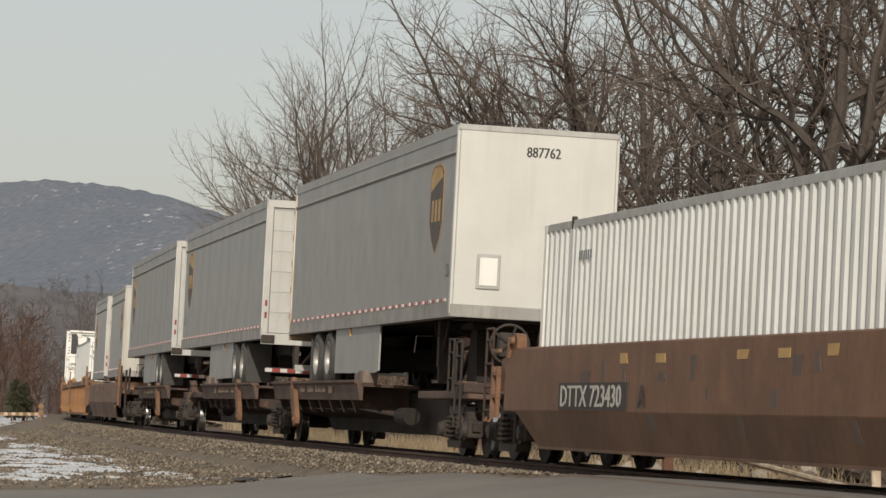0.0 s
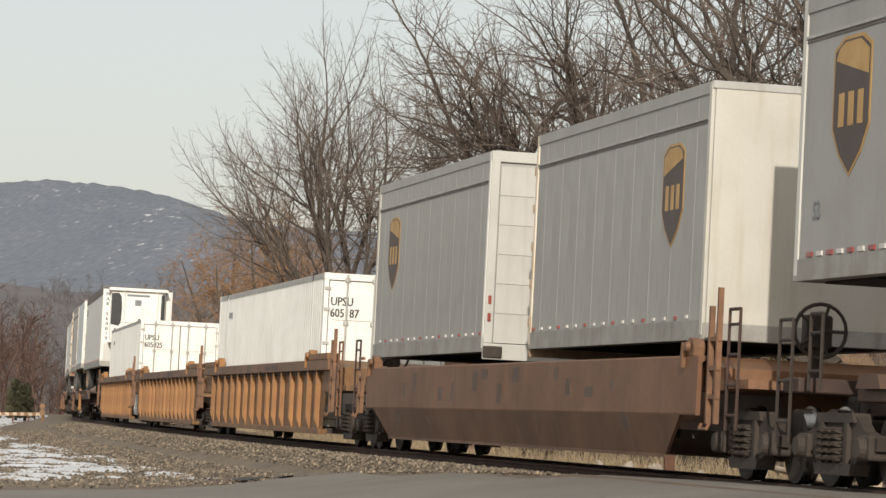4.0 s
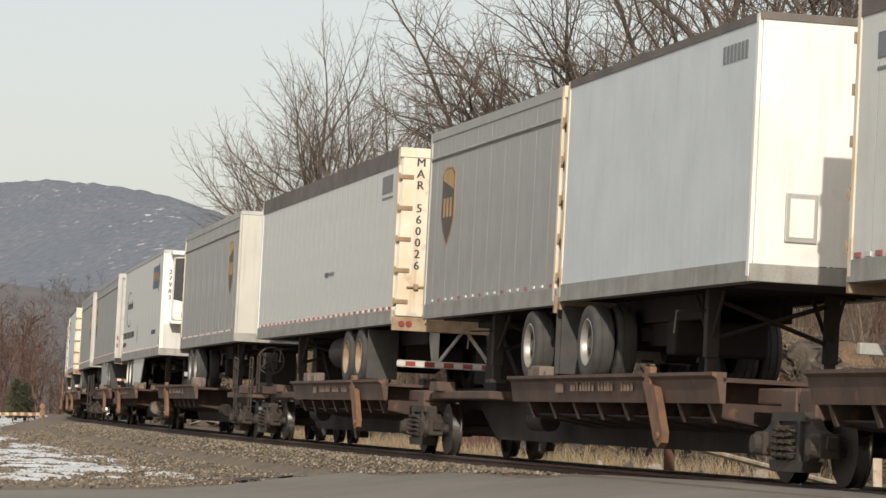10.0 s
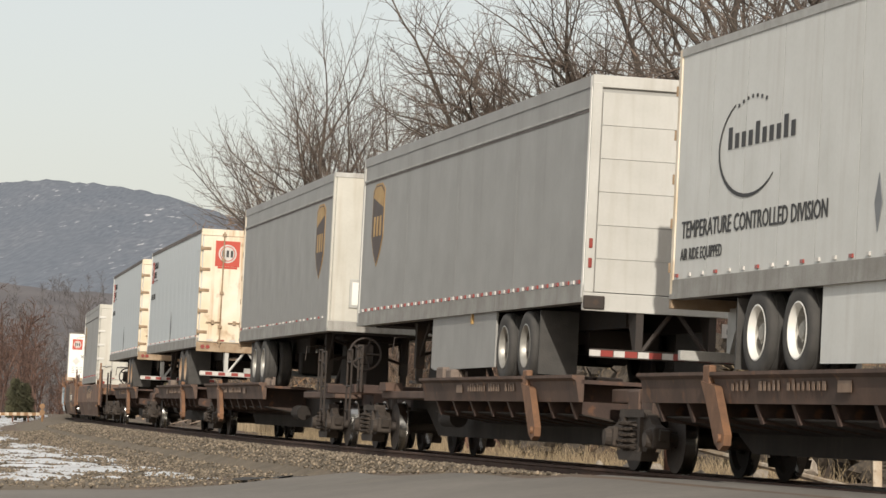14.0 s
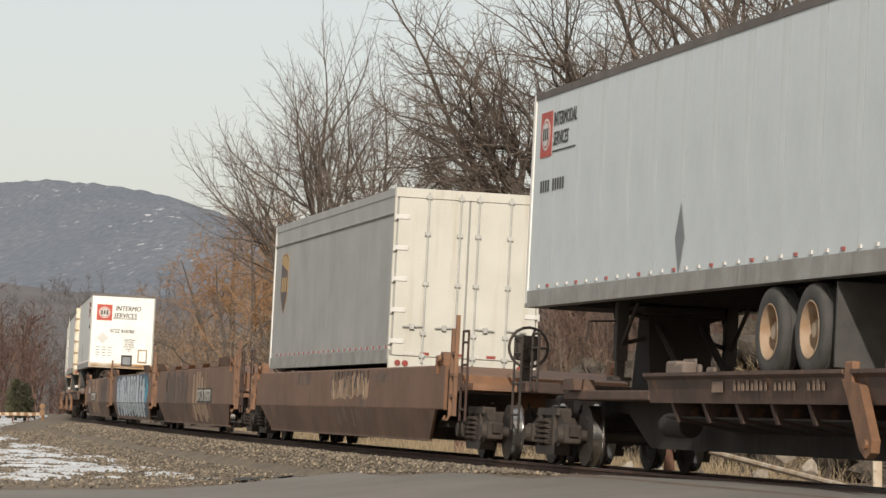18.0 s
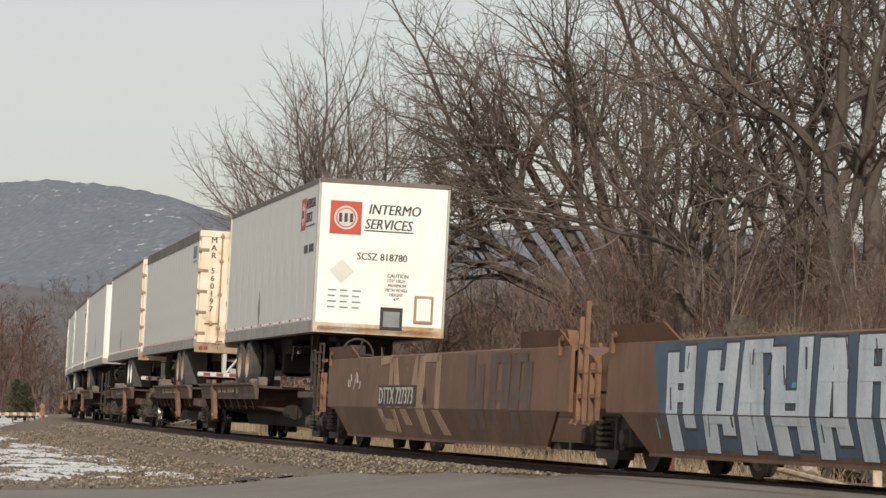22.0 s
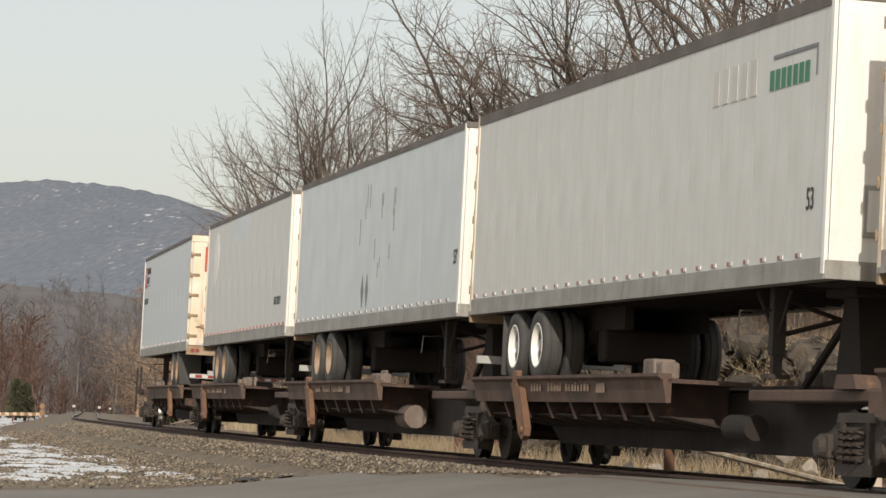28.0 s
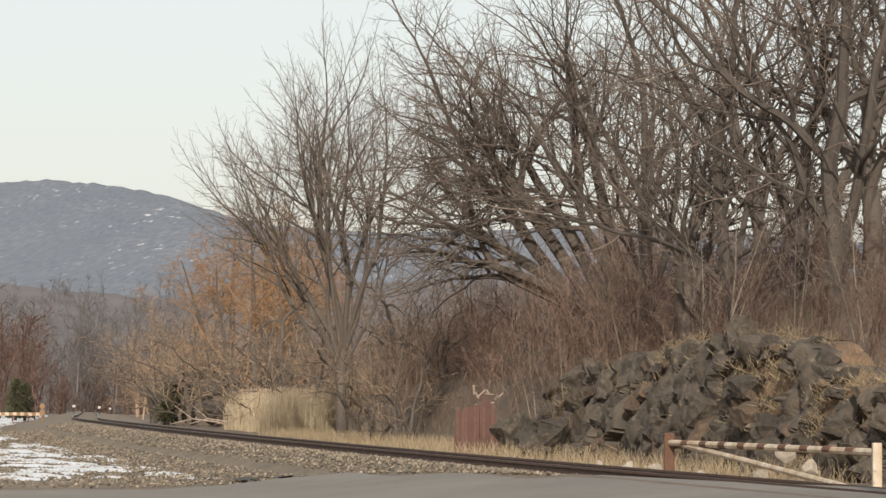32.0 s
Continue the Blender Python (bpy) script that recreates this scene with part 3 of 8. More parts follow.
# thin snow on the gravel road beside the track
for n_, (sa, sb, step, aa, ab, seed, thr) in enumerate(((35.0, 80, 0.3, 3.5, 11.5, 11.0, 0.15), (82, 150, 0.6, 4.2, 10.5, 17.0, 0.05), (150, 360, 2.0, 4.0, 11.0, 23.0, -0.15))):
    def melt(X, Y, S, A, seed=seed, thr=thr, sa=sa, sb=sb, aa=aa, ab=ab):
        n0 = 0.8 * wobble(S * 0.35, A * 1.5, 0.6, seed) + 0.8 * wobble(S * 0.6, A * 2.2, 0.9, seed + 5) + 0.4 * wobble(S * 0.5, A * 2.4, 2.0, seed + 9)
        edge = smooth(S, sa, sa + 4) * smooth(S, sb, sb - 4) * smooth(A, aa, aa + 1.2) * smooth(A, ab, ab - 1.2)
        return np.clip((n0 - thr) * 0.12 - 0.10 * (1 - edge), -0.12, 0.03)
    sheet("snow_patch", np.arange(sa, sb, step), np.arange(aa, ab, 0.22), M_SNOW, 0.034, melt, "", "thin broken snow lying on a gravel road", "snow")

# ---------------------------------------------------------------- track
trk = thing("railway_track", "single railway track of rusty rails on dark timber ties", "track", "", "structure")
for lat in (0.7535, -0.7535):
    prof = [(-0.075, -0.175), (0.075, -0.175), (0.075, -0.16), (0.012, -0.13), (0.012, -0.05), (0.036, -0.035), (0.036, -0.004), (0.028, 0.0), (-0.028, 0.0), (-0.036, -0.004),
            (-0.036, -0.035), (-0.012, -0.05), (-0.012, -0.13), (-0.075, -0.16)]
    ss = list(np.arange(-680, -40, 20)) + list(np.arange(-40, 200, 2.0)) + list(np.arange(200, 1000, 20))
    s = Shape()
    n = len(prof)
    for a in ss:
        s.v.extend(tuple(track(a, lat + y, z)) for y, z in prof)
    for i in range(len(ss) - 1):
        for j in range(n):
            s.f.append((i * n + j, i * n + (j + 1) % n, (i + 1) * n + (j + 1) % n, (i + 1) * n + j))
            s.m.append(1 if j == 7 else 0)
    part("rail", s, [M_RAIL, M_TREAD], trk)
tie = Shape().box(-0.115, 0.115, -1.3, 1.3, -0.32, -0.177, 0, 0.015).mesh("tie", M_TIE)
for i in range(245):
    a = 21.8 + i * 0.56
    m = riding(a - 0.2, a + 0.2, 16.0)
    part("tie", tie, None, trk, at=m)


# ---------------------------------------------------------------- scattered natural things
def tubes_mesh(name, p0, p1, r0, r1, material, sides=3, mats=None, mi=None):
    """One mesh of many tapered sticks."""
    p0, p1, r0, r1 = (np.asarray(a, float) for a in (p0, p1, r0, r1))
    d = p1 - p0
    d /= np.maximum(np.linalg.norm(d, axis=1, keepdims=True), 1e-9)
    ref = np.where(np.abs(d[:, 2:3]) > 0.9, np.array([[1.0, 0, 0]]), np.array([[0, 0, 1.0]]))
    u = np.cross(d, ref)
    u /= np.maximum(np.linalg.norm(u, axis=1, keepdims=True), 1e-9)
    v = np.cross(d, u)
    w = np.arange(sides) * 2 * math.pi / sides
    ring = u[:, None, :] * np.cos(w)[None, :, None] + v[:, None, :] * np.sin(w)[None, :, None]
    a = p0[:, None, :] + ring * r0[:, None, None]
    b = p1[:, None, :] + ring * r1[:, None, None]
    verts = np.concatenate([a, b], 1).reshape(-1, 3)
    k = (np.arange(len(p0)) * 2 * sides)[:, None]
    j = np.arange(sides)
    quads = np.stack([k + j, k + (j + 1) % sides, k + sides + (j + 1) % sides, k + sides + j], -1).reshape(-1, 4)
    return raw_mesh(name, verts, quads, material)


def raw_mesh(name, verts, faces, material):
    me = bpy.data.meshes.new(name)
    faces = np.asarray(faces, np.int32)
    n, c = faces.shape
    me.vertices.add(len(verts))
    me.vertices.foreach_set("co", np.asarray(verts, np.float32).ravel())
    me.loops.add(n * c)
    me.loops.foreach_set("vertex_index", faces.ravel())
    me.polygons.add(n)
    me.polygons.foreach_set("loop_start", np.arange(0, n * c, c, dtype=np.int32))
    me.update(calc_edges=True)
    me.materials.append(material)
    return me


LIMB = itertools.count()


def grow(rnd, segs, p, d, r, length, lvl, shape):
    """Adds a limb and all that springs from it to segs: (level, foot, tip, radii, limb)."""
    limb = next(LIMB)
    n = shape["steps"][lvl]
    step = length / n
    kids = shape["kids"][lvl] if lvl < len(shape["kids"]) else 0
    first = shape["first"][min(lvl, len(shape["first"]) - 1)]
    per = [0] * n
    for _ in range(kids):
        f = first + (1 - first) * rnd.random()
        per[min(int(f * n), n - 1)] += 1
    jit, up = shape["jitter"][min(lvl, len(shape["jitter"]) - 1)], shape["up"][min(lvl, len(shape["up"]) - 1)]
    for i in range(n):
        d = Vector((d.x + rnd.gauss(0, jit), d.y + rnd.gauss(0, jit), d.z + rnd.gauss(0, jit) + up)).normalized()
        q = p + d * step
        ra, rb = (max(r * (1 - 0.9 * k / n), min(r, shape["least"] * 0.7)) for k in (i, i + 1))
        segs.append((lvl, tuple(p), tuple(q), ra, rb, limb))
        for _ in range(per[i]):
            side = d.orthogonal().normalized()
            side.rotate(Matrix.Rotation(rnd.uniform(0, 2 * math.pi), 3, d))
            ang = radians(shape["angle"][min(lvl, len(shape["angle"]) - 1)] * rnd.uniform(0.7, 1.25))
            nd = (d * math.cos(ang) + side * math.sin(ang)).normalized()
            ln = length * shape["ratio"][min(lvl, len(shape["ratio"]) - 1)] * rnd.uniform(0.65, 1.1) * (1 - 0.45 * i / n)
            grow(rnd, segs, p.lerp(q, rnd.random()), nd, max(rb * shape["thin"], shape["least"]), ln, lvl + 1, shape)
        p = q


ASH = dict(angle=36, wig=0.055, up=0.026, share=(0.16, 0.44), least=0.0058, knee=0.55, split=2.12, bare=3)
SPREAD = dict(angle=38, wig=0.07, up=0.002, share=(0.12, 0.44), least=0.0070, knee=0.7, split=2.08, bare=3)
LOW = dict(SPREAD, split=1.85, bare=3, up=-0.004)
OAK = dict(angle=44, wig=0.095, up=0.026, share=(0.10, 0.48), least=0.0080, knee=0.8, split=1.9, bare=0)
CROOKED = dict(angle=50, wig=0.16, up=0.02, share=(0.14, 0.48), least=0.0075, knee=0.8, split=1.9, bare=0)
THIN = dict(steps=(9, 6, 4, 3), kids=(9, 5, 3), first=(0.2, 0.12, 0.1), jitter=(0.05, 0.06, 0.07, 0.08), up=(0.012, 0.045, 0.035, 0.03), angle=(38, 31, 27, 28), ratio=(0.46, 0.46, 0.58, 0.5),
            thin=0.52, least=0.0085)
DROOP = dict(steps=(7, 7, 7, 6), kids=(9, 8, 6), first=(0.25, 0.15, 0.1), jitter=(0.06, 0.09, 0.08, 0.06), up=(0.03, 0.0, -0.09, -0.14), angle=(45, 50, 50), ratio=(0.55, 0.5, 0.55), thin=0.55,
             least=0.010)


def tree_meshes(seed, stems, shape, bark, twig, split=2):
    """stems: (x, y, lean x, lean y, length, radius) of each stem, from the tree's foot."""
    rnd = random.Random(seed)
    segs = []
    for x, y, lx, ly, ln, r in stems:
        grow(rnd, segs, Vector((x, y, -0.3)), Vector((lx, ly, 1)).normalized(), r, ln, 0, shape)

    def pick(cond):
        c = [g for g in segs if cond(g[0])]
        return [np.array([g[i] for g in c]) for i in range(1, 5)]
    limbs = collections.defaultdict(list)
    for g in segs:
        if g[0] < split:
            limbs[g[5]].append(g)
    s = Shape()
    for chain in limbs.values():
        s.tube([chain[0][1]] + [g[2] for g in chain], [chain[0][3]] + [g[4] for g in chain], 6, 0, False)
    return s.mesh("trunk", bark, True), tubes_mesh("crown", *pick(lambda l: l >= split), twig, 3)


def fork(rnd, chains, p, d, r, length, shape):
    """Grows a limb that forks again and again, its wood shared out at each fork; chains: (points, radii) of every axis."""
    least = shape["least"]
    grip = 1 / shape["split"]                            # how fast the wood thins from fork to fork
    f = (1 - sum(shape["share"]) / 2) ** grip
    n, q = math.log(least / r) / math.log(f), f ** 0.45
    step = length / (r ** 0.45 * (shape["bare"] + (1 - q ** n) / (1 - q)))
    todo, bare = [(p, d, r)], shape["bare"]
    while todo:
        p, d, r = todo.pop()
        pts, rads, turn = [p], [r], rnd.uniform(0, 6.28)
        while r > least:
            ln = step * r ** 0.45 * rnd.uniform(0.55, 1.4)
            for k in range(2):
                w = shape["wig"]
                d = Vector((d.x + rnd.gauss(0, w), d.y + rnd.gauss(0, w), d.z + rnd.gauss(0, w) + shape["up"])).normalized()
                p = p + d * (ln / 2)
                pts.append(p)
                rads.append(r)
            if bare > 0:                                 # the foot of the stem carries no branches
                bare -= 1
                continue
            part_ = rnd.uniform(*shape["share"])
            turn += 2.4 + rnd.gauss(0, 0.5)
            side = d.orthogonal().normalized()
            side.rotate(Matrix.Rotation(turn, 3, d))
            ang = radians(shape["angle"] * rnd.uniform(0.65, 1.3))
            todo.append((p, (d * math.cos(ang) + side * math.sin(ang)).normalized(), r * part_ ** grip))
            r *= (1 - part_) ** grip
            d = (d - side * math.tan(ang * part_ * shape["knee"])).normalized()
        for k in range(2):
            d = Vector((d.x + rnd.gauss(0, w), d.y + rnd.gauss(0, w), d.z + rnd.gauss(0, w) + shape["up"])).normalized()
            p = p + d * (step * least ** 0.45 * rnd.uniform(0.5, 1.1))
            pts.append(p)
            rads.append(least * (0.8 - 0.35 * k))
        chains.append((pts, rads))


def forked_tree(seed, stems, shape, bark, twig, bole=None):
    """stems: (x, y, z, lean x, lean y, length, radius) of each stem; bole: height and radius of a shared trunk below them."""
    rnd = random.Random(seed)
    chains = []
    for x, y, z, lx, ly, ln, r, *own in stems:
        fork(rnd, chains, Vector((x, y, z)), Vector((lx, ly, 1)).normalized(), r, ln, own[0] if own else shape)
    s = Shape()
    if bole:
        tall, r = bole
        s.tube([(0, 0, -0.4), (0.02, 0, 0.15), (-0.03, 0, tall * 0.5), (0.02, 0, tall), (0, 0, tall + 0.25)], [r * 1.45, r * 1.1, r * 0.95, r * 0.9, r * 0.5], 9, 0, False)
    p0, p1, r0, r1 = [], [], [], []
    for pts, rads in chains:
        if rads[0] > 0.028:
            s.tube(pts, rads, 6, 0, False)
        else:
            p0 += [tuple(q) for q in pts[:-1]]
            p1 += [tuple(q) for q in pts[1:]]
            r0 += rads[:-1]
            r1 += rads[1:]
    return s.mesh("trunk", bark, True, False), tubes_mesh("crown", p0, p1, r0, r1, twig, 3)


def tree(meshes, m, label="tall bare winter tree with grey-brown bark", group="bare trees", name="tree"):
    t = thing(name, label, "tree", group)
    t.matrix_basis = m
    part("trunk", meshes[0], None, t)
    part("crown", meshes[1], None, t)
    return t


def on_ground(x, depth, drop=0.0):
    """A place on the ground along the sight line x (sideways per metre ahead) at that depth."""
    X = x * depth
    Y = depth
    s_ = float(np.interp(Y, LY, LS))
    th = float(np.interp(s_, LS, LTH))
    lat = (float(np.interp(s_, LS, LX)) - X) * math.cos(th)
    s2 = s_ + (float(np.interp(s_, LS, LX)) - X) * math.sin(th)
    return X, Y, float(height(s2, lat)) - drop


def sight(column):
    return (column - 784) / 5889


def stand(column, depth, turn=0, size=1.0, drop=0.05):
    x, y, z = on_ground(sight(column), depth, drop)
    return pose(x, y, z, 0, 0, turn) @ Matrix.Scale(size, 4)


# ---------------------------------------------------------------- trees
tree(forked_tree(3, [(0, 0, 3.0, -0.10, 0, 11.6, 0.11), (0.1, 0.1, 3.1, 0.14, 0, 11.2, 0.10), (-0.1, 0, 3.0, -0.36, 0.1, 10.2, 0.095), (-0.1, 0, 2.6, -0.72, 0, 8.4, 0.085),
                     (0.1, 0, 3.0, 0.42, 0, 8.0, 0.085), (-0.1, 0.1, 2.3, -1.0, 0.1, 7.6, 0.075), (0.1, -0.1, 2.6, 0.8, 0.2, 6.0, 0.065), (0, 0.2, 3.1, 0.02, 0.25, 10.8, 0.09),
                     (0, -0.1, 3.0, -0.2, -0.3, 8.6, 0.08), (-0.1, -0.1, 2.8, -0.5, 0.3, 8.2, 0.085), (0.1, 0.1, 3.2, 0.3, -0.2, 10.4, 0.09), (0, 0, 3.3, -0.05, 0.1, 11.8, 0.10)], ASH, M_BARK, M_TWIG, (3.1, 0.19)),
     stand(606, 112), "slender bare tree with upright branches beside the track")
fan = [(-0.5, 0.2, 0.2, -1.75, 0, 9.4, 0.15, LOW), (-0.4, 0, 0.2, -1.3, 0.1, 10.8, 0.17), (-0.3, 0.3, 0, -0.98, 0, 11.6, 0.18), (-0.1, 0, 0, -0.72, -0.1, 11.6, 0.19), (0.1, 0.3, 0, -0.50, 0.1, 12.4, 0.19),
       (0.3, 0, 0, -0.30, 0, 12.8, 0.18), (0.6, 0.2, 0, -0.12, 0.1, 13.0, 0.18), (1.0, 0, 0, 0.06, 0.1, 12.6, 0.17), (-0.4, -0.2, 0.4, -2.3, 0, 8.0, 0.12, LOW)]
tree(forked_tree(11, fan, SPREAD, M_BARK, M_TWIG), stand(1085, 97), "wide bare tree with many stems fanning from its foot")
straight = [forked_tree(21 + i, [(0, 0, 1.6, lx, 0, 12.0, r), (0.05, 0.1, 1.4, lx + dx, 0.1, 9.5, r * 0.66), (0, -0.1, 1.7, lx - dx * 1.6, -0.2, 8.0, r * 0.5)], OAK, M_BARK if i % 2 else M_BARKD, M_TWIG, (1.7, r * 1.15))
            for i, (lx, dx, r) in enumerate(((-0.10, 0.4, 0.17), (0.04, -0.35, 0.20), (0.12, -0.5, 0.15), (-0.16, 0.5, 0.18), (0.0, 0.4, 0.14)))]
for i, (px, d, turn, size) in enumerate(((1150, 88, 10, 0.95), (1215, 79, 80, 0.85), (1292, 76, 150, 1.0), (1345, 94, 30, 1.1), (1418, 79, 200, 1.0), (1480, 74, 300, 1.15),
                                         (1545, 77, 120, 1.05), (1610, 86, 70, 1.1),
                                         (1460, 114, 260, 1.1))):
    tree(straight[i % 5], stand(px, d, turn, size), "tall bare tree with crooked grey limbs on a brushy bank")
sapling = [tree_meshes(71 + i, [(0, 0, lx, 0, 4.2, 0.035), (0.1, 0, lx + 0.18, 0.1, 3.4, 0.028), (-0.1, 0.1, lx - 0.2, 0, 3.6, 0.028)], THIN, M_SAPLING, M_TWIG, 1)
           for i, lx in enumerate((-0.05, 0.1))]
for i, (px, d, turn, size) in enumerate(((1010, 79, 0, 0.8), (1265, 74, 10, 1.0), (1290, 75, 130, 1.1), (1410, 74, 260, 0.8), (950, 88, 20, 0.8), (1110, 82, 220, 0.8), (1530, 68, 10, 0.8),
                                         (680, 108, 50, 1.2), (730, 104, 140, 1.0))):
    tree(sapling[i % 2], stand(px, d, turn, size), "thin pale leafless sapling among the brush", "saplings", "sapling")
thicket = [forked_tree(41 + i, [(0, 0, 0, lx, 0.1, 6.2, 0.10), (0.3, 0.3, 0, lx + 0.4, 0, 5.2, 0.075), (-0.3, 0.1, 0, lx - 0.5, 0, 5.4, 0.075)], CROOKED, M_BARK, M_TWIGB)
           for i, lx in enumerate((-0.1, 0.15, 0.0))]
rnd = random.Random(8)
for i, (px, d, size) in enumerate(((300, 190, 1.35), (335, 178, 1.4), (380, 200, 1.6), (415, 165, 1.3), (455, 150, 1.2), (520, 142, 1.25), (560, 134, 1.2), (640, 128, 0.95), (690, 118, 0.8),
                                   (735, 122, 0.8), (780, 108, 0.7), (830, 114, 0.72), (925, 110, 0.6), (480, 175, 1.5), (600, 160, 1.3), (720, 150, 0.9), (850, 140, 0.85),
                                   (280, 205, 1.2), (665, 104, 0.8), (700, 100, 0.75))):
    tree(thicket[i % 3], stand(px, d, rnd.uniform(0, 360), size), "twiggy brown thicket tree without leaves", "thicket trees", "thicket_tree")
willow = tree_meshes(61, [(0, 0, 0.05, 0, 7.5, 0.2), (0.3, 0.2, 0.3, 0, 6.5, 0.14), (-0.3, 0.1, -0.3, 0, 6.5, 0.14)], DROOP, M_BARK, M_WILLOW, 1)
for px, d, turn, size in ((455, 158, 0, 1.3), (505, 165, 100, 1.35), (405, 180, 200, 1.3), (545, 172, 40, 1.2), (480, 178, 70, 1.3)):
    tree(willow, stand(px, d, turn, size), "orange-twigged willow with hanging branches", "willows", "willow")


def sticks(name, n, place, tall, lean, radius, material, seed, label, category, kinks=2):
    """Loose upright stems as one body of brush, reed or grass. place(rnd) gives s along the track and lat."""
    rnd = random.Random(seed)
    p0, p1, r0, r1 = [], [], [], []
    pts = [place(rnd) for _ in range(n)]
    S, A = np.array([p[0] for p in pts]), np.array([p[1] for p in pts])
    X, Y = to_world(S, A)
    Z = height(S, A)
    for x, y, z in zip(X, Y, Z):
        h = rnd.uniform(*tall)
        d = Vector((rnd.gauss(0, lean), rnd.gauss(0, lean), 1)).normalized()
        p = Vector((x, y, z - 0.05))
        r = radius * rnd.uniform(0.7, 1.3)
        for k in range(kinks):
            q = p + d * h / kinks
            p0.append(tuple(p)), p1.append(tuple(q)), r0.append(r * (1 - 0.8 * k / kinks)), r1.append(r * (1 - 0.8 * (k + 1) / kinks))
            d = Vector((d.x + rnd.gauss(0, lean * 0.8), d.y + rnd.gauss(0, lean * 0.8), d.z)).normalized()
            p = q
    me = tubes_mesh(name, p0, p1, r0, r1, material, 3)
    return tagged(new(name, me), label, category, kind="stuff")




def bushes(name, n, place, tall, radius, material, seed, label):
    """A tangle of many-stemmed bushes as one body of brush."""
    rnd = random.Random(seed)
    shape = dict(steps=(4, 3, 2), kids=(5, 3), first=(0.1, 0.1), jitter=(0.12, 0.16, 0.2), up=(0.05, 0.05, 0.03), angle=(38, 42), ratio=(0.55, 0.5), thin=0.6, least=radius * 0.55)
    pts = [place(rnd) for _ in range(n)]
    S, A = np.array([p[0] for p in pts]), np.array([p[1] for p in pts])
    X, Y = to_world(S, A)
    segs = []
    for x, y, z in zip(X, Y, height(S, A)):
        h = rnd.uniform(*tall)
        for _ in range(3):
            grow(rnd, segs, Vector((x + rnd.gauss(0, 0.15), y + rnd.gauss(0, 0.15), z - 0.05)), Vector((rnd.gauss(0, 0.3), rnd.gauss(0, 0.3), 1)).normalized(), radius, h * rnd.uniform(0.6, 1.1), 0, shape)
    me = tubes_mesh(name, *[np.array([g[i] for g in segs]) for i in range(1, 5)], material, 3)
    return tagged(new(name, me), label, "brush", kind="stuff")


bushes("brush", 420, lambda r: (r.uniform(22, 84), -r.triangular(8.2, 20, 9.2)), (0.8, 2.4), 0.009, M_TWIGR, 1, "dense reddish leafless brush on the bank")
bushes("brush", 200, lambda r: (r.uniform(58, 112), -r.triangular(7.2, 20, 8.6)), (0.7, 2.2), 0.010, M_TWIGM, 2, "dense reddish leafless brush behind the track")
bushes("brush", 110, lambda r: (r.uniform(62, 104), -r.triangular(8.0, 13, 9.5)), (1.8, 4.2), 0.010, M_TWIGM, 4, "tall pale-brown leafless brush below the trees")
bushes("brush", 150, lambda r: (r.uniform(100, 190), -r.triangular(9, 34, 13)), (0.9, 3.2), 0.018, M_TWIGB, 3, "tangled brown leafless undergrowth")
sticks("weeds", 3400, lambda r: (r.uniform(18, 104), -r.triangular(7.2, 18, 8.6)), (0.4, 1.7), 0.22, 0.007, M_WEED, 9, "thin dry weed stalks on the bank", "weeds", 2)
sticks("reeds", 8000, lambda r: (r.uniform(106, 134), -r.uniform(5.6, 9.5)), (1.1, 1.95), 0.07, 0.012, M_REED, 4, "stand of pale dry reeds beside the track", "reeds", 2)
sticks("dry_grass", 7000, lambda r: (r.uniform(34, 106), -r.triangular(4.0, 8.2, 5.5)), (0.12, 0.5), 0.35, 0.008, M_GRASS, 5, "straw-coloured dry grass along the track", "grass", 2)
sticks("dry_grass", 1300, lambda r: (r.uniform(30, 62), -r.triangular(7.6, 10.0, 8.2)), (0.08, 0.34), 0.6, 0.007, M_GRASS, 6, "straw-coloured grass on the rocky bank", "grass", 2)
sticks("dry_grass", 2500, lambda r: (r.uniform(60, 220), r.triangular(3.4, 12.0, 4.2)), (0.05, 0.16), 0.5, 0.006, M_GRASS, 7, "sparse dry grass beside the gravel", "grass", 1)

# ballast stones
rnd = np.random.RandomState(4)
N = 34000
S = 20 + 95 * rnd.rand(N) ** 1.5
A = np.where(rnd.rand(N) < 0.9, 1.2 + 8.5 * rnd.rand(N) ** 1.7, -1.3 - 2.6 * rnd.rand(N))
keep = S > road_end(A) + 0.2
S, A = S[keep], A[keep]
N = len(S)
X, Y = to_world(S, A)
Z = height(S, A) + np.where(A > 5.2, 0.026, 0.046)
R = 0.014 + 0.030 * rnd.rand(N) ** 2
octa = np.array([(1, 0, 0), (0, 1, 0), (-1, 0, 0), (0, -1, 0), (0, 0, 0.8), (0, 0, -0.8)], float)
V = octa[None] * R[:, None, None] * (0.7 + 0.6 * rnd.rand(N, 6, 1)) + np.stack([X, Y, Z], -1)[:, None]
F = np.array([(0, 1, 4), (1, 2, 4), (2, 3, 4), (3, 0, 4), (1, 0, 5), (2, 1, 5), (3, 2, 5), (0, 3, 5)])
tagged(new("ballast_stones", raw_mesh("ballast_stones", V.reshape(-1, 3), (F[None] + (np.arange(N) * 6)[:, None, None]).reshape(-1, 3), M_STONE)),
       "loose grey and brown ballast stones", "stones", kind="stuff")


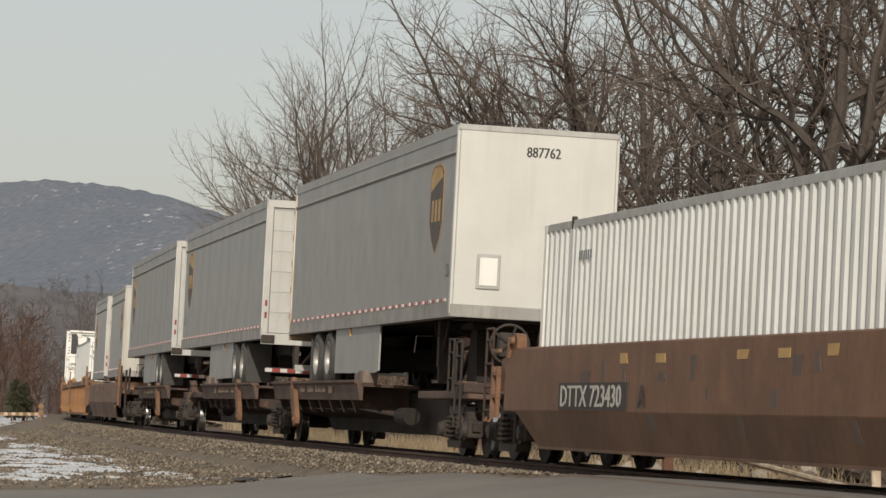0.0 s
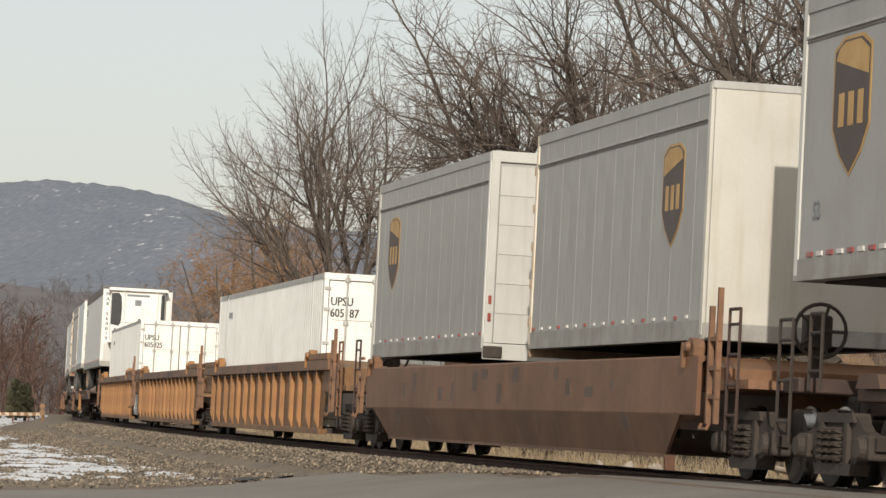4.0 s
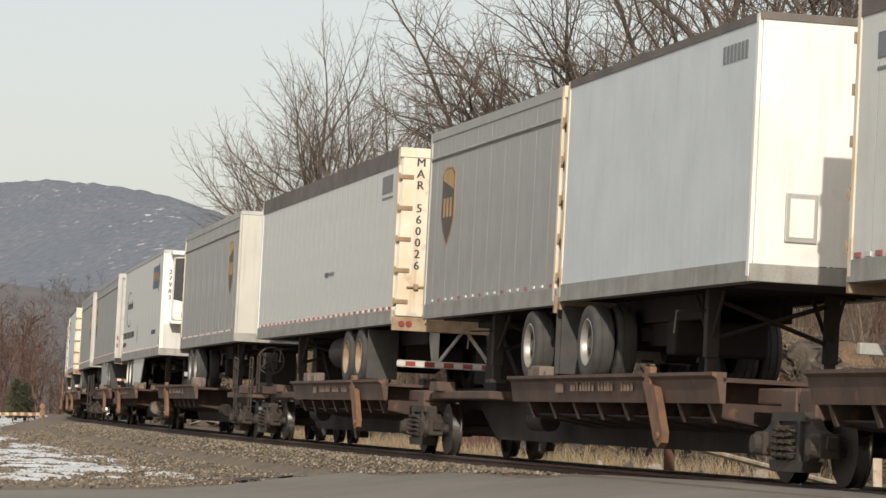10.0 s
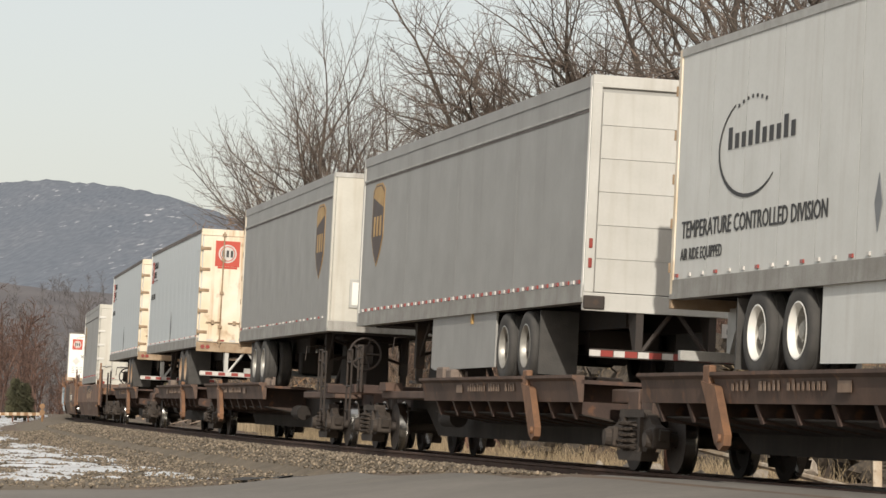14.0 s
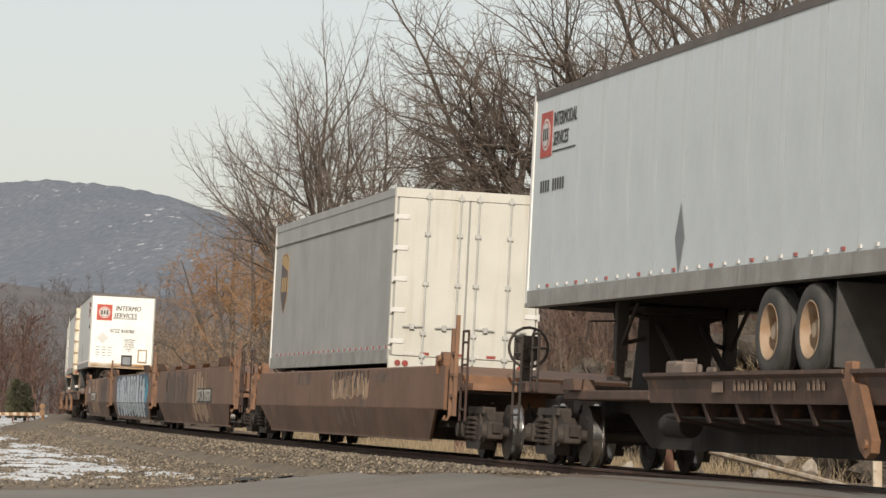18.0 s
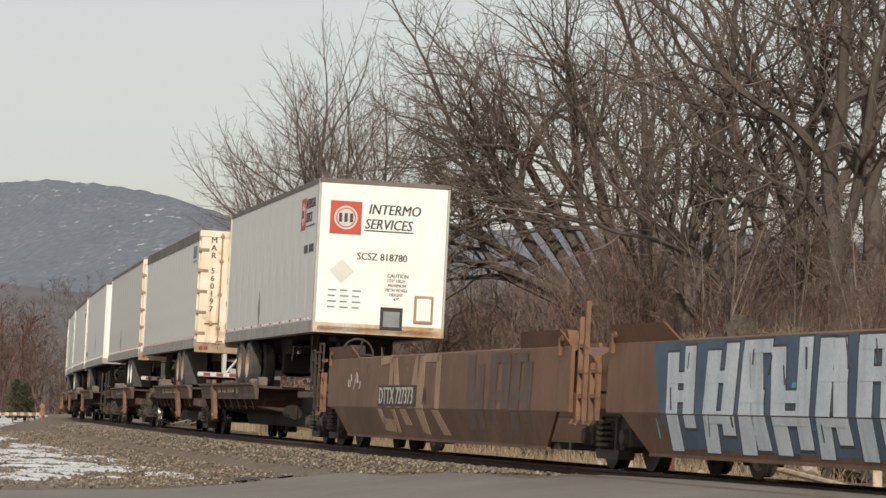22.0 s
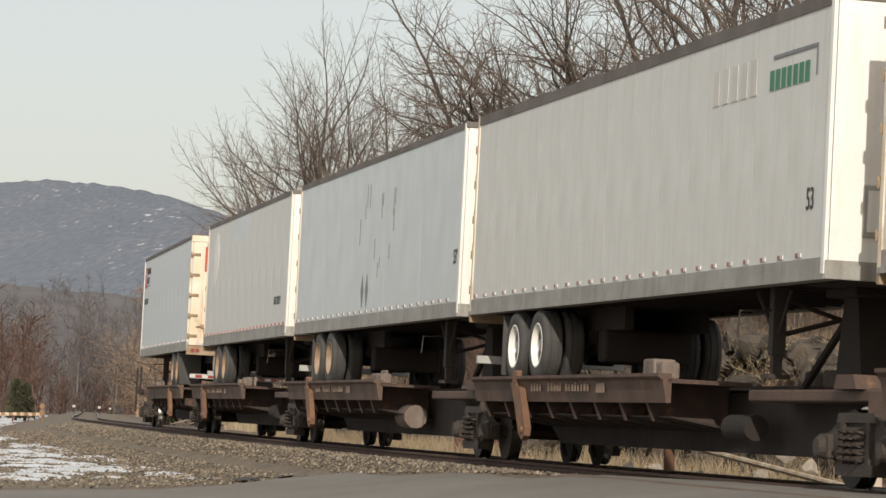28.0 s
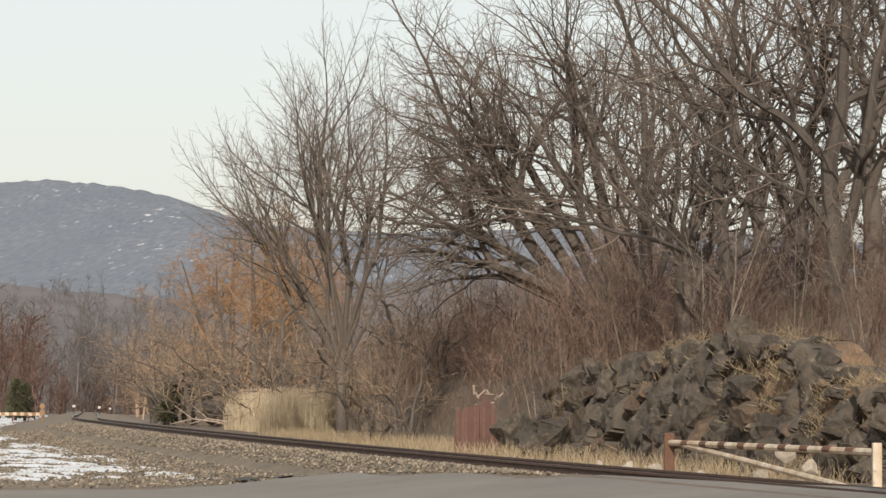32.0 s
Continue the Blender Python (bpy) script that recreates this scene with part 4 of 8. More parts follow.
# ---------------------------------------------------------------- rocks
def rock_mesh(seed, material):
    bm = bmesh.new()
    rnd = random.Random(seed)
    for _ in range(15):
        bm.verts.new(Vector((rnd.gauss(0, 1), rnd.gauss(0, 1), rnd.gauss(0, 0.8))).normalized() * rnd.uniform(0.75, 1.1))
    hull = bmesh.ops.convex_hull(bm, input=bm.verts)
    bmesh.ops.delete(bm, geom=list({e for e in hull["geom_unused"] + hull["geom_interior"] if isinstance(e, bmesh.types.BMVert)}), context="VERTS")
    bmesh.ops.triangulate(bm, faces=bm.faces)
    bmesh.ops.subdivide_edges(bm, edges=bm.edges, cuts=1, use_grid_fill=True)
    cuts = [(Vector((rnd.gauss(0, 1), rnd.gauss(0, 1), rnd.gauss(0, 0.7))).normalized(), rnd.uniform(0.35, 0.75)) for _ in range(11)]
    for v in bm.verts:
        c = v.co.copy()
        for nrm, lim in cuts:                            # flat broken faces
            e = c.dot(nrm) - lim
            if e > 0:
                c -= nrm * e
        v.co = c + c.normalized() * 0.09 * noise.noise(c * 3.3 + Vector((seed, 0, 0)))
    me = bpy.data.meshes.new("boulder")
    bm.to_mesh(me)
    bm.free()
    me.materials.append(material)
    return me


def block_mesh(seed, material):
    """An angular block, split off along flat joints."""
    rnd = random.Random(seed)
    bm = bmesh.new()
    bmesh.ops.create_cube(bm, size=2)
    for v in bm.verts:
        v.co += Vector((rnd.uniform(-0.35, 0.35), rnd.uniform(-0.35, 0.35), rnd.uniform(-0.3, 0.3)))
    for _ in range(6):                                   # broken corners
        nrm = Vector((rnd.gauss(0, 1), rnd.gauss(0, 1), rnd.gauss(0, 1))).normalized()
        r = bmesh.ops.bisect_plane(bm, geom=bm.verts[:] + bm.edges[:] + bm.faces[:], plane_co=nrm * rnd.uniform(0.75, 1.1), plane_no=nrm, clear_outer=True)
        edges = [e for e in r["geom_cut"] if isinstance(e, bmesh.types.BMEdge)]
        if edges:
            bmesh.ops.contextual_create(bm, geom=edges)
    bmesh.ops.triangulate(bm, faces=bm.faces)
    for lim in (0.8, 0.5):
        bmesh.ops.subdivide_edges(bm, edges=[e for e in bm.edges if e.calc_length() > lim], cuts=1)
        bmesh.ops.triangulate(bm, faces=bm.faces)
    for v in bm.verts:
        c = v.co + Vector((seed * 3.0, 0, 0))
        step = noise.noise(noise.voronoi(c * 1.9)[1][0] * 4.1)
        v.co += v.co.normalized() * (0.16 * step + 0.10 * noise.noise(c * 2.7) + 0.06 * noise.noise(c * 6.5))
    bmesh.ops.recalc_face_normals(bm, faces=bm.faces)
    me = bpy.data.meshes.new("block")
    bm.to_mesh(me)
    bm.free()
    me.materials.append(material)
    return me


def outcrop_top(a):
    """Height of the outcrop's crest above its foot, along the track."""
    return float(np.interp(a, (16, 34, 36, 38, 40, 44, 48, 50, 54, 58, 60.4, 61.4, 62), (1.5, 1.6, 1.6, 1.7, 2.45, 2.7, 2.65, 2.6, 2.15, 2.05, 1.6, 1.2, 0.1))) + 0.12 * noise.noise((a * 1.1, 3.0, 0.0))


def earth_at(a, z):
    """How far earth and litter cover the rock at a along the track and z above its foot: 0 to 1."""
    k = 0.8 * noise.noise((a * 0.45, z * 0.8, 5.0)) + 0.45 * noise.noise((a * 1.5, z * 1.9, 9.0))
    k += 1.0 * math.exp(-((a - 42.3) / 1.6) ** 2 - ((z - 1.5) / 0.6) ** 2) + 1.2 * math.exp(-((a - 38.2) / 0.9) ** 2) + 0.4 * math.exp(-((a - 48) / 1.6) ** 2 - ((z - 2.2) / 0.5) ** 2)
    return min(1.0, max(0.0, (k - 0.22) / 0.14))


def facets(a, z, size, seed):
    """Flat tilted faces of split rock that meet in creases, one for each cell of a slanted lattice."""
    q = Vector(((a + 0.35 * z) / size, z / (size * 1.25), seed))
    best = -9.0
    for c in noise.voronoi(q)[1]:
        u, w = q.x - c.x, q.y - c.y
        h = 0.9 * noise.noise(c * 7.3) + 1.9 * noise.noise(c * 5.1 + Vector((9, 0, 0))) * u + (1.3 * noise.noise(c * 6.7 + Vector((0, 9, 0))) - 0.35) * w
        best = max(best, h - 1.25 * (u * u + w * w))
    return best


def rock_face(name, s0, s1, step, rows_, rocky, parent, material, label):
    """One sheet of the bank's face: split rock where rocky, else the earth that lies over and between it."""
    ss, uu = np.arange(s0, s1, step), np.linspace(0, 1, rows_)
    v, f = [], []
    for a in ss:
        tall = outcrop_top(a)
        for u in uu:
            z = tall * min(u * 1.12, 1.0)
            lat = 6.35 + 0.95 * u + 4.0 * max(0, u - 0.88)
            e = earth_at(a, z)
            if rocky:
                off = 0.50 * facets(a, z, 0.80, 3.0) + 0.15 * facets(a, z, 0.34, 8.0) + 0.16 - 0.5 * e
                z_ = z + 0.07 * noise.noise((a * 2.2, u * 5, 2.0))
            else:
                off = 0.10 * noise.noise((a * 1.4, z * 1.4, 6.0)) + 0.05 * noise.noise((a * 4.5, z * 4.5, 4.0)) - 0.16 + 0.12 * e
                z_ = z
            x, y = to_world(a, -(lat - off))
            v.append((float(x), float(y), -0.5 + z_))
    k = len(uu)
    for i in range(len(ss) - 1):
        f += [(i * k + j, i * k + j + 1, (i + 1) * k + j + 1, (i + 1) * k + j) for j in range(k - 1)]
    me = raw_mesh(name, np.array(v), np.array(f), material)
    me.shade_flat()
    part(name, me, None, parent, label)


ROCKS = [block_mesh(i, M_ROCK) for i in range(10)]
STAINED = [block_mesh(50 + i, M_ROCKB) for i in range(4)]
PALE = [rock_mesh(30 + i, M_ROCKL) for i in range(3)]
crop = thing("rock_outcrop", "dark broken rock outcrop with dry grass on its ledges", "rock", "", "")
rock_face("rock_mass", 28, 62, 0.055, 48, True, crop, M_ROCK, "dark split rock with flat broken faces")
rock_face("earthy_slope", 16, 62, 0.16, 22, False, crop, M_LITTER, "rust-brown earth and leaf litter between the rocks")
rnd = random.Random(14)
for i in range(330):
    s_ = rnd.uniform(31, 61.5)
    tall = outcrop_top(s_)
    z_ = tall * rnd.random() ** 0.9
    if earth_at(s_, z_) > 0.5 and rnd.random() < 0.6:
        continue
    lat = -(6.2 + 0.95 * z_ / max(tall, 0.1) + rnd.uniform(-0.12, 0.12))
    x, y = to_world(s_, lat)
    r = rnd.uniform(0.10, 0.18) if rnd.random() < 0.65 else rnd.uniform(0.18, 0.36)
    m = pose(float(x), float(y), -0.46 + z_, rnd.gauss(-12, 26), rnd.gauss(18, 26), rnd.gauss(20, 60)) @ Matrix.Diagonal((r * rnd.uniform(0.7, 1.2), r * rnd.uniform(0.6, 1), r * rnd.uniform(0.55, 1.1), 1))
    part("boulder", STAINED[i % 4] if rnd.random() < 0.25 else ROCKS[i % 10], None, crop, at=m)
for px, d, r, z_, me in ((915, 82, 0.46, 0.1, ROCKS[2]), (985, 75, 0.34, 0.2, ROCKS[4]), (1110, 60, 0.33, -0.38, PALE[0]), (1155, 60, 0.26, -0.32, PALE[1]),
                         (1430, 53, 0.25, -0.15, PALE[2]), (1240, 56, 0.3, -0.36, PALE[0]), (1345, 55, 0.22, -0.28, PALE[1]), (1390, 54, 0.26, 0.05, PALE[1]), (1060, 64, 0.2, -0.36, PALE[2])):
    x = sight(px) * d
    o = tagged(new("boulder", me), "single weathered boulder beside the track", "rock", "loose boulders")
    o.matrix_basis = pose(x, d, z_, px, 2 * px, 3 * px) @ Matrix.Diagonal((r, r * 0.8, r * 0.85, 1))
g0, g1, gr = [], [], []
for i in range(1100):                                    # tufts of dry grass on the ledges
    s_, u = rnd.uniform(31, 62), rnd.random() ** 0.8
    z_ = outcrop_top(s_) * min(u * 1.12, 1.0)
    if earth_at(s_, z_) < 0.35 and rnd.random() < (0.93 if u < 0.92 else 0.5):
        continue
    x, y = to_world(s_, -(6.3 + 0.95 * u + 4.0 * max(0, u - 0.88)))
    z_ -= 0.5
    for _ in range(14):
        p = Vector((float(x) + rnd.gauss(0, 0.09), float(y) + rnd.gauss(0, 0.09), z_ + rnd.gauss(0.05, 0.05)))
        g0.append(tuple(p)), g1.append(tuple(p + Vector((rnd.gauss(0, 0.10), rnd.gauss(-0.10, 0.08), rnd.uniform(0.02, 0.2))))), gr.append(rnd.uniform(0.004, 0.008))
tagged(new("ledge_grass", tubes_mesh("ledge_grass", g0, g1, gr, np.array(gr) * 0.4, M_GRASS, 3)), "tufts of straw-coloured grass on rock ledges", "grass", kind="stuff")
cutting = thing("rock_outcrop", "weathered rock face at the mouth of a cutting", "rock")
for i in range(40):
    s_ = rnd.uniform(150, 188)
    z_ = rnd.uniform(0, 2.9)
    x, y = to_world(s_, -(6.3 + 1.6 * z_ / 2.9 + rnd.uniform(-0.3, 0.3)))
    r = rnd.uniform(0.4, 0.9)
    part("boulder", ROCKS[i % 10] if i % 3 else PALE[i % 3], None, cutting, at=pose(float(x), float(y), -0.3 + z_, rnd.uniform(0, 360), rnd.uniform(0, 360), 0) @ Matrix.Diagonal((r, r * 0.8, r * 0.7, 1)))

# ---------------------------------------------------------------- gate, posts and small things
gate = thing("field_gate", "low swing gate of chipped white bars between rusty posts", "gate")


def gp(px, d, z):
    return Vector((sight(px) * d, d, z))


a, b = gp(1185, 58, 0), gp(1552, 48.4, 0)
for p, z0, z1, w, mt in ((a, -0.5, 0.37, 0.09, M_RUST), (b, -0.5, 0.33, 0.07, M_GATE)):
    s = Shape().box(p.x - w, p.x + w, p.y - w, p.y + w, z0, z1, 0, 0.02)
    part("gate_post", s, mt, gate)
s = Shape().tube([(a.x, a.y, 0.20), (b.x, b.y, 0.19)], 0.055, 8)
part("top_bar", s, M_GATE, gate, smooth=True)
s = Shape().tube([a.lerp(b, 0.09) + Vector((0, 0, 0.17)), a.lerp(b, 0.9) + Vector((0, 0, -0.36))], 0.05, 8)
part("diagonal_bar", s, M_GATE, gate, smooth=True)
for i in range(9):
    p = a.lerp(b, 0.08 + 0.1 * i)
    q = a.lerp(b, 0.115 + 0.1 * i)
    s = Shape().tube([p + Vector((0, 0, 0.199)), q + Vector((0, 0, 0.199))], 0.058, 8)
    part("dark_stripe", s, M_RUST, gate, smooth=True)

x, y, z = on_ground(sight(846), 84)
hut = thing("equipment_shed", "narrow rusty brown metal shed with bleached sticks on top", "shed")
s = Shape()
s.prism([(-0.62, 0), (0.05, 0), (0.05, 1.35), (-0.5, 1.12)], "y", -0.45, 0.5)
part("side_sheet", s, M_RUSTBOX, hut)
s = Shape()
s.prism([(0.06, 0), (0.62, 0), (0.42, 1.2), (0.16, 1.62), (0.06, 1.3)], "y", -0.5, 0.45)
part("front_sheet", s, M_RUSTBOX, hut)
me = Shape().box(-0.025, 0.025, -0.54, -0.5, 0, 1.25).mesh("batten", M_RUST)
for i in range(5):
    part("batten", me, None, hut, at=pose(-0.5 + i * 0.22, 0.03, 0))
rnd = random.Random(3)
for i in range(9):
    p = Vector((rnd.uniform(-0.1, 0.45), -0.3, 1.3 + rnd.uniform(0, 0.3)))
    s = Shape().tube([p, p + Vector((rnd.uniform(-0.3, 0.3), rnd.uniform(-0.2, 0.2), rnd.uniform(-0.05, 0.28)))], 0.022, 5)
    part("bleached_stick", s, M_PALEWOOD, hut)
hut.matrix_basis = pose(x, y, z - 0.1)

x, y, z = on_ground(sight(660), 106)
post = tagged(new("marker_post", Shape().tube([(x, y, z - 0.3), (x + 0.05, y, z + 1.3)], 0.045, 8).mesh("marker_post", M_PALEWOOD)), "thin bleached white marker post in dry grass", "post")
for px, d, l in ((385, 162, 2.6), (360, 160, 3.0), (420, 154, 2.0)):
    x, y, z = on_ground(sight(px), d)
    s = Shape().tube([(x - l / 2, y, z + 0.2), (x - l / 6, y + 0.2, z + 0.45), (x + l / 4, y, z + 0.3), (x + l / 2, y, z + 0.05)], [0.02, 0.035, 0.045, 0.055], 7)
    s.tube([(x - l / 6, y + 0.2, z + 0.45), (x - l / 2.2, y, z + 1.1)], [0.03, 0.012], 6)
    tagged(new("fallen_branch", s.mesh("fallen_branch", M_PALEWOOD)), "bleached fallen branch lying in the brush", "branch", "fallen branches")


def evergreen(px, d, tall, wide, seed, label):
    t = thing("evergreen", label, "tree", "evergreens")
    x, y, z = on_ground(sight(px), d)
    t.matrix_basis = pose(x, y, z - 0.1)
    part("trunk", Shape().tube([(0, 0, 0), (0, 0, tall * 0.95)], [0.12, 0.02], 7), M_BARKD, t)
    r = np.random.RandomState(seed)
    n = 2600
    h = r.rand(n) ** 1.3
    an = 2 * math.pi * r.rand(n)
    rad = wide * np.sqrt(np.maximum(1 - h ** 1.6, 0)) * np.sqrt(r.rand(n)) * (0.75 + 0.45 * np.sin(an * 3 + h * 17))
    p0 = np.stack([rad * np.cos(an), rad * np.sin(an), 0.15 * tall + 0.85 * tall * h], -1)
    p1 = p0 + np.stack([np.cos(an) * 0.28, np.sin(an) * 0.28, r.uniform(-0.2, 0.15, n)], -1)
    part("crown", tubes_mesh("crown", p0, p1, np.full(n, 0.045), np.full(n, 0.005), M_PINE, 3), None, t)


evergreen(308, 186, 2.6, 0.95, 1, "small dark evergreen beside a rock face")
evergreen(30, 230, 3.0, 0.6, 2, "dark evergreen at the edge of the woods")
evergreen(46, 232, 2.7, 0.5, 3, "dark evergreen at the edge of the woods")

# track marker and barrier on the camera's side
x, y, z = on_ground(sight(77), 160)
mk = thing("track_marker", "weathered orange track marker with two round plates", "marker")
part("post", Shape().tube([(0, 0, -0.1), (0, 0, 0.85)], 0.05, 8), M_HYD, mk)
for zz in (0.45, 0.75):
    part("round_plate", Shape().lathe([(-0.06, 0.0), (-0.06, 0.13), (0.06, 0.13), (0.06, 0.0)], 0, 0, zz, 16), M_HYD, mk)
mk.matrix_basis = pose(x, y, z)
x, y, z = on_ground(sight(-30), 215)
x2, y2, z2 = on_ground(sight(78), 215)
br = thing("road_barrier", "low striped orange and white road barrier", "barrier")
for i in range(16):
    s = Shape().box(i * 0.25, i * 0.25 + 0.245, -0.04, 0.04, 0.42, 0.62)
    part("stripe", s, M_HYD if i % 2 else M_GATE, br)
for i in range(5):
    part("leg", Shape().box(i - 0.05, i + 0.05, -0.05, 0.05, -0.1, 0.45), M_RUST, br)
br.matrix_basis = pose(x, y, z)
for px, d in ((133, 330), (178, 345), (197, 420)):
    x, y, z = on_ground(sight(px), d)
    sg = thing("lineside_cabinet", "small pale metal lineside cabinet on a post", "cabinet", "lineside cabinets")
    part("post", Shape().tube([(0, 0, -0.3), (0, 0, 1.0)], 0.05, 6), M_STEEL, sg)
    part("box", Shape().box(-0.15, 0.15, -0.12, 0.12, 0.9, 1.15, 0, 0.03), M_ALU, sg)
    sg.matrix_basis = pose(x, y, z - 0.3)


# ---------------------------------------------------------------- far woods and hill
def far_woods(name, n, place, tall, seed, material, label):
    rnd = random.Random(seed)
    shape = dict(steps=(4, 3, 2), kids=(15, 6), first=(0.1, 0.1), jitter=(0.09, 0.15, 0.18), up=(0.02, 0.04, 0.03), angle=(44, 46), ratio=(0.36, 0.42), thin=0.55, least=0.03)
    segs = []
    for _ in range(n):
        x, y, z = place(rnd)
        grow(rnd, segs, Vector((x, y, z - 0.5)), Vector((rnd.gauss(0, 0.05), 0, 1)).normalized(), rnd.uniform(0.08, 0.17), rnd.uniform(*tall), 0, shape)
    me = tubes_mesh(name, *[np.array([g[i] for g in segs]) for i in range(1, 5)], material, 3)
    return tagged(new(name, me), label, "woods", kind="stuff")


def in_sight(c0, c1, d0, d1, zz=-0.4):
    def f(r):
        d = r.uniform(d0, d1)
        return sight(r.uniform(c0, c1)) * d, d, zz
    return f


far_woods("far_woods", 200, in_sight(-160, 330, 430, 640, -2.0), (10.5, 16.5), 1, M_FARW, "distant bare woods, haze painted into their grey-brown")
far_woods("far_woods", 60, in_sight(-160, 75, 260, 330), (6, 10.5), 2, M_TWIGR, "reddish bare woods beyond the gravel road")
far_woods("far_woods", 70, in_sight(240, 1000, 260, 380), (6, 9.5), 3, M_TWIGB, "brown bare woods behind the thicket")
far_woods("far_woods", 55, in_sight(1040, 1750, 120, 170, 5.0), (3, 6.5), 4, M_TWIG, "bare woods on top of the bank")


def on_rise(r):
    """A place near the top of the wooded rise."""
    c, d = r.uniform(-160, 420), r.uniform(800, 900)
    return sight(c) * d, d, 0.918 + d * (708 - (712 + (505 + 0.045 * max(c, 0) - 712) * (d - 650) / 250)) / 5889 - 1.0


far_woods("far_woods", 130, on_rise, (4, 8.5), 6, M_FARH, "bare woods along a distant rise, haze painted into their colour")
far_woods("far_woods", 45, in_sight(90, 280, 430, 460, -2.0), (4, 8), 5, M_TWIGR, "low reddish brush at the far bend")

RIDGE = ((-1600, 420), (-900, 372), (-300, 345), (0, 325), (80, 320), (150, 325), (220, 333), (300, 349), (400, 382), (470, 398), (560, 405), (700, 412), (850, 408), (1000, 400), (1300, 410), (1900, 450), (2600, 500))
cols = np.arange(-1600, 2601, 12.0)
ridge = np.interp(cols, [r[0] for r in RIDGE], [r[1] for r in RIDGE])
rows = np.linspace(0, 1, 44)
V, F = [], []
for i, t in enumerate(rows):
    d = 1300 + 1500 * t
    base_row = 560.0
    for c, rr in zip(cols, ridge):
        row = base_row + (rr - base_row) * (t ** 0.85)
        z = 0.918 + d * (708 - row) / 5889
        z += (3.0 * noise.noise((c * 0.03, t * 9, 1.0)) * (1 - t) + 1.7 * noise.noise((c * 0.12, t * 40, 2.0))) * (0.3 + t)
        V.append(((c - 784) / 5889 * d, d, z if i else -5.0))
for c, rr in zip(cols, ridge):
    V.append(((c - 784) / 5889 * 3400, 3400, -5.0))
n = len(cols)


def slope(name, d0, d1, low, top, material, seed, label):
    """A low wooded rise between two depths; top gives its skyline."""
    cc = np.arange(-1500, 2400, 14.0)
    v, f, k = [], [], 12
    for i in range(k):
        t = i / (k - 1)
        d = d0 + (d1 - d0) * t
        for c in cc:
            row = low + (np.interp(c, [a for a, b in top], [b for a, b in top]) - low) * t
            v.append(((c - 784) / 5889 * d, d, 0.918 + d * (708 - row) / 5889 + 1.2 * noise.noise((c * 0.15, t * 9, seed)) + (-6 if not i else 0)))
    m_ = len(cc)
    for i in range(k - 1):
        f += [(i * m_ + j, i * m_ + j + 1, (i + 1) * m_ + j + 1, (i + 1) * m_ + j) for j in range(m_ - 1)]
    me = raw_mesh(name, np.array(v), np.array(f), material)
    me.polygons.foreach_set("use_smooth", [True] * len(me.polygons))
    tagged(new(name, me), label, "hill", kind="structure")


# the rise takes the haze-tinted tree colour too
slope("wooded_slope", 650, 900, 712, ((-1500, 500), (0, 505), (120, 515), (300, 530), (600, 500), (2400, 480)), M_FARH, 4.0, "distant wooded rise, haze painted into its grey-brown")
for i in range(len(rows)):
    for j in range(n - 1):
        F.append((i * n + j, i * n + j + 1, (i + 1) * n + j + 1, (i + 1) * n + j))
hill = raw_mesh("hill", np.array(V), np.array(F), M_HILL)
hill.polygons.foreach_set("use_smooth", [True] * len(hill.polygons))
tagged(new("hill", hill), "wooded hill with patches of snow, haze painted in as blue-grey", "hill", kind="structure")


# ---------------------------------------------------------------- railcar running gear
def _wheel_mesh():
    s = Shape()
    for side in (-1, 1):
        y = side * 0.7175
        prof = [(-0.065, 0.10), (-0.065, 0.34), (-0.068, 0.41), (0.068, 0.415), (0.068, 0.445), (0.09, 0.445), (0.09, 0.34), (0.04, 0.30),
                (0.04, 0.14), (0.10, 0.13), (0.10, 0.09)]
        s.lathe([(-side * o, r) for o, r in prof[2:5]], 0, y, 0, 28, 1)
        s.lathe([(-side * o, r) for o, r in prof[:3]], 0, y, 0, 28, 0)
        s.lathe([(-side * o, r) for o, r in prof[4:]], 0, y, 0, 28, 0)
    s.tube([(0, -1.02, 0), (0, 1.02, 0)], 0.085, 10)
    for k in range(3):                                   # holes in the web show the turning
        for side in (-1, 1):
            a = k * 2.1
            s.box(0.22 * math.cos(a) - 0.03, 0.22 * math.cos(a) + 0.03, side * 0.775, side * 0.79, 0.22 * math.sin(a) - 0.03, 0.22 * math.sin(a) + 0.03)
    return s.mesh("wheelset", [M_STEEL, M_TREAD], True)


def _frame_mesh():
    s = Shape()
    outer = [(-1.15, 0.52), (-1.12, 0.40), (-0.72, 0.38), (-0.45, 0.18), (0.45, 0.18), (0.72, 0.38), (1.12, 0.40), (1.15, 0.52), (0.78, 0.60),
             (0.5, 0.76), (-0.5, 0.76), (-0.78, 0.60)]
    s.prism(outer, "y", -0.06, 0.06)
    s.prism([(-0.56, 0.68), (0.56, 0.68), (0.5, 0.78), (-0.5, 0.78)], "y", -0.10, 0.10)
    s.prism([(-0.48, 0.14), (0.48, 0.14), (0.55, 0.26), (-0.55, 0.26)], "y", -0.11, 0.11)
    for x in (-0.89, 0.89):
        s.box(x - 0.17, x + 0.17, -0.12, 0.12, 0.30, 0.56, 0, 0.03)
        s.lathe([(-0.19, 0.0), (-0.19, 0.10), (-0.12, 0.125), (0.1, 0.125)], x, 0, 0.42, 14)
    for x in (-0.36, 0.36):
        s.prism([(x - 0.05, 0.26), (x + 0.05, 0.26), (x + 0.05, 0.68), (x - 0.05, 0.68)], "y", -0.11, 0.11)
    return s.mesh("side_frame", M_TRUCK)


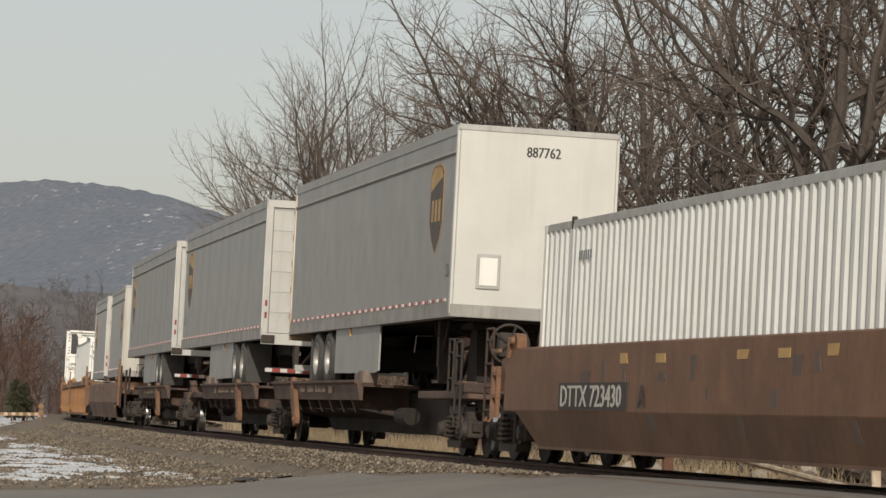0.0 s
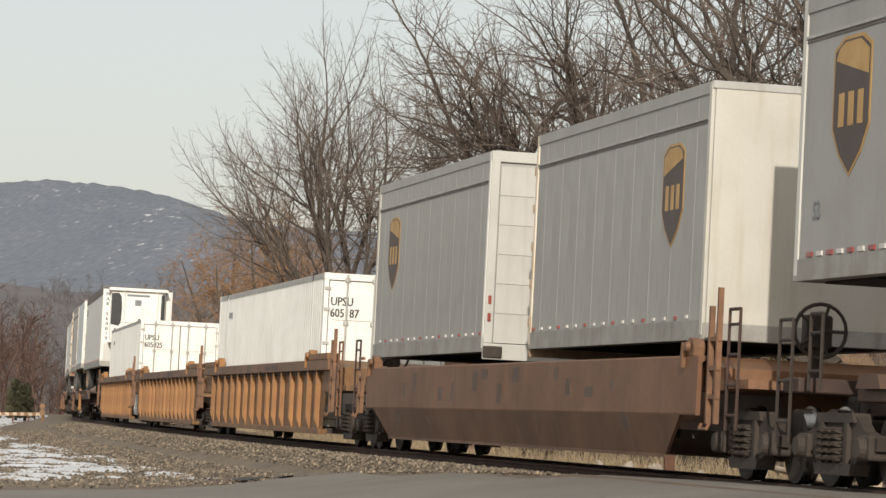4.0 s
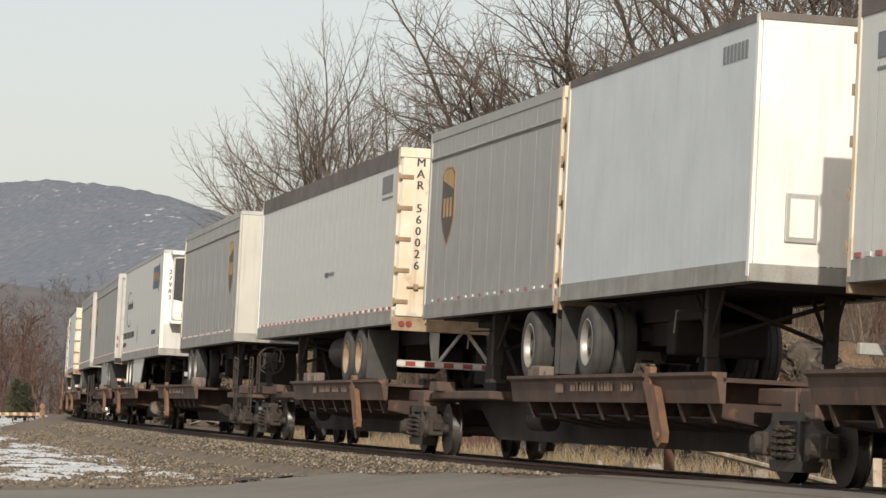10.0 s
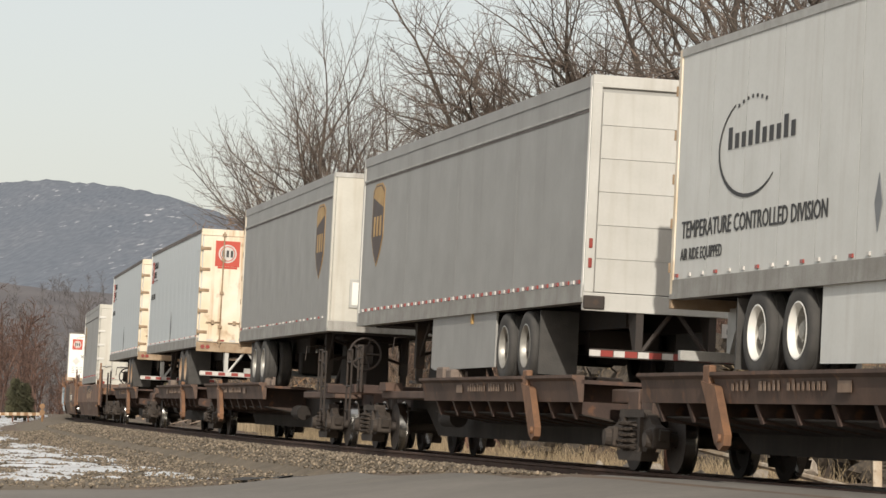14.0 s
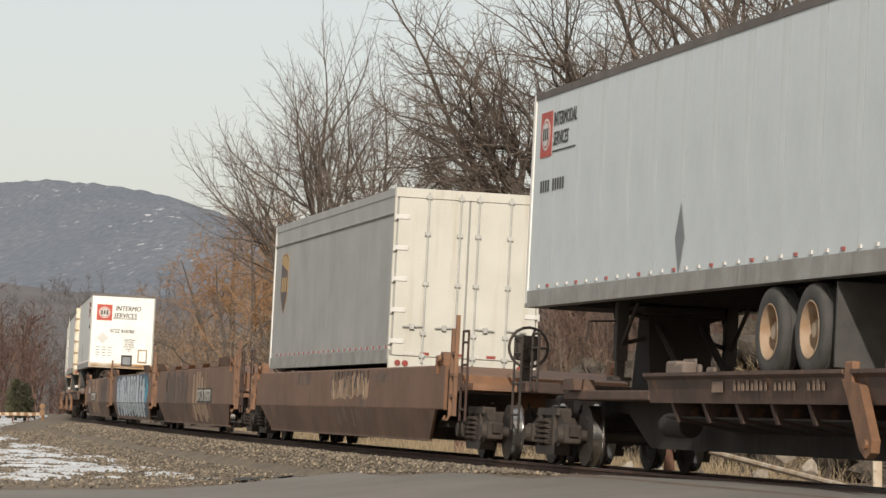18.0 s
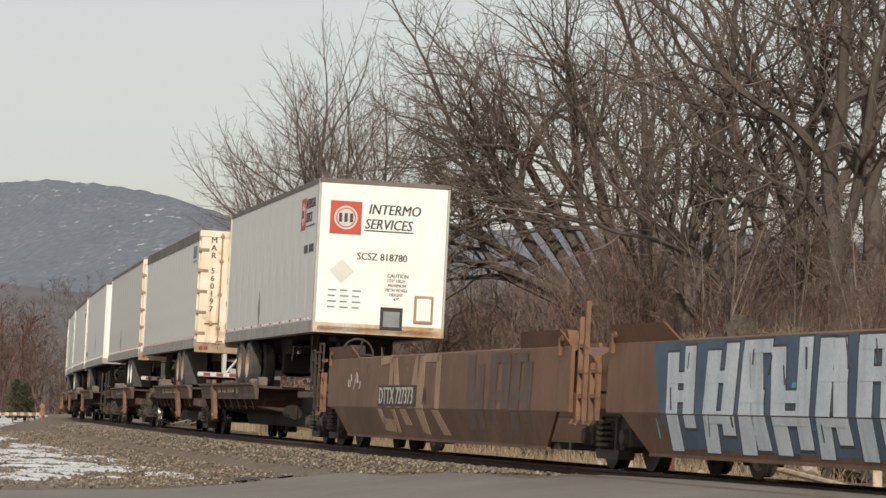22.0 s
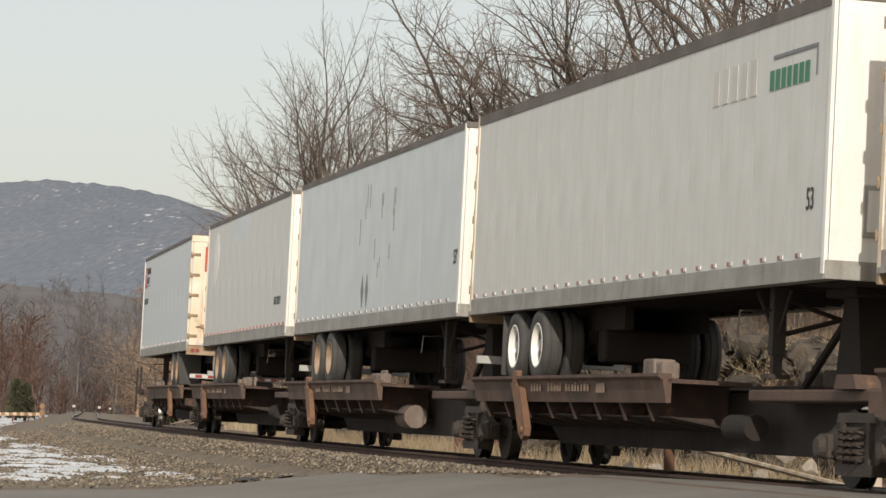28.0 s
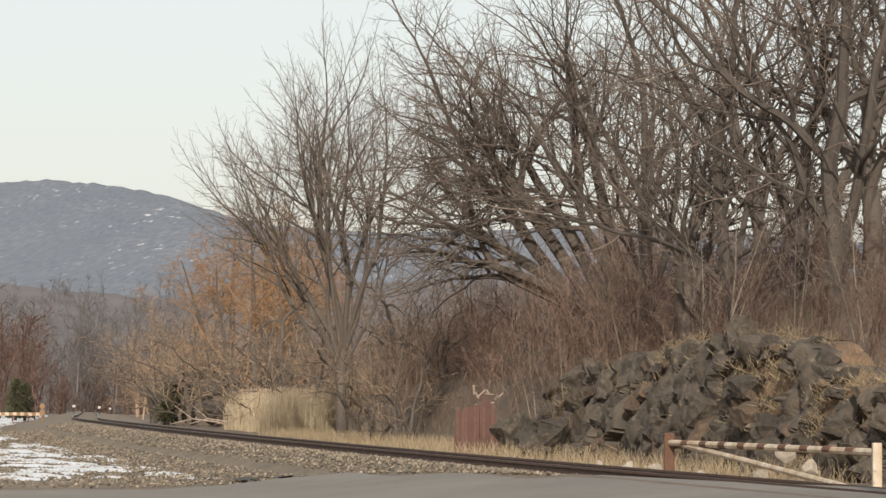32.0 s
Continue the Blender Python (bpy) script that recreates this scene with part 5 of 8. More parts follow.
def _spring_mesh():
    s = Shape()
    for x in (-0.2, 0.0, 0.2):
        pts = [(x + 0.085 * math.cos(a), -0.06 + 0.085 * math.sin(a), 0.26 + 0.36 * a / (2 * math.pi * 5)) for a in np.linspace(0, 2 * math.pi * 5, 41)]
        s.tube(pts, 0.017, 4)
    return s.mesh("spring", M_TRUCK)


def _bolster_mesh():
    s = Shape()
    s.box(-0.2, 0.2, -1.02, 1.02, 0.50, 0.72, 0, 0.03)
    s.lathe([(0.70, 0.0), (0.70, 0.33), (0.80, 0.33), (0.80, 0.0)], 0, 0, 0, 20, 0, "z")
    for x in (-0.5, 0.5):
        s.box(x - 0.05, x + 0.05, -0.7, 0.7, 0.33, 0.45)
    return s.mesh("truck", M_TRUCK)


WHEELSET, SIDEFRAME, SPRING, BOLSTER = _wheel_mesh(), _frame_mesh(), _spring_mesh(), _bolster_mesh()
SPINNING = []                                            # (wheelset, metres back in the train)


def truck(car, x, q):
    t = part("truck", BOLSTER, None, car, at=pose(x, 0, 0))
    for y in (-1, 1):
        part("side_frame", SIDEFRAME, None, t, at=pose(0, y * 1.0, 0))
        part("spring", SPRING, None, t, at=pose(0, y * 1.06, 0, 0, 0, 0 if y < 0 else 180))
    for dx in (-0.89, 0.89):
        w = part("wheelset", WHEELSET, None, t, at=pose(dx, 0, 0.418))
        SPINNING.append((w, q - dx))
    return t


def coupler(car, x, w):
    s = Shape()
    s.box(x, x + w * 1.1, -0.09, 0.09, 0.78, 0.95, 0, 0.02)
    s.box(x + w * 0.9, x + w * 1.25, -0.16, 0.16, 0.72, 1.0, 0, 0.05)
    part("coupler", s, M_STEEL, car)
    h = Shape()
    h.tube([(x, -0.35, 0.85), (x + w * 0.4, -0.37, 0.55), (x + w * 0.9, -0.3, 0.5), (x + w * 1.2, -0.2, 0.7)], 0.025, 6)
    part("air_hose", h, M_FRAME, car)


def brake_wheel(car, x, y, z, material=M_STEEL):
    s = Shape()
    ring = [(x, y + 0.30 * math.cos(a), z + 0.30 * math.sin(a)) for a in np.linspace(0, 2 * math.pi, 21)]
    s.tube(ring, 0.022, 6)
    for k in range(5):
        a = k * 2 * math.pi / 5
        s.tube([(x, y, z), (x, y + 0.3 * math.cos(a), z + 0.3 * math.sin(a))], 0.02, 5)
    s.box(x - 0.22, x - 0.02, y - 0.16, y + 0.16, z - 0.2, z + 0.18, 0, 0.04)
    s.box(x - 0.16, x - 0.08, y - 0.06, y + 0.06, 1.0, z - 0.15)
    part("brake_wheel", s, material, car, smooth=True)


def ladder(car, x, y, z0, z1, material, wide=0.42, rungs=3):
    s = Shape()
    for dx in (0, wide):
        s.tube([(x + dx, y, z0), (x + dx, y, z1)], 0.02, 6)
    for i in range(rungs):
        z = z0 + (z1 - z0) * (i + 0.5) / rungs
        s.tube([(x, y, z), (x + wide, y, z)], 0.018, 6)
    s.tube([(x, y, z1), (x + wide, y, z1)], 0.02, 6)
    part("handhold", s, material, car)


DECK = 1.14


def spine_car(qa, qb, wheel_end, front_end=False, rear_end=False, orange=M_ORANGE, lump=True, pale=True, tank=False, seed=0):
    """One platform of a spine car. wheel_end: +1 where the trailer's tyres stand at its leading end."""
    L, w, rnd = qb - qa, wheel_end, random.Random(seed)
    car = thing("spine_car", "rust-brown spine railcar platform with greasy dark centre sill on steel wheels", "railcar", "spine car platforms")
    h = L / 2
    s = Shape()
    s.prism([(-h + 0.1, 0.78), (-h + 1.5, 0.74), (-h + 2.6, 0.30), (h - 2.6, 0.30), (h - 1.5, 0.74), (h - 0.1, 0.78), (h - 0.1, 1.02), (-h + 0.1, 1.02)],
            "y", -0.36, 0.36)
    part("centre_sill", s, M_SILL, car, "dusty dark fishbelly centre sill")
    xe = w * (h - 1.5)                                   # platform end nearest the wheels' truck

    def px(d):
        return xe - w * d
    for y in (-1, 1):
        s = Shape()
        s.box(px(0), px(9.9), y * 0.34, y * 1.38, DECK - 0.05, DECK)
        part("deck_plate", s, M_SPINE, car)
        s = Shape()
        beam = [(y * 1.34, DECK - 0.29), (y * 1.40, DECK - 0.29), (y * 1.45, DECK - 0.02), (y * 1.51, DECK + 0.02), (y * 1.51, DECK + 0.06), (y * 1.34, DECK + 0.06), (y * 1.34, DECK)]
        s.prism(beam, "x", px(0), px(2.62))
        s.prism(beam, "x", px(2.86), px(9.9))
        part("edge_beam", s, M_EDGE, car, "brown edge beam along the tyre platform")
        g = Shape()
        g.prism([(y * 0.36, DECK - 0.05), (y * 1.36, DECK - 0.05), (y * 1.38, DECK - 0.30), (y * 1.30, DECK - 0.50), (y * 0.36, DECK - 0.60)], "x", -0.012, 0.012)
        g.prism([(y * 1.36, DECK - 0.29), (y * 1.385, DECK - 0.30), (y * 1.305, DECK - 0.51), (y * 1.28, DECK - 0.50)], "x", -0.05, 0.05)
        # darker brown than the edge beam, painting in the shadow under it
        me = g.mesh("gusset", M_SPINE)
        for i in range(8):
            part("gusset", me, None, car, at=pose(px(0.5 + i * 1.22), 0, 0))
        s = Shape()                                      # sloping plate behind the gussets
        s.prism([(y * 0.37, DECK - 0.60), (y * 1.26, DECK - 0.46), (y * 1.26, DECK - 0.44), (y * 0.37, DECK - 0.57)], "x", px(0.3), px(9.7))
        part("bottom_plate", s, M_SILL, car)
        b = Shape()
        x0 = px(2.7)
        b.prism([(x0 - 0.12, DECK - 0.04), (x0 + 0.40, DECK - 0.10), (x0 + 0.82, DECK - 0.64), (x0 + 0.80, DECK - 0.76), (x0 + 0.66, DECK - 0.82), (x0 + 0.48, DECK - 0.74), (x0 + 0.06, DECK - 0.22)],
                "y", y * 1.43, y * 1.52)
        b.box(x0 - 0.12, x0 + 0.12, y * 1.41, y * 1.50, DECK - 0.1, DECK + 0.14, 0, 0.02)
        b.lathe([(-0.03, 0.0), (-0.03, 0.05), (0.02, 0.05)], x0 + 0.68, y * 1.525, DECK - 0.68, 10)
        part("tie_down_bracket", b, orange, car, "bright orange tie-down bracket")
        # end sill step beside the truck
        e = Shape()
        e.box(w * (h - 1.45), w * (h + 0.0), y * 0.36, y * 0.98, 0.86, 1.04, 0, 0.02)
        e.box(w * (h - 0.55), w * (h - 0.05), y * 0.55, y * 1.0, 0.70, 1.02, 0, 0.02)
        part("end_sill", e, M_EDGE, car)
        e = Shape()
        e.box(-w * (h - 0.1), -w * (h - 4.2), y * 0.36, y * 0.9, 0.90, 1.03, 0, 0.02)
        e.prism([(-w * (h - 0.3), 1.03), (-w * (h - 1.0), 1.03), (-w * (h - 0.9), 1.18), (-w * (h - 0.4), 1.18)], "y", y * 0.7, y * 1.0)
        part("hitch_sill", e, M_EDGE, car)
        if pale and y < 0:
            k = Shape()
            for i in range(20):
                if i not in (4, 5, 11):
                    a = px(3.5 + i * 0.155)
                    k.box(a, a - w * rnd.uniform(0.06, 0.11), y * 1.449, y * 1.456, DECK - 0.15, DECK - rnd.uniform(0.03, 0.07))
            k.box(px(6.9), px(7.3), y * 1.449, y * 1.455, DECK - 0.17, DECK - 0.05)
            part("stencil", k, M_GHOSTP, car, "faded pale stencilled marks", kind="stuff")
        if lump:
            k = Shape()
            for i in range(7):
                a, r = px(9.0 + rnd.uniform(-0.7, 0.7)), rnd.uniform(0.08, 0.17)
                k.box(a - r * 1.5, a + r * 1.5, y * (1.25 - rnd.uniform(0, 0.3)) - r, y * 1.25 + r, DECK, DECK + r * 1.5, 0, 0.03)
            part("ice_lump", k, M_LUMP, car, "lumps of dirty ice on the deck", kind="stuff")
    # hitch for the trailer's nose
    s = Shape()
    xh = -w * (h - 2.2)
    s.prism([(xh - 0.45, 1.02), (xh + 0.45, 1.02), (xh + 0.22, 2.05), (xh - 0.22, 2.05)], "y", -0.42, 0.42)
    s.box(xh - 0.5, xh + 0.5, -0.55, 0.55, 2.05, 2.16, 0, 0.03)
    s.tube([(xh + w * 0.3, -0.3, 1.9), (xh + w * 1.9, -0.3, 1.03)], 0.05, 6)
    s.tube([(xh + w * 0.3, 0.3, 1.9), (xh + w * 1.9, 0.3, 1.03)], 0.05, 6)
    part("trailer_hitch", s, M_FRAME, car, "dark steel stand that carries the trailer's nose")
    s = Shape()
    xt = 8.9 if tank else 10.4
    s.tube([(px(xt), -0.72, 0.60), (px(xt + 0.9), -0.72, 0.60)], 0.2 if tank else 0.15, 14)
    part("air_reservoir", s, M_LUMP if tank else M_FRAME, car, smooth=True)
    truck(car, -h, qb)
    if front_end:
        truck(car, h, qa)
    for flag, sgn in ((front_end, 1), (rear_end, -1)):
        if flag:
            coupler(car, sgn * (h + 0.9), sgn)
            e = Shape()
            e.box(sgn * (h - 0.3), sgn * (h + 1.2), -0.36, 0.36, 0.78, 1.02)
            e.box(sgn * (h + 0.7), sgn * (h + 1.2), -1.25, 1.25, 0.98, 1.14, 0, 0.02)
            part("end_platform", e, M_SPINE, car)
            ladder(car, sgn * (h + 1.0) - 0.2, -1.3, 0.45, 1.75, M_STEEL, 0.4, 3)
            ladder(car, sgn * (h + 0.2) - 0.2, -1.25, 1.0, 1.8, M_STEEL, 0.35, 2)
            if sgn > 0:
                brake_wheel(car, h + 1.1, -0.55, 1.75)
    RIDERS.append((car, qa, qb, Matrix.Identity(4)))
    return car


CREASE = 0.72                                            # height at which a smooth well car's side slopes in


def well_car(qa, qb, style, front_end=False, rear_end=False, floor=0.32, marks="", marks_x=3.0, spray=False, seed=0):
    """One well of a double-stack car. style 'brown': smooth sides; 'orange': ribbed sides."""
    L, rnd = qb - qa, random.Random(seed)
    h = L / 2
    ribbed = style == "orange"
    paint = M_WELLO if ribbed else M_WELLB
    car = thing("well_car", ("grimy orange ribbed well railcar with low steel sides" if ribbed else
                             "rust-brown smooth-sided well railcar with worn paint" + (" and pale mural" if spray else "")),
                "railcar", "orange well cars" if ribbed else "brown well cars")
    TOPZ = 1.40 if seed in (2, 7) and not ribbed else 1.60
    for y in (-1, 1):
        s = Shape()
        if ribbed:
            s.prism([(-h + 2.0, 0.22), (h - 2.0, 0.22), (h - 1.75, 1.0), (h - 0.9, 1.05), (h - 0.9, 1.45), (-h + 0.9, 1.45), (-h + 0.9, 1.05), (-h + 1.75, 1.0)],
                    "y", y * 1.28, y * 1.305)
        else:                                            # upright upper band, lower sheet sloping in below a crease
            s.prism([(y * 1.36, CREASE - 0.005), (y * 1.41, CREASE - 0.005), (y * 1.415, CREASE + 0.015), (y * 1.41, TOPZ - 0.02), (y * 1.39, TOPZ), (y * 1.30, TOPZ), (y * 1.30, TOPZ - 0.05), (y * 1.36, TOPZ - 0.08)],
                    "x", -h + 0.9, h - 0.9)
        part("side_sheet", s, paint, car)
        s = Shape()
        if ribbed:
            s.box(-h + 0.85, h - 0.85, y * 1.20, y * 1.42, 1.40, TOPZ, 0, 0.015)
            part("top_chord", s, M_CHORD, car)
            s = Shape()
            s.box(-h + 2.0, h - 2.0, y * 1.18, y * 1.36, 0.2, 0.3, 0, 0.01)
            part("bottom_chord", s, paint, car)
        else:
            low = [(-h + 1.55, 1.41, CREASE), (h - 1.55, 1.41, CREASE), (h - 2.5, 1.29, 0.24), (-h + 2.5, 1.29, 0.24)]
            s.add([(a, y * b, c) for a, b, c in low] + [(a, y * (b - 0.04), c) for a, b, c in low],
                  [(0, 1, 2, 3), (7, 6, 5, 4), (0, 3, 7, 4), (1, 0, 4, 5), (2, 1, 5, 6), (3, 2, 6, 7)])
            part("lower_sheet", s, M_WELLD, car, "darker lower side sheet below a crease")
            s = Shape()
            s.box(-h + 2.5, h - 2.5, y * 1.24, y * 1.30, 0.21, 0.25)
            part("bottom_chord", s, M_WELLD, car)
        for sg in (-1, 1):                               # raised end boxes and container guides
            e = Shape()
            if ribbed:
                e.box(sg * (h - 0.9), sg * (h - 3.2), y * 1.2, y * 1.43, TOPZ, TOPZ + 0.12, 0, 0.01)
            else:                                        # flared guide plate
                fl = [(sg * (h - 0.95), 1.395, TOPZ - 0.03), (sg * (h - 3.9), 1.395, TOPZ - 0.03), (sg * (h - 3.5), 1.50, TOPZ + 0.20), (sg * (h - 1.25), 1.50, TOPZ + 0.20)]
                e.add([(a, y * b, c) for a, b, c in fl] + [(a, y * (b - 0.03), c) for a, b, c in fl],
                      [(0, 1, 2, 3), (7, 6, 5, 4), (0, 3, 7, 4), (1, 0, 4, 5), (2, 1, 5, 6), (3, 2, 6, 7)])
            if ribbed or seed in (1, 4, 13):
                part("end_cap", e, paint, car)
            e = Shape()
            xg = sg * (h - (3.35 if ribbed else 1.3))
            e.prism([(xg - 0.16, TOPZ + 0.002), (xg + 0.16, TOPZ + 0.002), (xg + 0.17, TOPZ + 0.10), (xg + 0.10, TOPZ + 0.19), (xg - 0.04, TOPZ + 0.21), (xg - 0.13, TOPZ + 0.15), (xg - 0.18, TOPZ + 0.05)],
                    "y", y * 1.26, y * 1.40)
            e.prism([(xg - 0.20, TOPZ - 0.12), (xg - 0.12, TOPZ - 0.14), (xg - 0.08, TOPZ + 0.12), (xg - 0.15, TOPZ + 0.15)], "y", y * 1.38, y * 1.46)
            e.lathe([(-0.05, 0.0), (-0.05, 0.05), (0.0, 0.06)], xg + 0.04, y * 1.42, TOPZ + 0.10, 12)
            part("container_guide", e, M_RIB if ribbed else M_ORANGE, car, "worn orange container guide on the top chord")
        if ribbed:
            n = 15
            x0, x1 = -h + 2.3, h - 2.3
            r = Shape()
            r.prism([(y * 1.30, 0.31), (y * 1.32, 0.31), (y * 1.39, 0.50), (y * 1.39, 1.40), (y * 1.30, 1.40)], "x", -0.012, 0.012)
            r.box(-0.045, 0.045, y * 1.385, y * 1.402, 0.48, 1.40)
            r.prism([(y * 1.305, 0.28), (y * 1.32, 0.28), (y * 1.402, 0.49), (y * 1.385, 0.49)], "x", -0.035, 0.035)
            me = r.mesh("rib", M_RIB)
            for i in range(n):
                gap = rnd.uniform(-0.09, 0.09) if 0 < i < n - 1 else 0
                part("rib", me, None, car, at=pose(x0 + (x1 - x0) * i / (n - 1) + gap, 0, 0))
            k = Shape()                                  # sprayed scribbles, blackened
            for i in range(14):
                a = x0 + (x1 - x0) * rnd.random()
                k.box(a, a + rnd.uniform(0.02, 0.05), y * 1.305, y * 1.309, rnd.uniform(0.4, 0.8), rnd.uniform(0.85, 1.25))
            part("soot", k, M_SOOT, car, "black smears on the side sheet", kind="stuff")
            k = Shape()
            for i in range(9):
                a = 1.2 + i * 0.2
                k.box(a, a + rnd.uniform(0.05, 0.14), y * 1.421, y * 1.425, 1.46, rnd.uniform(1.5, 1.56))
            part("scrawl", k, M_BLACK, car, "black scrawl on the top chord", kind="stuff")
            p = Shape()
            p.tube([(-h + 2, y * 1.345, 1.36), (h - 2, y * 1.345, 1.36)], 0.022, 6)
            part("air_pipe", p, M_STEEL, car)
        else:
            if seed == 1:
                for i in range(4):
                    a, cap = -h + 5 + i * (L - 10) / 3, Shape()
                    cap.prism([(a - 1.0, TOPZ), (a + 0.8, TOPZ), (a + 0.95, TOPZ + 0.10), (a - 0.8, TOPZ + 0.13)], "y", y * 1.25, y * 1.41)
                    part("rail_cover", cap, paint, car)
    s = Shape()
    s.box(-h + 2.2, h - 2.2, -1.2, 1.2, floor - 0.1, floor)
    part("floor_plate", s, M_STEEL, car)
    for sg in (-1, 1):
        e = Shape()
        e.box(sg * (h - 0.15), sg * (h - 1.0), -0.35, 0.35, 0.80, 1.2)
        e.prism([(sg * (h - 0.2), 1.0), (sg * (h - 0.2), TOPZ - 0.15), (sg * (h - 1.2), TOPZ), (sg * (h - 2.4), TOPZ), (sg * (h - 2.4), 1.0)], "y", -1.3, 1.3)
        part("end_bulkhead", e, paint, car)
        p = Shape()
        for dx in (0.15, 0.45):
            p.box(sg * (h - dx) - 0.028, sg * (h - dx) + 0.028, -1.43, -1.37, 0.62, (2.15 if dx < 0.3 else 1.95) if sg > 0 else 1.35)
        for zz in (0.9, 1.22, 1.55):
            p.box(sg * (h - 0.5), sg * (h - 0.1), -1.425, -1.38, zz, zz + 0.05)
        p.tube([(sg * (h - 0.15), -1.47, 0.62), (sg * (h - 0.15), -1.5, 0.56), (sg * (h - 0.45), -1.5, 0.56), (sg * (h - 0.45), -1.47, 0.62)], 0.018, 6)
        part("end_post", p, M_ORANGE, car, "upright orange steel end post with step")
        if (sg > 0 and front_end) or (sg < 0 and rear_end):
            coupler(car, sg * (h + 0.3), sg)
            ladder(car, sg * (h + 0.3) - 0.2, -1.36, 0.55, 1.9, M_ORANGE if ribbed else M_SPINE, 0.4, 4)
            e = Shape()
            e.box(sg * (h - 0.2), sg * (h + 0.7), -1.3, 1.3, 1.02, 1.12)
            part("end_platform", e, M_ORANGE if not ribbed else M_WELLO, car)
            if sg > 0:
                brake_wheel(car, h + 0.55, -0.45, 1.7, M_STEEL)
    truck(car, -h, qb)
    if front_end:
        truck(car, h, qa)
    if marks:
        y = -1.418 if not ribbed else -1.435
        b = Shape()
        b.box(-0.06, 3.22, y - 0.010, y + 0.003, 0.75, 1.10)
        part("number_panel", b, M_NUMBER, car, "black number panel", at=pose(marks_x - h, 0, 0))
        part("car_number", lettering(marks.removesuffix(" A"), 0.40, M_PALE, 1.24), None, car, "pale stencilled car number", kind="stuff", at=pose(marks_x - h + 0.02, y - 0.014, 0.79, 90, 0, 0))
        if marks.endswith(" A"):
            part("car_letter", lettering("A", 0.40, M_BLACK, 1.0), None, car, at=pose(marks_x - h + 3.7, y - 0.012, 0.79, 90, 0, 0))

    def strokes(name, label, material, x0, x1, n, z0, z1, wide, tall, lean, off):
        """Sprayed strokes that follow the side's two sheets; paint runs on the lower one."""
        def skin(z):
            return -(1.416 if z > CREASE else 1.41 - (CREASE - z) * 0.25) - off
        s = Shape()
        for i in range(n):
            a, w, lo = x0 + (x1 - x0) * (i + rnd.uniform(-0.4, 0.4)) / n, rnd.uniform(*wide), rnd.uniform(z0, z1)
            hi = min(lo + rnd.uniform(*tall), TOPZ - 0.04)
            if lo < CREASE < hi:
                lo, hi = (CREASE + 0.005, hi) if hi - CREASE > CREASE - lo else (lo, CREASE - 0.01)
            t_ = rnd.uniform(-lean, lean) * (hi - lo)
            s.add([(a, skin(lo), lo), (a + w, skin(lo), lo), (a + w * rnd.uniform(0.6, 1.3) + t_, skin(hi), hi), (a + t_, skin(hi), hi)] +
                  [(a, skin(lo) + 0.012, lo), (a + w, skin(lo) + 0.012, lo), (a + w + t_, skin(hi) + 0.012, hi), (a + t_, skin(hi) + 0.012, hi)],
                  [(0, 1, 2, 3), (7, 6, 5, 4), (0, 3, 7, 4), (1, 0, 4, 5), (2, 1, 5, 6), (3, 2, 6, 7)])
        part(name, s, material, car, label, kind="stuff")
    def letters(label, material, x0, x1, n, full=1.0, cross=True, rim=False):
        """Blocky sprayed letter shapes, unreadable, over both sheets of the side."""
        s = Shape()
        wide = (x1 - x0) / n

        def bar(a, b, lo, hi, t_=0.0, up_=0.0):          # a slab b wide from height lo to hi, with a dark rim when it is part of a mural
            if rim:
                slab(a - 0.035, b + 0.07, max(lo - 0.035, 0.28), min(hi + 0.03, 1.575), t_, 0.001, 1)
            slab(a, b, lo, hi, t_, 0.004 + up_, 0)

        def slab(a, b, lo, hi, t_, o0, mi):
            for c0, c1 in ((lo, min(hi, CREASE - 0.01)), (max(lo, CREASE + 0.005), hi)):
                if c1 - c0 > 0.03:
                    q = [(a + t_ * c0, c0), (a + b + t_ * c0, c0), (a + b + t_ * c1, c1), (a + t_ * c1, c1)]
                    s.add([(u, -(1.416 if c0 > CREASE - 0.005 else 1.41 - (CREASE - c) * 0.25) - o, c) for o in (o0, o0 + 0.002) for u, c in q],
                          [(3, 2, 1, 0), (4, 5, 6, 7), (0, 1, 5, 4), (1, 2, 6, 5), (2, 3, 7, 6), (3, 0, 4, 7)], mi)
        for i in range(n):
            a, t_ = x0 + i * wide, rnd.uniform(-0.08, 0.22)
            foot = max(CREASE - rnd.uniform(0.35, 0.55) * full, 0.29)
            bar(a, wide * rnd.uniform(0.30, 0.40), foot, rnd.uniform(1.42, 1.55), t_)
            bar(a + wide * rnd.uniform(0.5, 0.58), wide * rnd.uniform(0.28, 0.38), foot + rnd.uniform(-0.05, 0.3), rnd.uniform(1.35, 1.55), -t_ * rnd.choice((1, -1)))
            for zc in rnd.sample((0.62, 0.86, 1.08, 1.40), 2):
                if zc > foot and cross:
                    bar(a + wide * 0.02, wide * rnd.uniform(0.6, 0.84), zc, zc + rnd.uniform(0.12, 0.18), t_, 0.003)
            if rnd.random() < 0.7:
                bar(a + wide * rnd.uniform(0.1, 0.6), wide * 0.07, 0.32, foot)
        part("sprayed_letters", s, [material, M_BLACK], car, label, kind="stuff")
    if spray:
        x0, x1 = -h + 3.2, h - 2.4
        field = Shape()
        field.prism([(x0, CREASE + 0.005), (x1, CREASE + 0.005), (x1 + 0.3, 1.3), (x1 - 0.1, 1.57), (x0 - 0.3, 1.57), (x0 - 0.2, 1.2)], "y", -1.412, -1.4165)
        v = [(x0, CREASE - 0.01), (x1, CREASE - 0.01), (x1 - 0.6, 0.3), (x0 + 0.4, 0.33)]
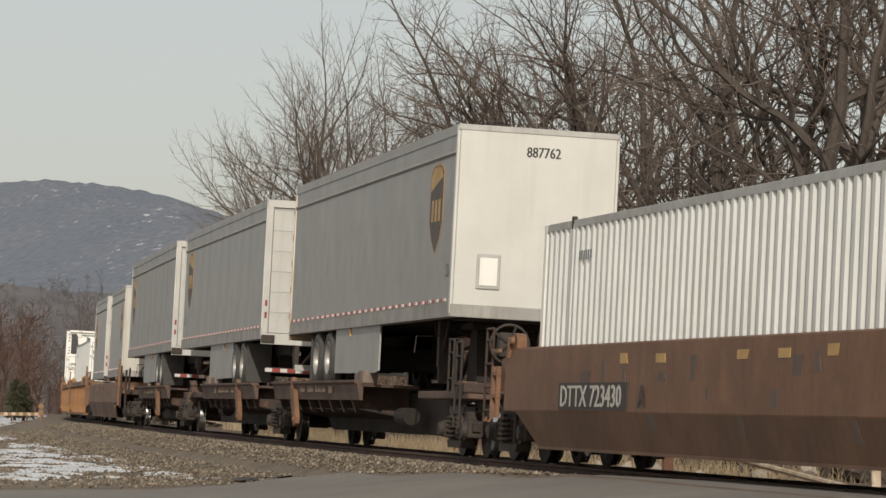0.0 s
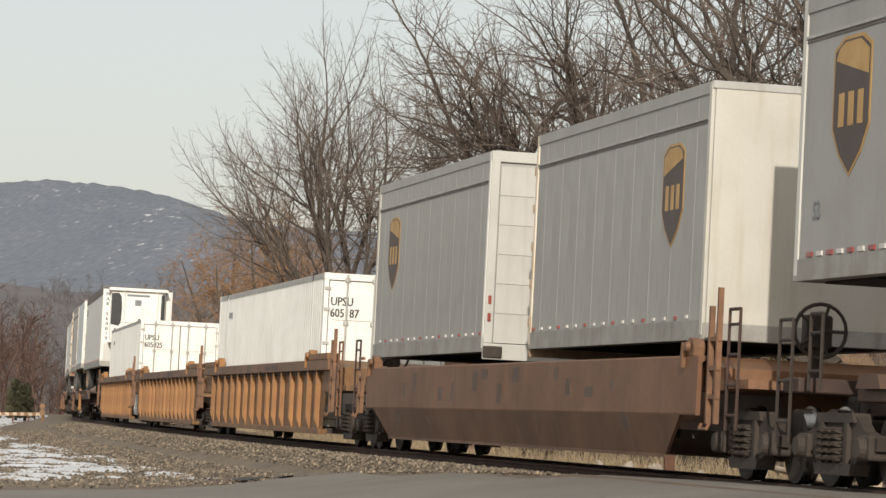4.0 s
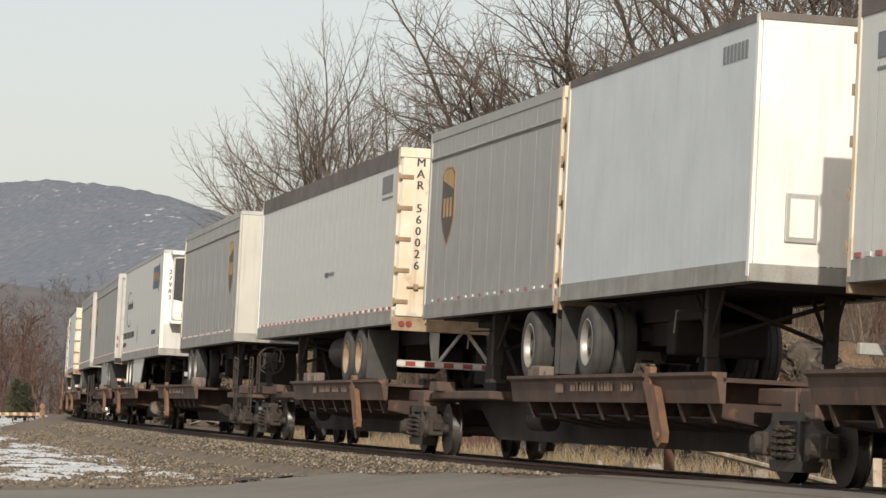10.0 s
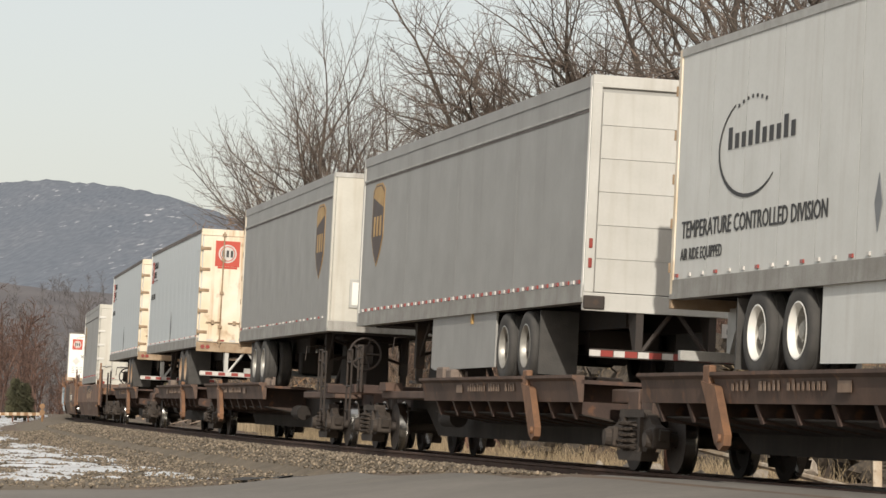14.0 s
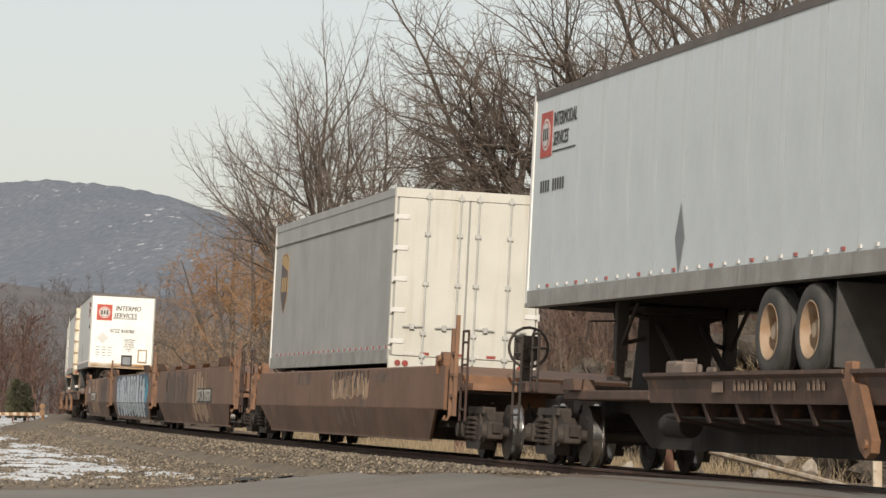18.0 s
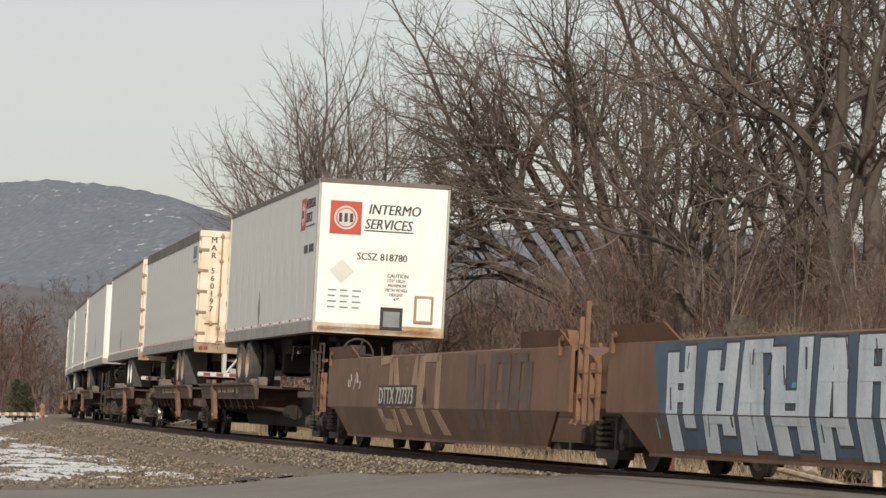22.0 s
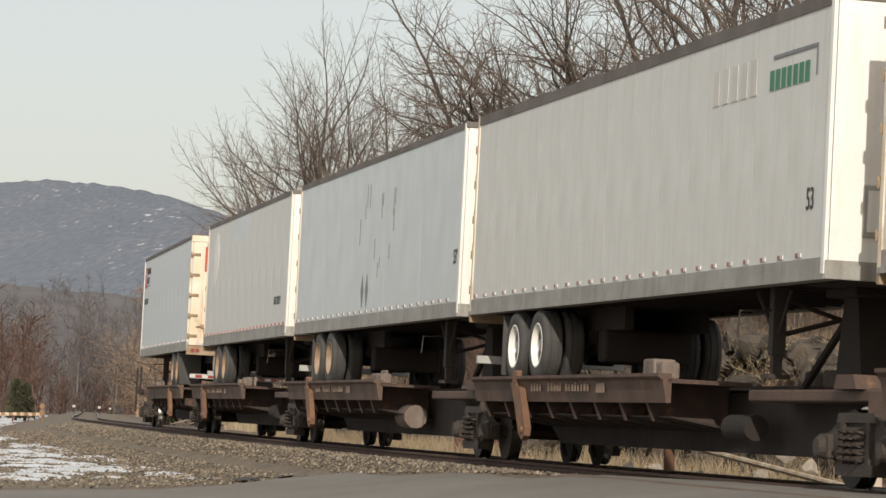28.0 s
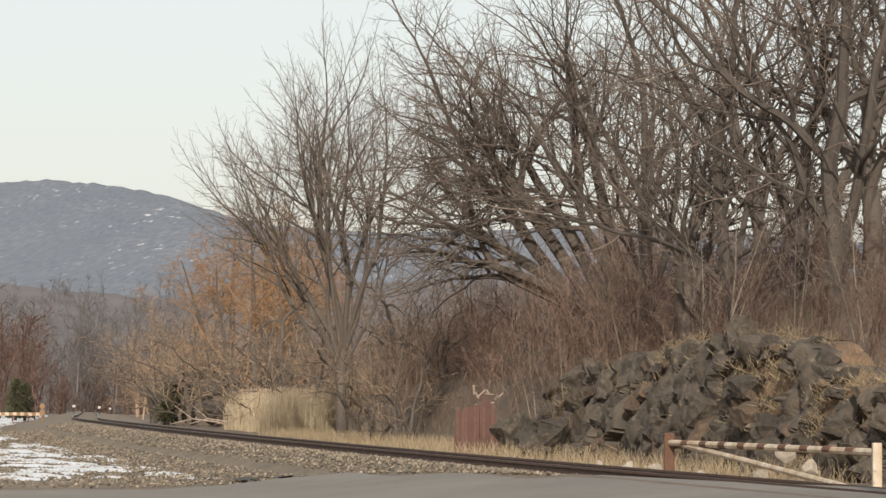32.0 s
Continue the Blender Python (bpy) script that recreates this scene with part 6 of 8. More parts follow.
        v = [(a, -(1.41 - (CREASE - c) * 0.25) - o, c) for o in (0.0, 0.001) for a, c in v]
        field.add(v, [(3, 2, 1, 0), (4, 5, 6, 7), (0, 1, 5, 4), (1, 2, 6, 5), (2, 3, 7, 6), (3, 0, 4, 7)])
        part("sprayed_mural", field, M_HAZE, car, "slate-blue sprayed field")
        letters("large pale sprayed block shapes with paint runs", M_SPRAY, x0 + 0.3, x1 - 0.9, 10, 1.15, True, True)
        strokes("mural_shadow", "turquoise sprayed edges", M_CYAN, x1 - 1.2, x1 + 0.1, 6, CREASE + 0.005, 1.2, (0.08, 0.2), (0.25, 0.4), 0.6, 0.012)
        strokes("mural_shadow", "turquoise sprayed edges", M_CYAN, x0 - 0.2, x1, 12, 0.4, 1.3, (0.05, 0.12), (0.15, 0.3), 0.6, 0.001)
        strokes("mural_shadow", "dark sprayed outlines", M_BLACK, x0, x1, 22, 0.45, 1.3, (0.02, 0.05), (0.15, 0.35), 0.6, 0.010)
    elif not ribbed and seed == 1:
        letters("faded tan sprayed block letters with paint runs", M_FADED, -h + 10.8, -h + 14.4, 3, 1.0, False)
        strokes("faded_mural", "faded tan paint runs", M_FADED, -h + 10.2, -h + 14.6, 9, 0.3, 0.4, (0.05, 0.14), (0.35, 0.5), 0.35, 0.002)
        letters("ghostly grey block shapes", M_GHOST, -h + 3.4, -h + 9.6, 6, 0.6)
    elif not ribbed and seed == 13:
        s = Shape()                                      # big slanted block strokes across the crease
        for xa, za, xb, zb, w in ((6.05, 1.50, 7.25, 1.54, 0.13), (7.18, 1.54, 7.08, CREASE + 0.005, 0.30), (6.0, CREASE - 0.012, 6.35, 0.45, 0.32), (6.3, 0.45, 7.4, 0.42, 0.2), (7.5, 1.55, 7.95, CREASE + 0.005, 0.40),
                                  (7.4, CREASE - 0.012, 7.75, 0.32, 0.26), (8.35, CREASE - 0.012, 8.75, 0.45, 0.5), (9.75, 1.56, 9.1, CREASE + 0.005, 0.42), (9.9, 1.56, 9.75, CREASE + 0.005, 0.3), (9.75, CREASE - 0.012, 10.2, 0.34, 0.3),
                                  (10.2, 1.56, 10.15, CREASE + 0.005, 0.3), (10.12, CREASE - 0.012, 10.45, 0.32, 0.26), (10.4, 1.52, 11.6, 1.52, 0.12), (11.6, 1.56, 11.55, CREASE + 0.005, 0.34), (11.3, CREASE - 0.012, 12.1, 0.32, 0.55)):
            xa, xb = (5.95 + (c - 5.95) * 0.87 for c in (xa, xb))
            flat_ = abs(zb - za) < 0.1
            ends = [(xa, za - w / 2), (xb, zb - w / 2), (xb, zb + w / 2), (xa, za + w / 2)] if flat_ else [(xb - w / 2, zb), (xb + w / 2, zb), (xa + w / 2, za), (xa - w / 2, za)]
            s.add([(a - h, -(1.416 if c > CREASE else 1.41 - (CREASE - c) * 0.25) - o, c) for o in (0.002, 0.006) for a, c in ends],
                  [(3, 2, 1, 0), (4, 5, 6, 7), (0, 1, 5, 4), (1, 2, 6, 5), (2, 3, 7, 6), (3, 0, 4, 7)])
        part("sprayed_letters", s, M_FADED, car, "faded tan sprayed block letters", kind="stuff")
        letters("ghostly grey block shapes", M_GHOST, -h + 13.0, h - 3.0, 3, 0.6)
        strokes("scrawl", "thin pale sprayed scrawl", M_PALE, -h + 3.0, -h + 4.2, 8, 1.0, 1.2, (0.02, 0.04), (0.12, 0.25), 1.5, 0.003)
        strokes("colour_patch", "small orange paint patches", M_ORANGE, -h + 4.5, h - 3, 5, 1.3, 1.35, (0.3, 0.4), (0.12, 0.16), 0.0, 0.002)
    elif not ribbed and seed in (2, 3):
        if seed == 3:
            strokes("colour_patch", "small orange paint patches", M_GOLD, -h + 7.2, h - 2.5, 6, 1.32, 1.35, (0.3, 0.42), (0.1, 0.15), 0.0, 0.002)
        strokes("faded_mural", "ghostly grey block shapes", M_GHOST, -h + 3.0, h - 3.0, 16, 0.45, 1.2, (0.1, 0.4), (0.12, 0.3), 0.1, 0.002)
    elif not ribbed and seed == 7:
        strokes("faded_mural", "worn tan field under black strokes", M_FADED, h - 11.4, h - 7.6, 24, 0.85, 0.95, (0.12, 0.3), (0.30, 0.40), 0.3, 0.003)
        strokes("mural_shadow", "black sprayed outlines", M_BLACK, h - 11.4, h - 7.5, 15, 1.02, 1.25, (0.03, 0.07), (0.2, 0.4), 0.9, 0.008)
        strokes("mural_shadow", "sooty paint runs", M_GHOST, h - 11.0, h - 7.0, 12, 0.35, 0.6, (0.08, 0.2), (0.3, 0.45), 0.4, 0.003)
        strokes("faded_mural", "ghostly grey writing shapes", M_GHOST, h - 15.4, h - 13.9, 9, 1.12, 1.16, (0.08, 0.12), (0.25, 0.28), 0.05, 0.003)
        strokes("faded_mural", "ghostly grey writing shapes", M_GHOST, h - 7.2, h - 5.6, 9, 1.15, 1.2, (0.08, 0.12), (0.12, 0.22), 0.05, 0.003)
    RIDERS.append((car, qa, qb, Matrix.Identity(4)))
    return car


# ---------------------------------------------------------------- trailers
def _tyre_mesh():
    s = Shape()
    s.lathe([(-0.12, 0.305), (-0.135, 0.35), (-0.138, 0.42), (-0.125, 0.475), (-0.105, 0.492), (-0.06, 0.497), (-0.055, 0.485), (-0.04, 0.485), (-0.035, 0.498), (0.035, 0.498),
             (0.04, 0.485), (0.055, 0.485), (0.06, 0.497), (0.105, 0.492), (0.125, 0.475), (0.138, 0.42), (0.135, 0.35), (0.12, 0.305)], 0, 0, 0, 28)
    return s.mesh("tyre", M_RUBBER, True)


def _rim_mesh(material, disc):
    s = Shape()
    s.lathe([(-0.13, 0.315), (-0.135, 0.30), (-0.115, 0.285), (-0.05, 0.275)], 0, 0, 0, 24, 0)
    s.lathe([(-0.05, 0.275), (0.03, 0.265), (0.06, 0.17), (0.0, 0.13), (-0.05, 0.11), (-0.08, 0.08), (-0.08, 0.0)], 0, 0, 0, 24, 1)
    for k in range(8):
        a = k * math.pi / 4
        s.box(0.15 * math.cos(a) - 0.015, 0.15 * math.cos(a) + 0.015, -0.03, 0.04, 0.15 * math.sin(a) - 0.015, 0.15 * math.sin(a) + 0.015, 1)
    return s.mesh("rim", [material, disc], True)


TYRE, RIM, RIMR, RIMW = _tyre_mesh(), _rim_mesh(M_RIM, M_DISC), _rim_mesh(M_RIMR, M_RIMR), _rim_mesh(M_BRIGHT, M_RIM)
BODY_H = 2.97


def wheel_pair(tr, x, side, rim, zc):
    turn = pose(0, 0, 0) if side < 0 else pose(0, 0, 0, 0, 0, 180)
    w = part("wheel", TYRE, None, tr, at=pose(x, side * 1.14, zc) @ turn)
    part("rim", rim, None, w)
    part("inner_tyre", TYRE, None, w, at=pose(0, 0.31, 0))


def emblem(tr, ns, x, z, tall, y):
    """A shield in brown with a gold head and border."""
    w = tall * 0.37
    out = [(-w, tall * 0.42), (-w * 0.5, tall * 0.5), (w * 0.5, tall * 0.5), (w, tall * 0.42), (w, -tall * 0.15), (w * 0.6, -tall * 0.34), (0, -tall * 0.5), (-w * 0.6, -tall * 0.34), (-w, -tall * 0.15)]
    s = Shape()
    s.prism([(x + a, z + b) for a, b in out], "y", ns * y, ns * (y + 0.006), 0)
    s.prism([(x + a * 0.92, z + b * 0.95) for a, b in out], "y", ns * y, ns * (y + 0.010), 1)
    s.prism([(x - w * 0.86, z + tall * 0.2), (x + w * 0.86, z + tall * 0.34), (x + w * 0.7, z + tall * 0.42), (x + w * 0.4, z + tall * 0.46), (x - w * 0.4, z + tall * 0.46),
             (x - w * 0.86, z + tall * 0.38)], "y", ns * y, ns * (y + 0.013), 0)
    for i in range(3):                                   # plain bars in place of the mark
        a = x + (i - 1) * w * 0.5
        s.box(a - w * 0.14, a + w * 0.14, ns * y, ns * (y + 0.013), z - tall * 0.14, z + tall * 0.1, 0)
    part("emblem", s, [M_GOLD, M_BROWN], tr, "brown and gold shield emblem")


def trailer(qf, qr, unit, nose_fwd=True, look_="white", z=2.18, drop=0.0, panels=13, top=(M_TOP, 0.2), side=M_WHITE, nose=M_BRIGHT, door=M_DOOR, rim=RIM,
            tape="pairs", belt=False, skirt=False, shield=0.0, unit_reefer=False, roll_door=False, marks=(), label="", no_gear=False, round_nose=0.04,
            tank=False, extras=None, wheels_at=3.6, axles=2, group="highway trailers"):
    """A highway trailer on a railcar; x runs from its doors (0) to its nose (L)."""
    qa, qb = unit
    L, H = qr - qf, BODY_H
    ns = -1 if nose_fwd else 1                           # the side towards the camera
    tr = thing("semi_trailer" if not no_gear else "pup_trailer", label, "trailer", group)
    s = Shape()
    s.box(0.03, L - 0.03, -1.265, 1.265, 0.10, H - 0.04, 0, round_nose)
    part("body", s, side, tr)
    s = Shape()
    s.box(0.0, L, -1.295, 1.295, H - 0.05, H, 0, 0.012)
    for i in range(int(L / 1.2)):
        s.box(0.6 + i * 1.2, 0.64 + i * 1.2, -1.26, 1.26, H, H + 0.01)
    part("roof", s, M_ALU, tr)
    tm, th = top
    for y in (-1, 1):
        s = Shape()
        s.box(0.0, L - 0.02, y * 1.262, y * 1.298, H - th, H - 0.004)
        part("top_rail", s, tm, tr)
        s = Shape()
        s.box(0.0, L - 0.02, y * 1.25, y * 1.297, 0.0, 0.20)
        s.box(0.0, L - 0.02, y * 1.10, y * 1.302, -0.03, 0.03)
        part("bottom_rail", s, M_BRAIL, tr)
        for xa, xb in ((0.0, 0.10), (L - 0.12, L - 0.01)):
            s = Shape()
            s.box(xa, xb, y * 1.255, y * 1.300, 0.02, H - 0.01, 0, 0.01)
            part("corner_post", s, (M_ALU if extras == "plain" else nose) if xa else (door if not roll_door else M_BRIGHT), tr)
    # side panels
    x0, x1 = 0.11, L - 0.13
    pw = (x1 - x0) / panels
    s = Shape()
    s.box(0.007, pw - 0.007, ns * 1.262, ns * 1.284, 0.20, H - th + 0.01)
    if look_ == "ribbed":
        s.box(pw / 2 - 0.015, pw / 2 + 0.015, ns * 1.284, ns * 1.287, 0.2, H - th)
    me = s.mesh("panel", side)
    seam = Shape().box(pw - 0.007, pw + 0.007, ns * 1.262, ns * 1.2825, 0.20, H - th + 0.01).mesh("seam", M_SEAM)
    for i in range(panels):
        part("panel", me, None, tr, at=pose(x0 + i * pw, 0, 0))
        if i < panels - 1:
            part("seam", seam, None, tr, at=pose(x0 + i * pw, 0, 0))
    if belt:
        s = Shape()
        s.box(0.1, L - 0.12, ns * 1.283, ns * 1.302, H - 0.44, H - 0.41)
        s.box(0.1, L - 0.12, ns * 1.283, ns * 1.292, H - 0.48, H - 0.45, 1)
        part("belt_rail", s, [M_ALU, M_TOP], tr)
    # reflective tape and rivets along the foot of the side
    s = Shape()
    if tape == "pairs":
        n = int(L / 0.62)
        for i in range(n):
            a = 0.25 + i * (L - 0.6) / n
            s.box(a, a + 0.08, ns * 1.284, ns * 1.299, 0.225, 0.27, 0)
            s.box(a + 0.09, a + 0.17, ns * 1.284, ns * 1.299, 0.225, 0.27, 1)
    elif tape == "band":
        n = int(L / 0.3)
        for i in range(n):
            a = 0.2 + i * (L - 0.45) / n
            s.box(a, a + 0.15, ns * 1.284, ns * 1.306, 0.215, 0.265, i % 2)
    elif tape == "dots":
        n = int(L / 0.5)
        for i in range(n):
            a = 0.2 + i * (L - 0.45) / n
            s.box(a, a + 0.09, ns * 1.284, ns * 1.306, 0.225, 0.265, 1 if i % 3 else 0)
    if s.v:
        part("reflective_tape", s, [M_RED, M_WTAPE], tr, "red and white reflective tape", kind="stuff")
    # nose
    s = Shape()
    s.box(L - 0.03, L, -1.25, 1.25, 0.16, H - 0.06, 0, 0.012)
    part("nose_panel", s, nose, tr)
    s = Shape()
    s.box(L - 0.06, L + 0.012, -1.29, 1.29, -0.03, 0.17, 0, 0.01)
    part("nose_sill", s, M_RUSTY if extras == "plain" else M_BRAIL if side is not M_CREAM else nose, tr)
    s = Shape()
    s.box(L - 0.06, L + 0.014, -1.29, 1.29, H - 0.09, H + 0.004, 0, 0.01)
    part("nose_header", s, M_ALU if top[0] is not M_TOP else M_TOP, tr)
    if not unit_reefer and extras != "bare":
        y0 = ns * 0.72 if extras != "plain" else 0.87
        s = Shape()
        zb = 0.23 if extras == "plain" else 0.42
        s.box(L, L + 0.03, y0 - 0.19, y0 + 0.19, zb, zb + 0.55, 0, 0.015)
        s.box(L + 0.03, L + 0.04, y0 - 0.14, y0 + 0.14, zb + 0.06, zb + 0.49, 1)
        part("document_box", s, [M_HARD if extras == "plain" else M_ALU, M_BRIGHT], tr, "framed box on the trailer's nose")
        if shield == 0 and extras != "plain":
            s = Shape()
            s.box(L, L + 0.02, -ns * 0.75 - 0.2, -ns * 0.75 + 0.2, 0.3, 0.75, 0, 0.01)
            part("connector_panel", s, M_STEEL, tr)
    elif unit_reefer:
        u = Shape()
        u.box(L, L + 0.48, -1.02, 1.02, 0.95, H - 0.10, 0, 0.12)
        ru = part("cooling_unit", u, M_BRIGHT, tr, "white cooling unit on the trailer's nose")
        for y in (-1, 1):
            g = Shape()
            # the far-side box is no vent: a black strip painted for edge shade
            if y > 0:
                g.box(L + 0.30, L + 0.492, 0.84, 0.99, 1.50, H - 0.22, 0, 0.05)
                part("grille", g, M_GRILLE_SHADE, ru, "black side strip of the unit: perforated air grillework near, painted shade far")
                continue
            g.prism([(y * 0.995, 1.56), (y * 0.995, 2.72), (y * 0.74, 2.74), (y * 0.63, 2.62), (y * 0.60, 2.2), (y * 0.61, 1.7), (y * 0.70, 1.5)], "x", L + 0.40, L + 0.497)
            for i in range(5):
                for j in range(9):
                    g.box(L + 0.485, L + 0.503, y * (0.66 + i * 0.065) - 0.022, y * (0.66 + i * 0.065) + 0.022, 1.57 + j * 0.11 + 0.05 * (i % 2), 1.635 + j * 0.11 + 0.05 * (i % 2))
            part("grille", g, M_GRILLE_SHADE, ru, "black side strip of the unit: perforated air grillework near, painted shade far")
        g = Shape()
        g.box(L + 0.482, L + 0.488, -0.68, 0.68, 1.625, 1.64)
        g.box(L + 0.482, L + 0.488, -0.02, 0.0, 1.0, 1.63)
        g.box(L + 0.482, L + 0.490, -0.12, 0.12, 2.28, 2.5)
        g.box(L + 0.482, L + 0.490, -0.42, 0.42, 2.62, 2.70)
        part("unit_seam", g, M_GREYTXT, ru, "dark seams and plain emblem bars")
        g = Shape()
        for y in (-0.52, 0.72):
            g.tube([(L + 0.51, y, 0.95), (L + 0.53, y, H - 0.15)], 0.03, 6)
        g.box(L, L + 0.62, -1.1, 1.1, H - 0.16, H - 0.04, 0, 0.03)
        g.box(L, L + 0.55, -1.05, 1.05, 0.86, 0.95, 0, 0.02)
        part("unit_frame", g, M_BRIGHT, ru)
        g = Shape()
        for y in (-0.62, 0.3):
            g.tube([(L + 0.02, y, 0.1), (L + 0.05, y + 0.03, 0.5), (L + 0.2, y + 0.06, 0.86)], 0.016, 6)
        part("fuel_hose", g, M_FRAME, ru)
        s = Shape()
        s.box(L + 0.001, L + 0.01, -1.2, 1.2, 0.18, 0.86)
        part("nose_skirt", s, M_CREAM, tr, "rust-streaked white plate below the cooling unit")
    # doors
    s = Shape()
    s.box(-0.02, 0.06, -1.29, 1.29, H - 0.16, H + 0.004, 0, 0.01)
    part("door_header", s, M_ROLL if roll_door else door, tr)
    s = Shape()
    s.box(-0.03, 0.06, -1.29, 1.29, -0.14, 0.10, 0, 0.01)
    part("door_sill", s, M_ROLL if roll_door else M_HARD if door is M_DOOR else door, tr)
    if roll_door:
        s = Shape()
        s.box(0, 0.03, -1.12, 1.12, -0.22, 0.22)
        me = Shape().box(-0.004, 0.04, -1.14, 1.14, 0.003, 0.437).mesh("door_slat", M_ROLL)
        for i in range(6):
            part("door_slat", me, None, tr, at=pose(0, 0, 0.11 + i * 0.44))
        k = Shape()
        k.box(-0.008, 0, -ns * 1.05, -ns * 0.98, 2.2, 2.62)
        k.box(-0.008, 0, -ns * 1.05, -ns * 0.6, 2.56, 2.62)
        part("corner_mark", k, M_WTAPE, tr)
        for y in (-1, 1):
            k = Shape()
            k.box(-0.035, 0.02, y * 1.16, y * 1.29, 0.1, H - 0.1, 0, 0.01)
            part("door_post", k, M_ROLL, tr)
            for zz in (0.42, 0.68):
                k = Shape()
                k.box(-0.05, -0.03, y * 1.20, y * 1.25, zz, zz + 0.13, 0, 0.012)
                part("marker_light", k, M_RED, tr, "red oval marker light")
            k = Shape()
            k.box(-0.06, 0.0, y * 1.0, y * 1.29, -0.12, 0.06, 0, 0.02)
            part("tail_light", k, M_STEEL, tr)
    else:
        for y in (-1, 1):
            d = Shape()
            d.box(-0.045, -0.005, y * 0.015, y * 1.235, 0.11, H - 0.17, 0, 0.008)
            dr = part("door", d, door, tr)
            hm = Shape().box(-0.065, -0.03, y * 1.04, y * 1.302, -0.04, 0.04, 0, 0.012)
            hm.tube([(-0.055, y * 1.29, -0.06), (-0.055, y * 1.29, 0.06)], 0.02, 6)
            me = hm.mesh("hinge", M_HARD if door is M_DOOR else M_CREAM)
            for i in range(5):
                part("hinge", me, None, dr, at=pose(0, 0, 0.35 + i * 0.53))
            for yy in (0.16, 0.72):
                k = Shape()
                k.tube([(-0.075, y * yy, 0.0), (-0.075, y * yy, H - 0.06)], 0.018, 8)
                for i, zz in enumerate((0.12, 0.5, 1.35, 2.2, H - 0.14)):
                    k.box(-0.095, -0.045, y * yy - 0.05, y * yy + 0.05, zz - 0.035, zz + 0.035, 0, 0.008)
                k.tube([(-0.08, y * yy, 0.62), (-0.09, y * (yy + 0.36), 0.60)], 0.016, 6)
                k.box(-0.11, -0.045, y * (yy + 0.2) - 0.04, y * (yy + 0.2) + 0.04, 0.56, 0.66, 0, 0.01)
                part("lock_rod", k, M_HARD if door is M_DOOR else M_ALU, dr, "vertical door lock rod with handle")
            k = Shape()
            for i in range(2):
                k.lathe([(-0.055, 0.0), (-0.055, 0.05), (-0.03, 0.055)], 0, y * (1.0 + i * 0.13), -0.02, 12, 0, "x")
            part("tail_light", k, M_RED, tr, "round red tail lights")
        k = Shape()
        for i in range(8):
            a = -1.15 + i * 0.29
            k.box(-0.05, -0.044, a, a + 0.16, 0.13, 0.18, i % 2)
        part("door_tape", k, [M_RED, M_WTAPE], tr)
    if not no_gear:
        zg = DECK - z                                    # deck below the body
        # rear guard
        k = Shape()
        k.box(-0.02, 0.08, -1.15, 1.15, -0.75, -0.63, 0, 0.01)
        for y in (-0.5, 0.5):
            k.prism([(0.0, -0.64), (0.12, -0.64), (0.5, -0.1), (0.0, -0.1)], "y", y - 0.05, y + 0.05)
            k.tube([(0.04, y * 0.9, -0.65), (0.1, y * 0.1, -0.12)], 0.035, 5)
        g = part("rear_guard", k, M_STEEL if roll_door else M_ALU, tr)
        k = Shape()
        for i in range(7):
            a = -1.13 + i * 0.33
            k.box(-0.026, -0.018, a, a + 0.17, -0.73, -0.65, 0)
            k.box(-0.026, -0.018, a + 0.17, a + 0.32, -0.73, -0.65, 1)
        part("guard_tape", k, [M_RED, M_WTAPE], g, kind="stuff")
        k = Shape()
        k.box(-0.03, -0.01, -ns * 0.95, -ns * 0.62, -0.40, -0.22)
        part("plate", k, M_WTAPE, tr)
        k = Shape()
        for i in range(4):
            a = -ns * (0.9 - i * 0.065)
            k.box(-0.035, -0.028, a - 0.02, a + 0.02, -0.35, -0.28)
        part("plate_wording", k, M_BLACK, tr, kind="stuff")
        # bogie
        xa = wheels_at
        k = Shape()
        for y in (-0.52, 0.52):
            k.box(0.4, 2.6 + 1.8 * axles, y - 0.06, y + 0.06, -0.32, 0.0)
        for x in ((xa - 0.67, xa + 0.67) if axles == 2 else (xa,)):
            k.tube([(x, -1.1, zg + 0.497), (x, 1.1, zg + 0.497)], 0.07, 8)
            k.box(x - 0.35, x + 0.35, -0.62, -0.42, zg + 0.55, zg + 0.72)
            k.box(x - 0.35, x + 0.35, 0.42, 0.62, zg + 0.55, zg + 0.72)
            k.lathe([(-0.2, 0.0), (-0.2, 0.21), (0.2, 0.21), (0.2, 0.0)], x, 0, zg + 0.5, 12)
        k.box(xa - 1.3, xa + 1.5, -0.5, 0.5, -0.62, -0.3)
        k.box(xa + 1.5, xa + 1.9, -0.62, 0.62, -0.75, -0.3, 0, 0.04)
        part("axle_frame", k, M_FRAME, tr)
        for x in ((xa - 0.67, xa + 0.67) if axles == 2 else (xa,)):
            for sd in (-1, 1):
                wheel_pair(tr, x, sd, rim, zg + 0.497)
        for y in (-1, 1):
            k = Shape()
            k.box(xa - 1.45, xa - 1.41, y * 0.7, y * 1.25, zg + 0.1, -0.08)
            part("mud_flap", k, M_RUBBER, tr)
        # landing legs
        xl = L - 3.1
        for y in (-0.75, 0.75):
            k = Shape()
            k.box(xl - 0.08, xl + 0.08, y - 0.08, y + 0.08, zg + 0.28, 0.0, 0, 0.01)
            k.box(xl - 0.055, xl + 0.055, y - 0.055, y + 0.055, zg + 0.06, zg + 0.3)
            k.box(xl - 0.14, xl + 0.14, y - 0.13, y + 0.13, zg + 0.02, zg + 0.07)
            k.tube([(xl, y, zg + 0.45), (xl - 0.75, y, -0.02)], 0.03, 6)
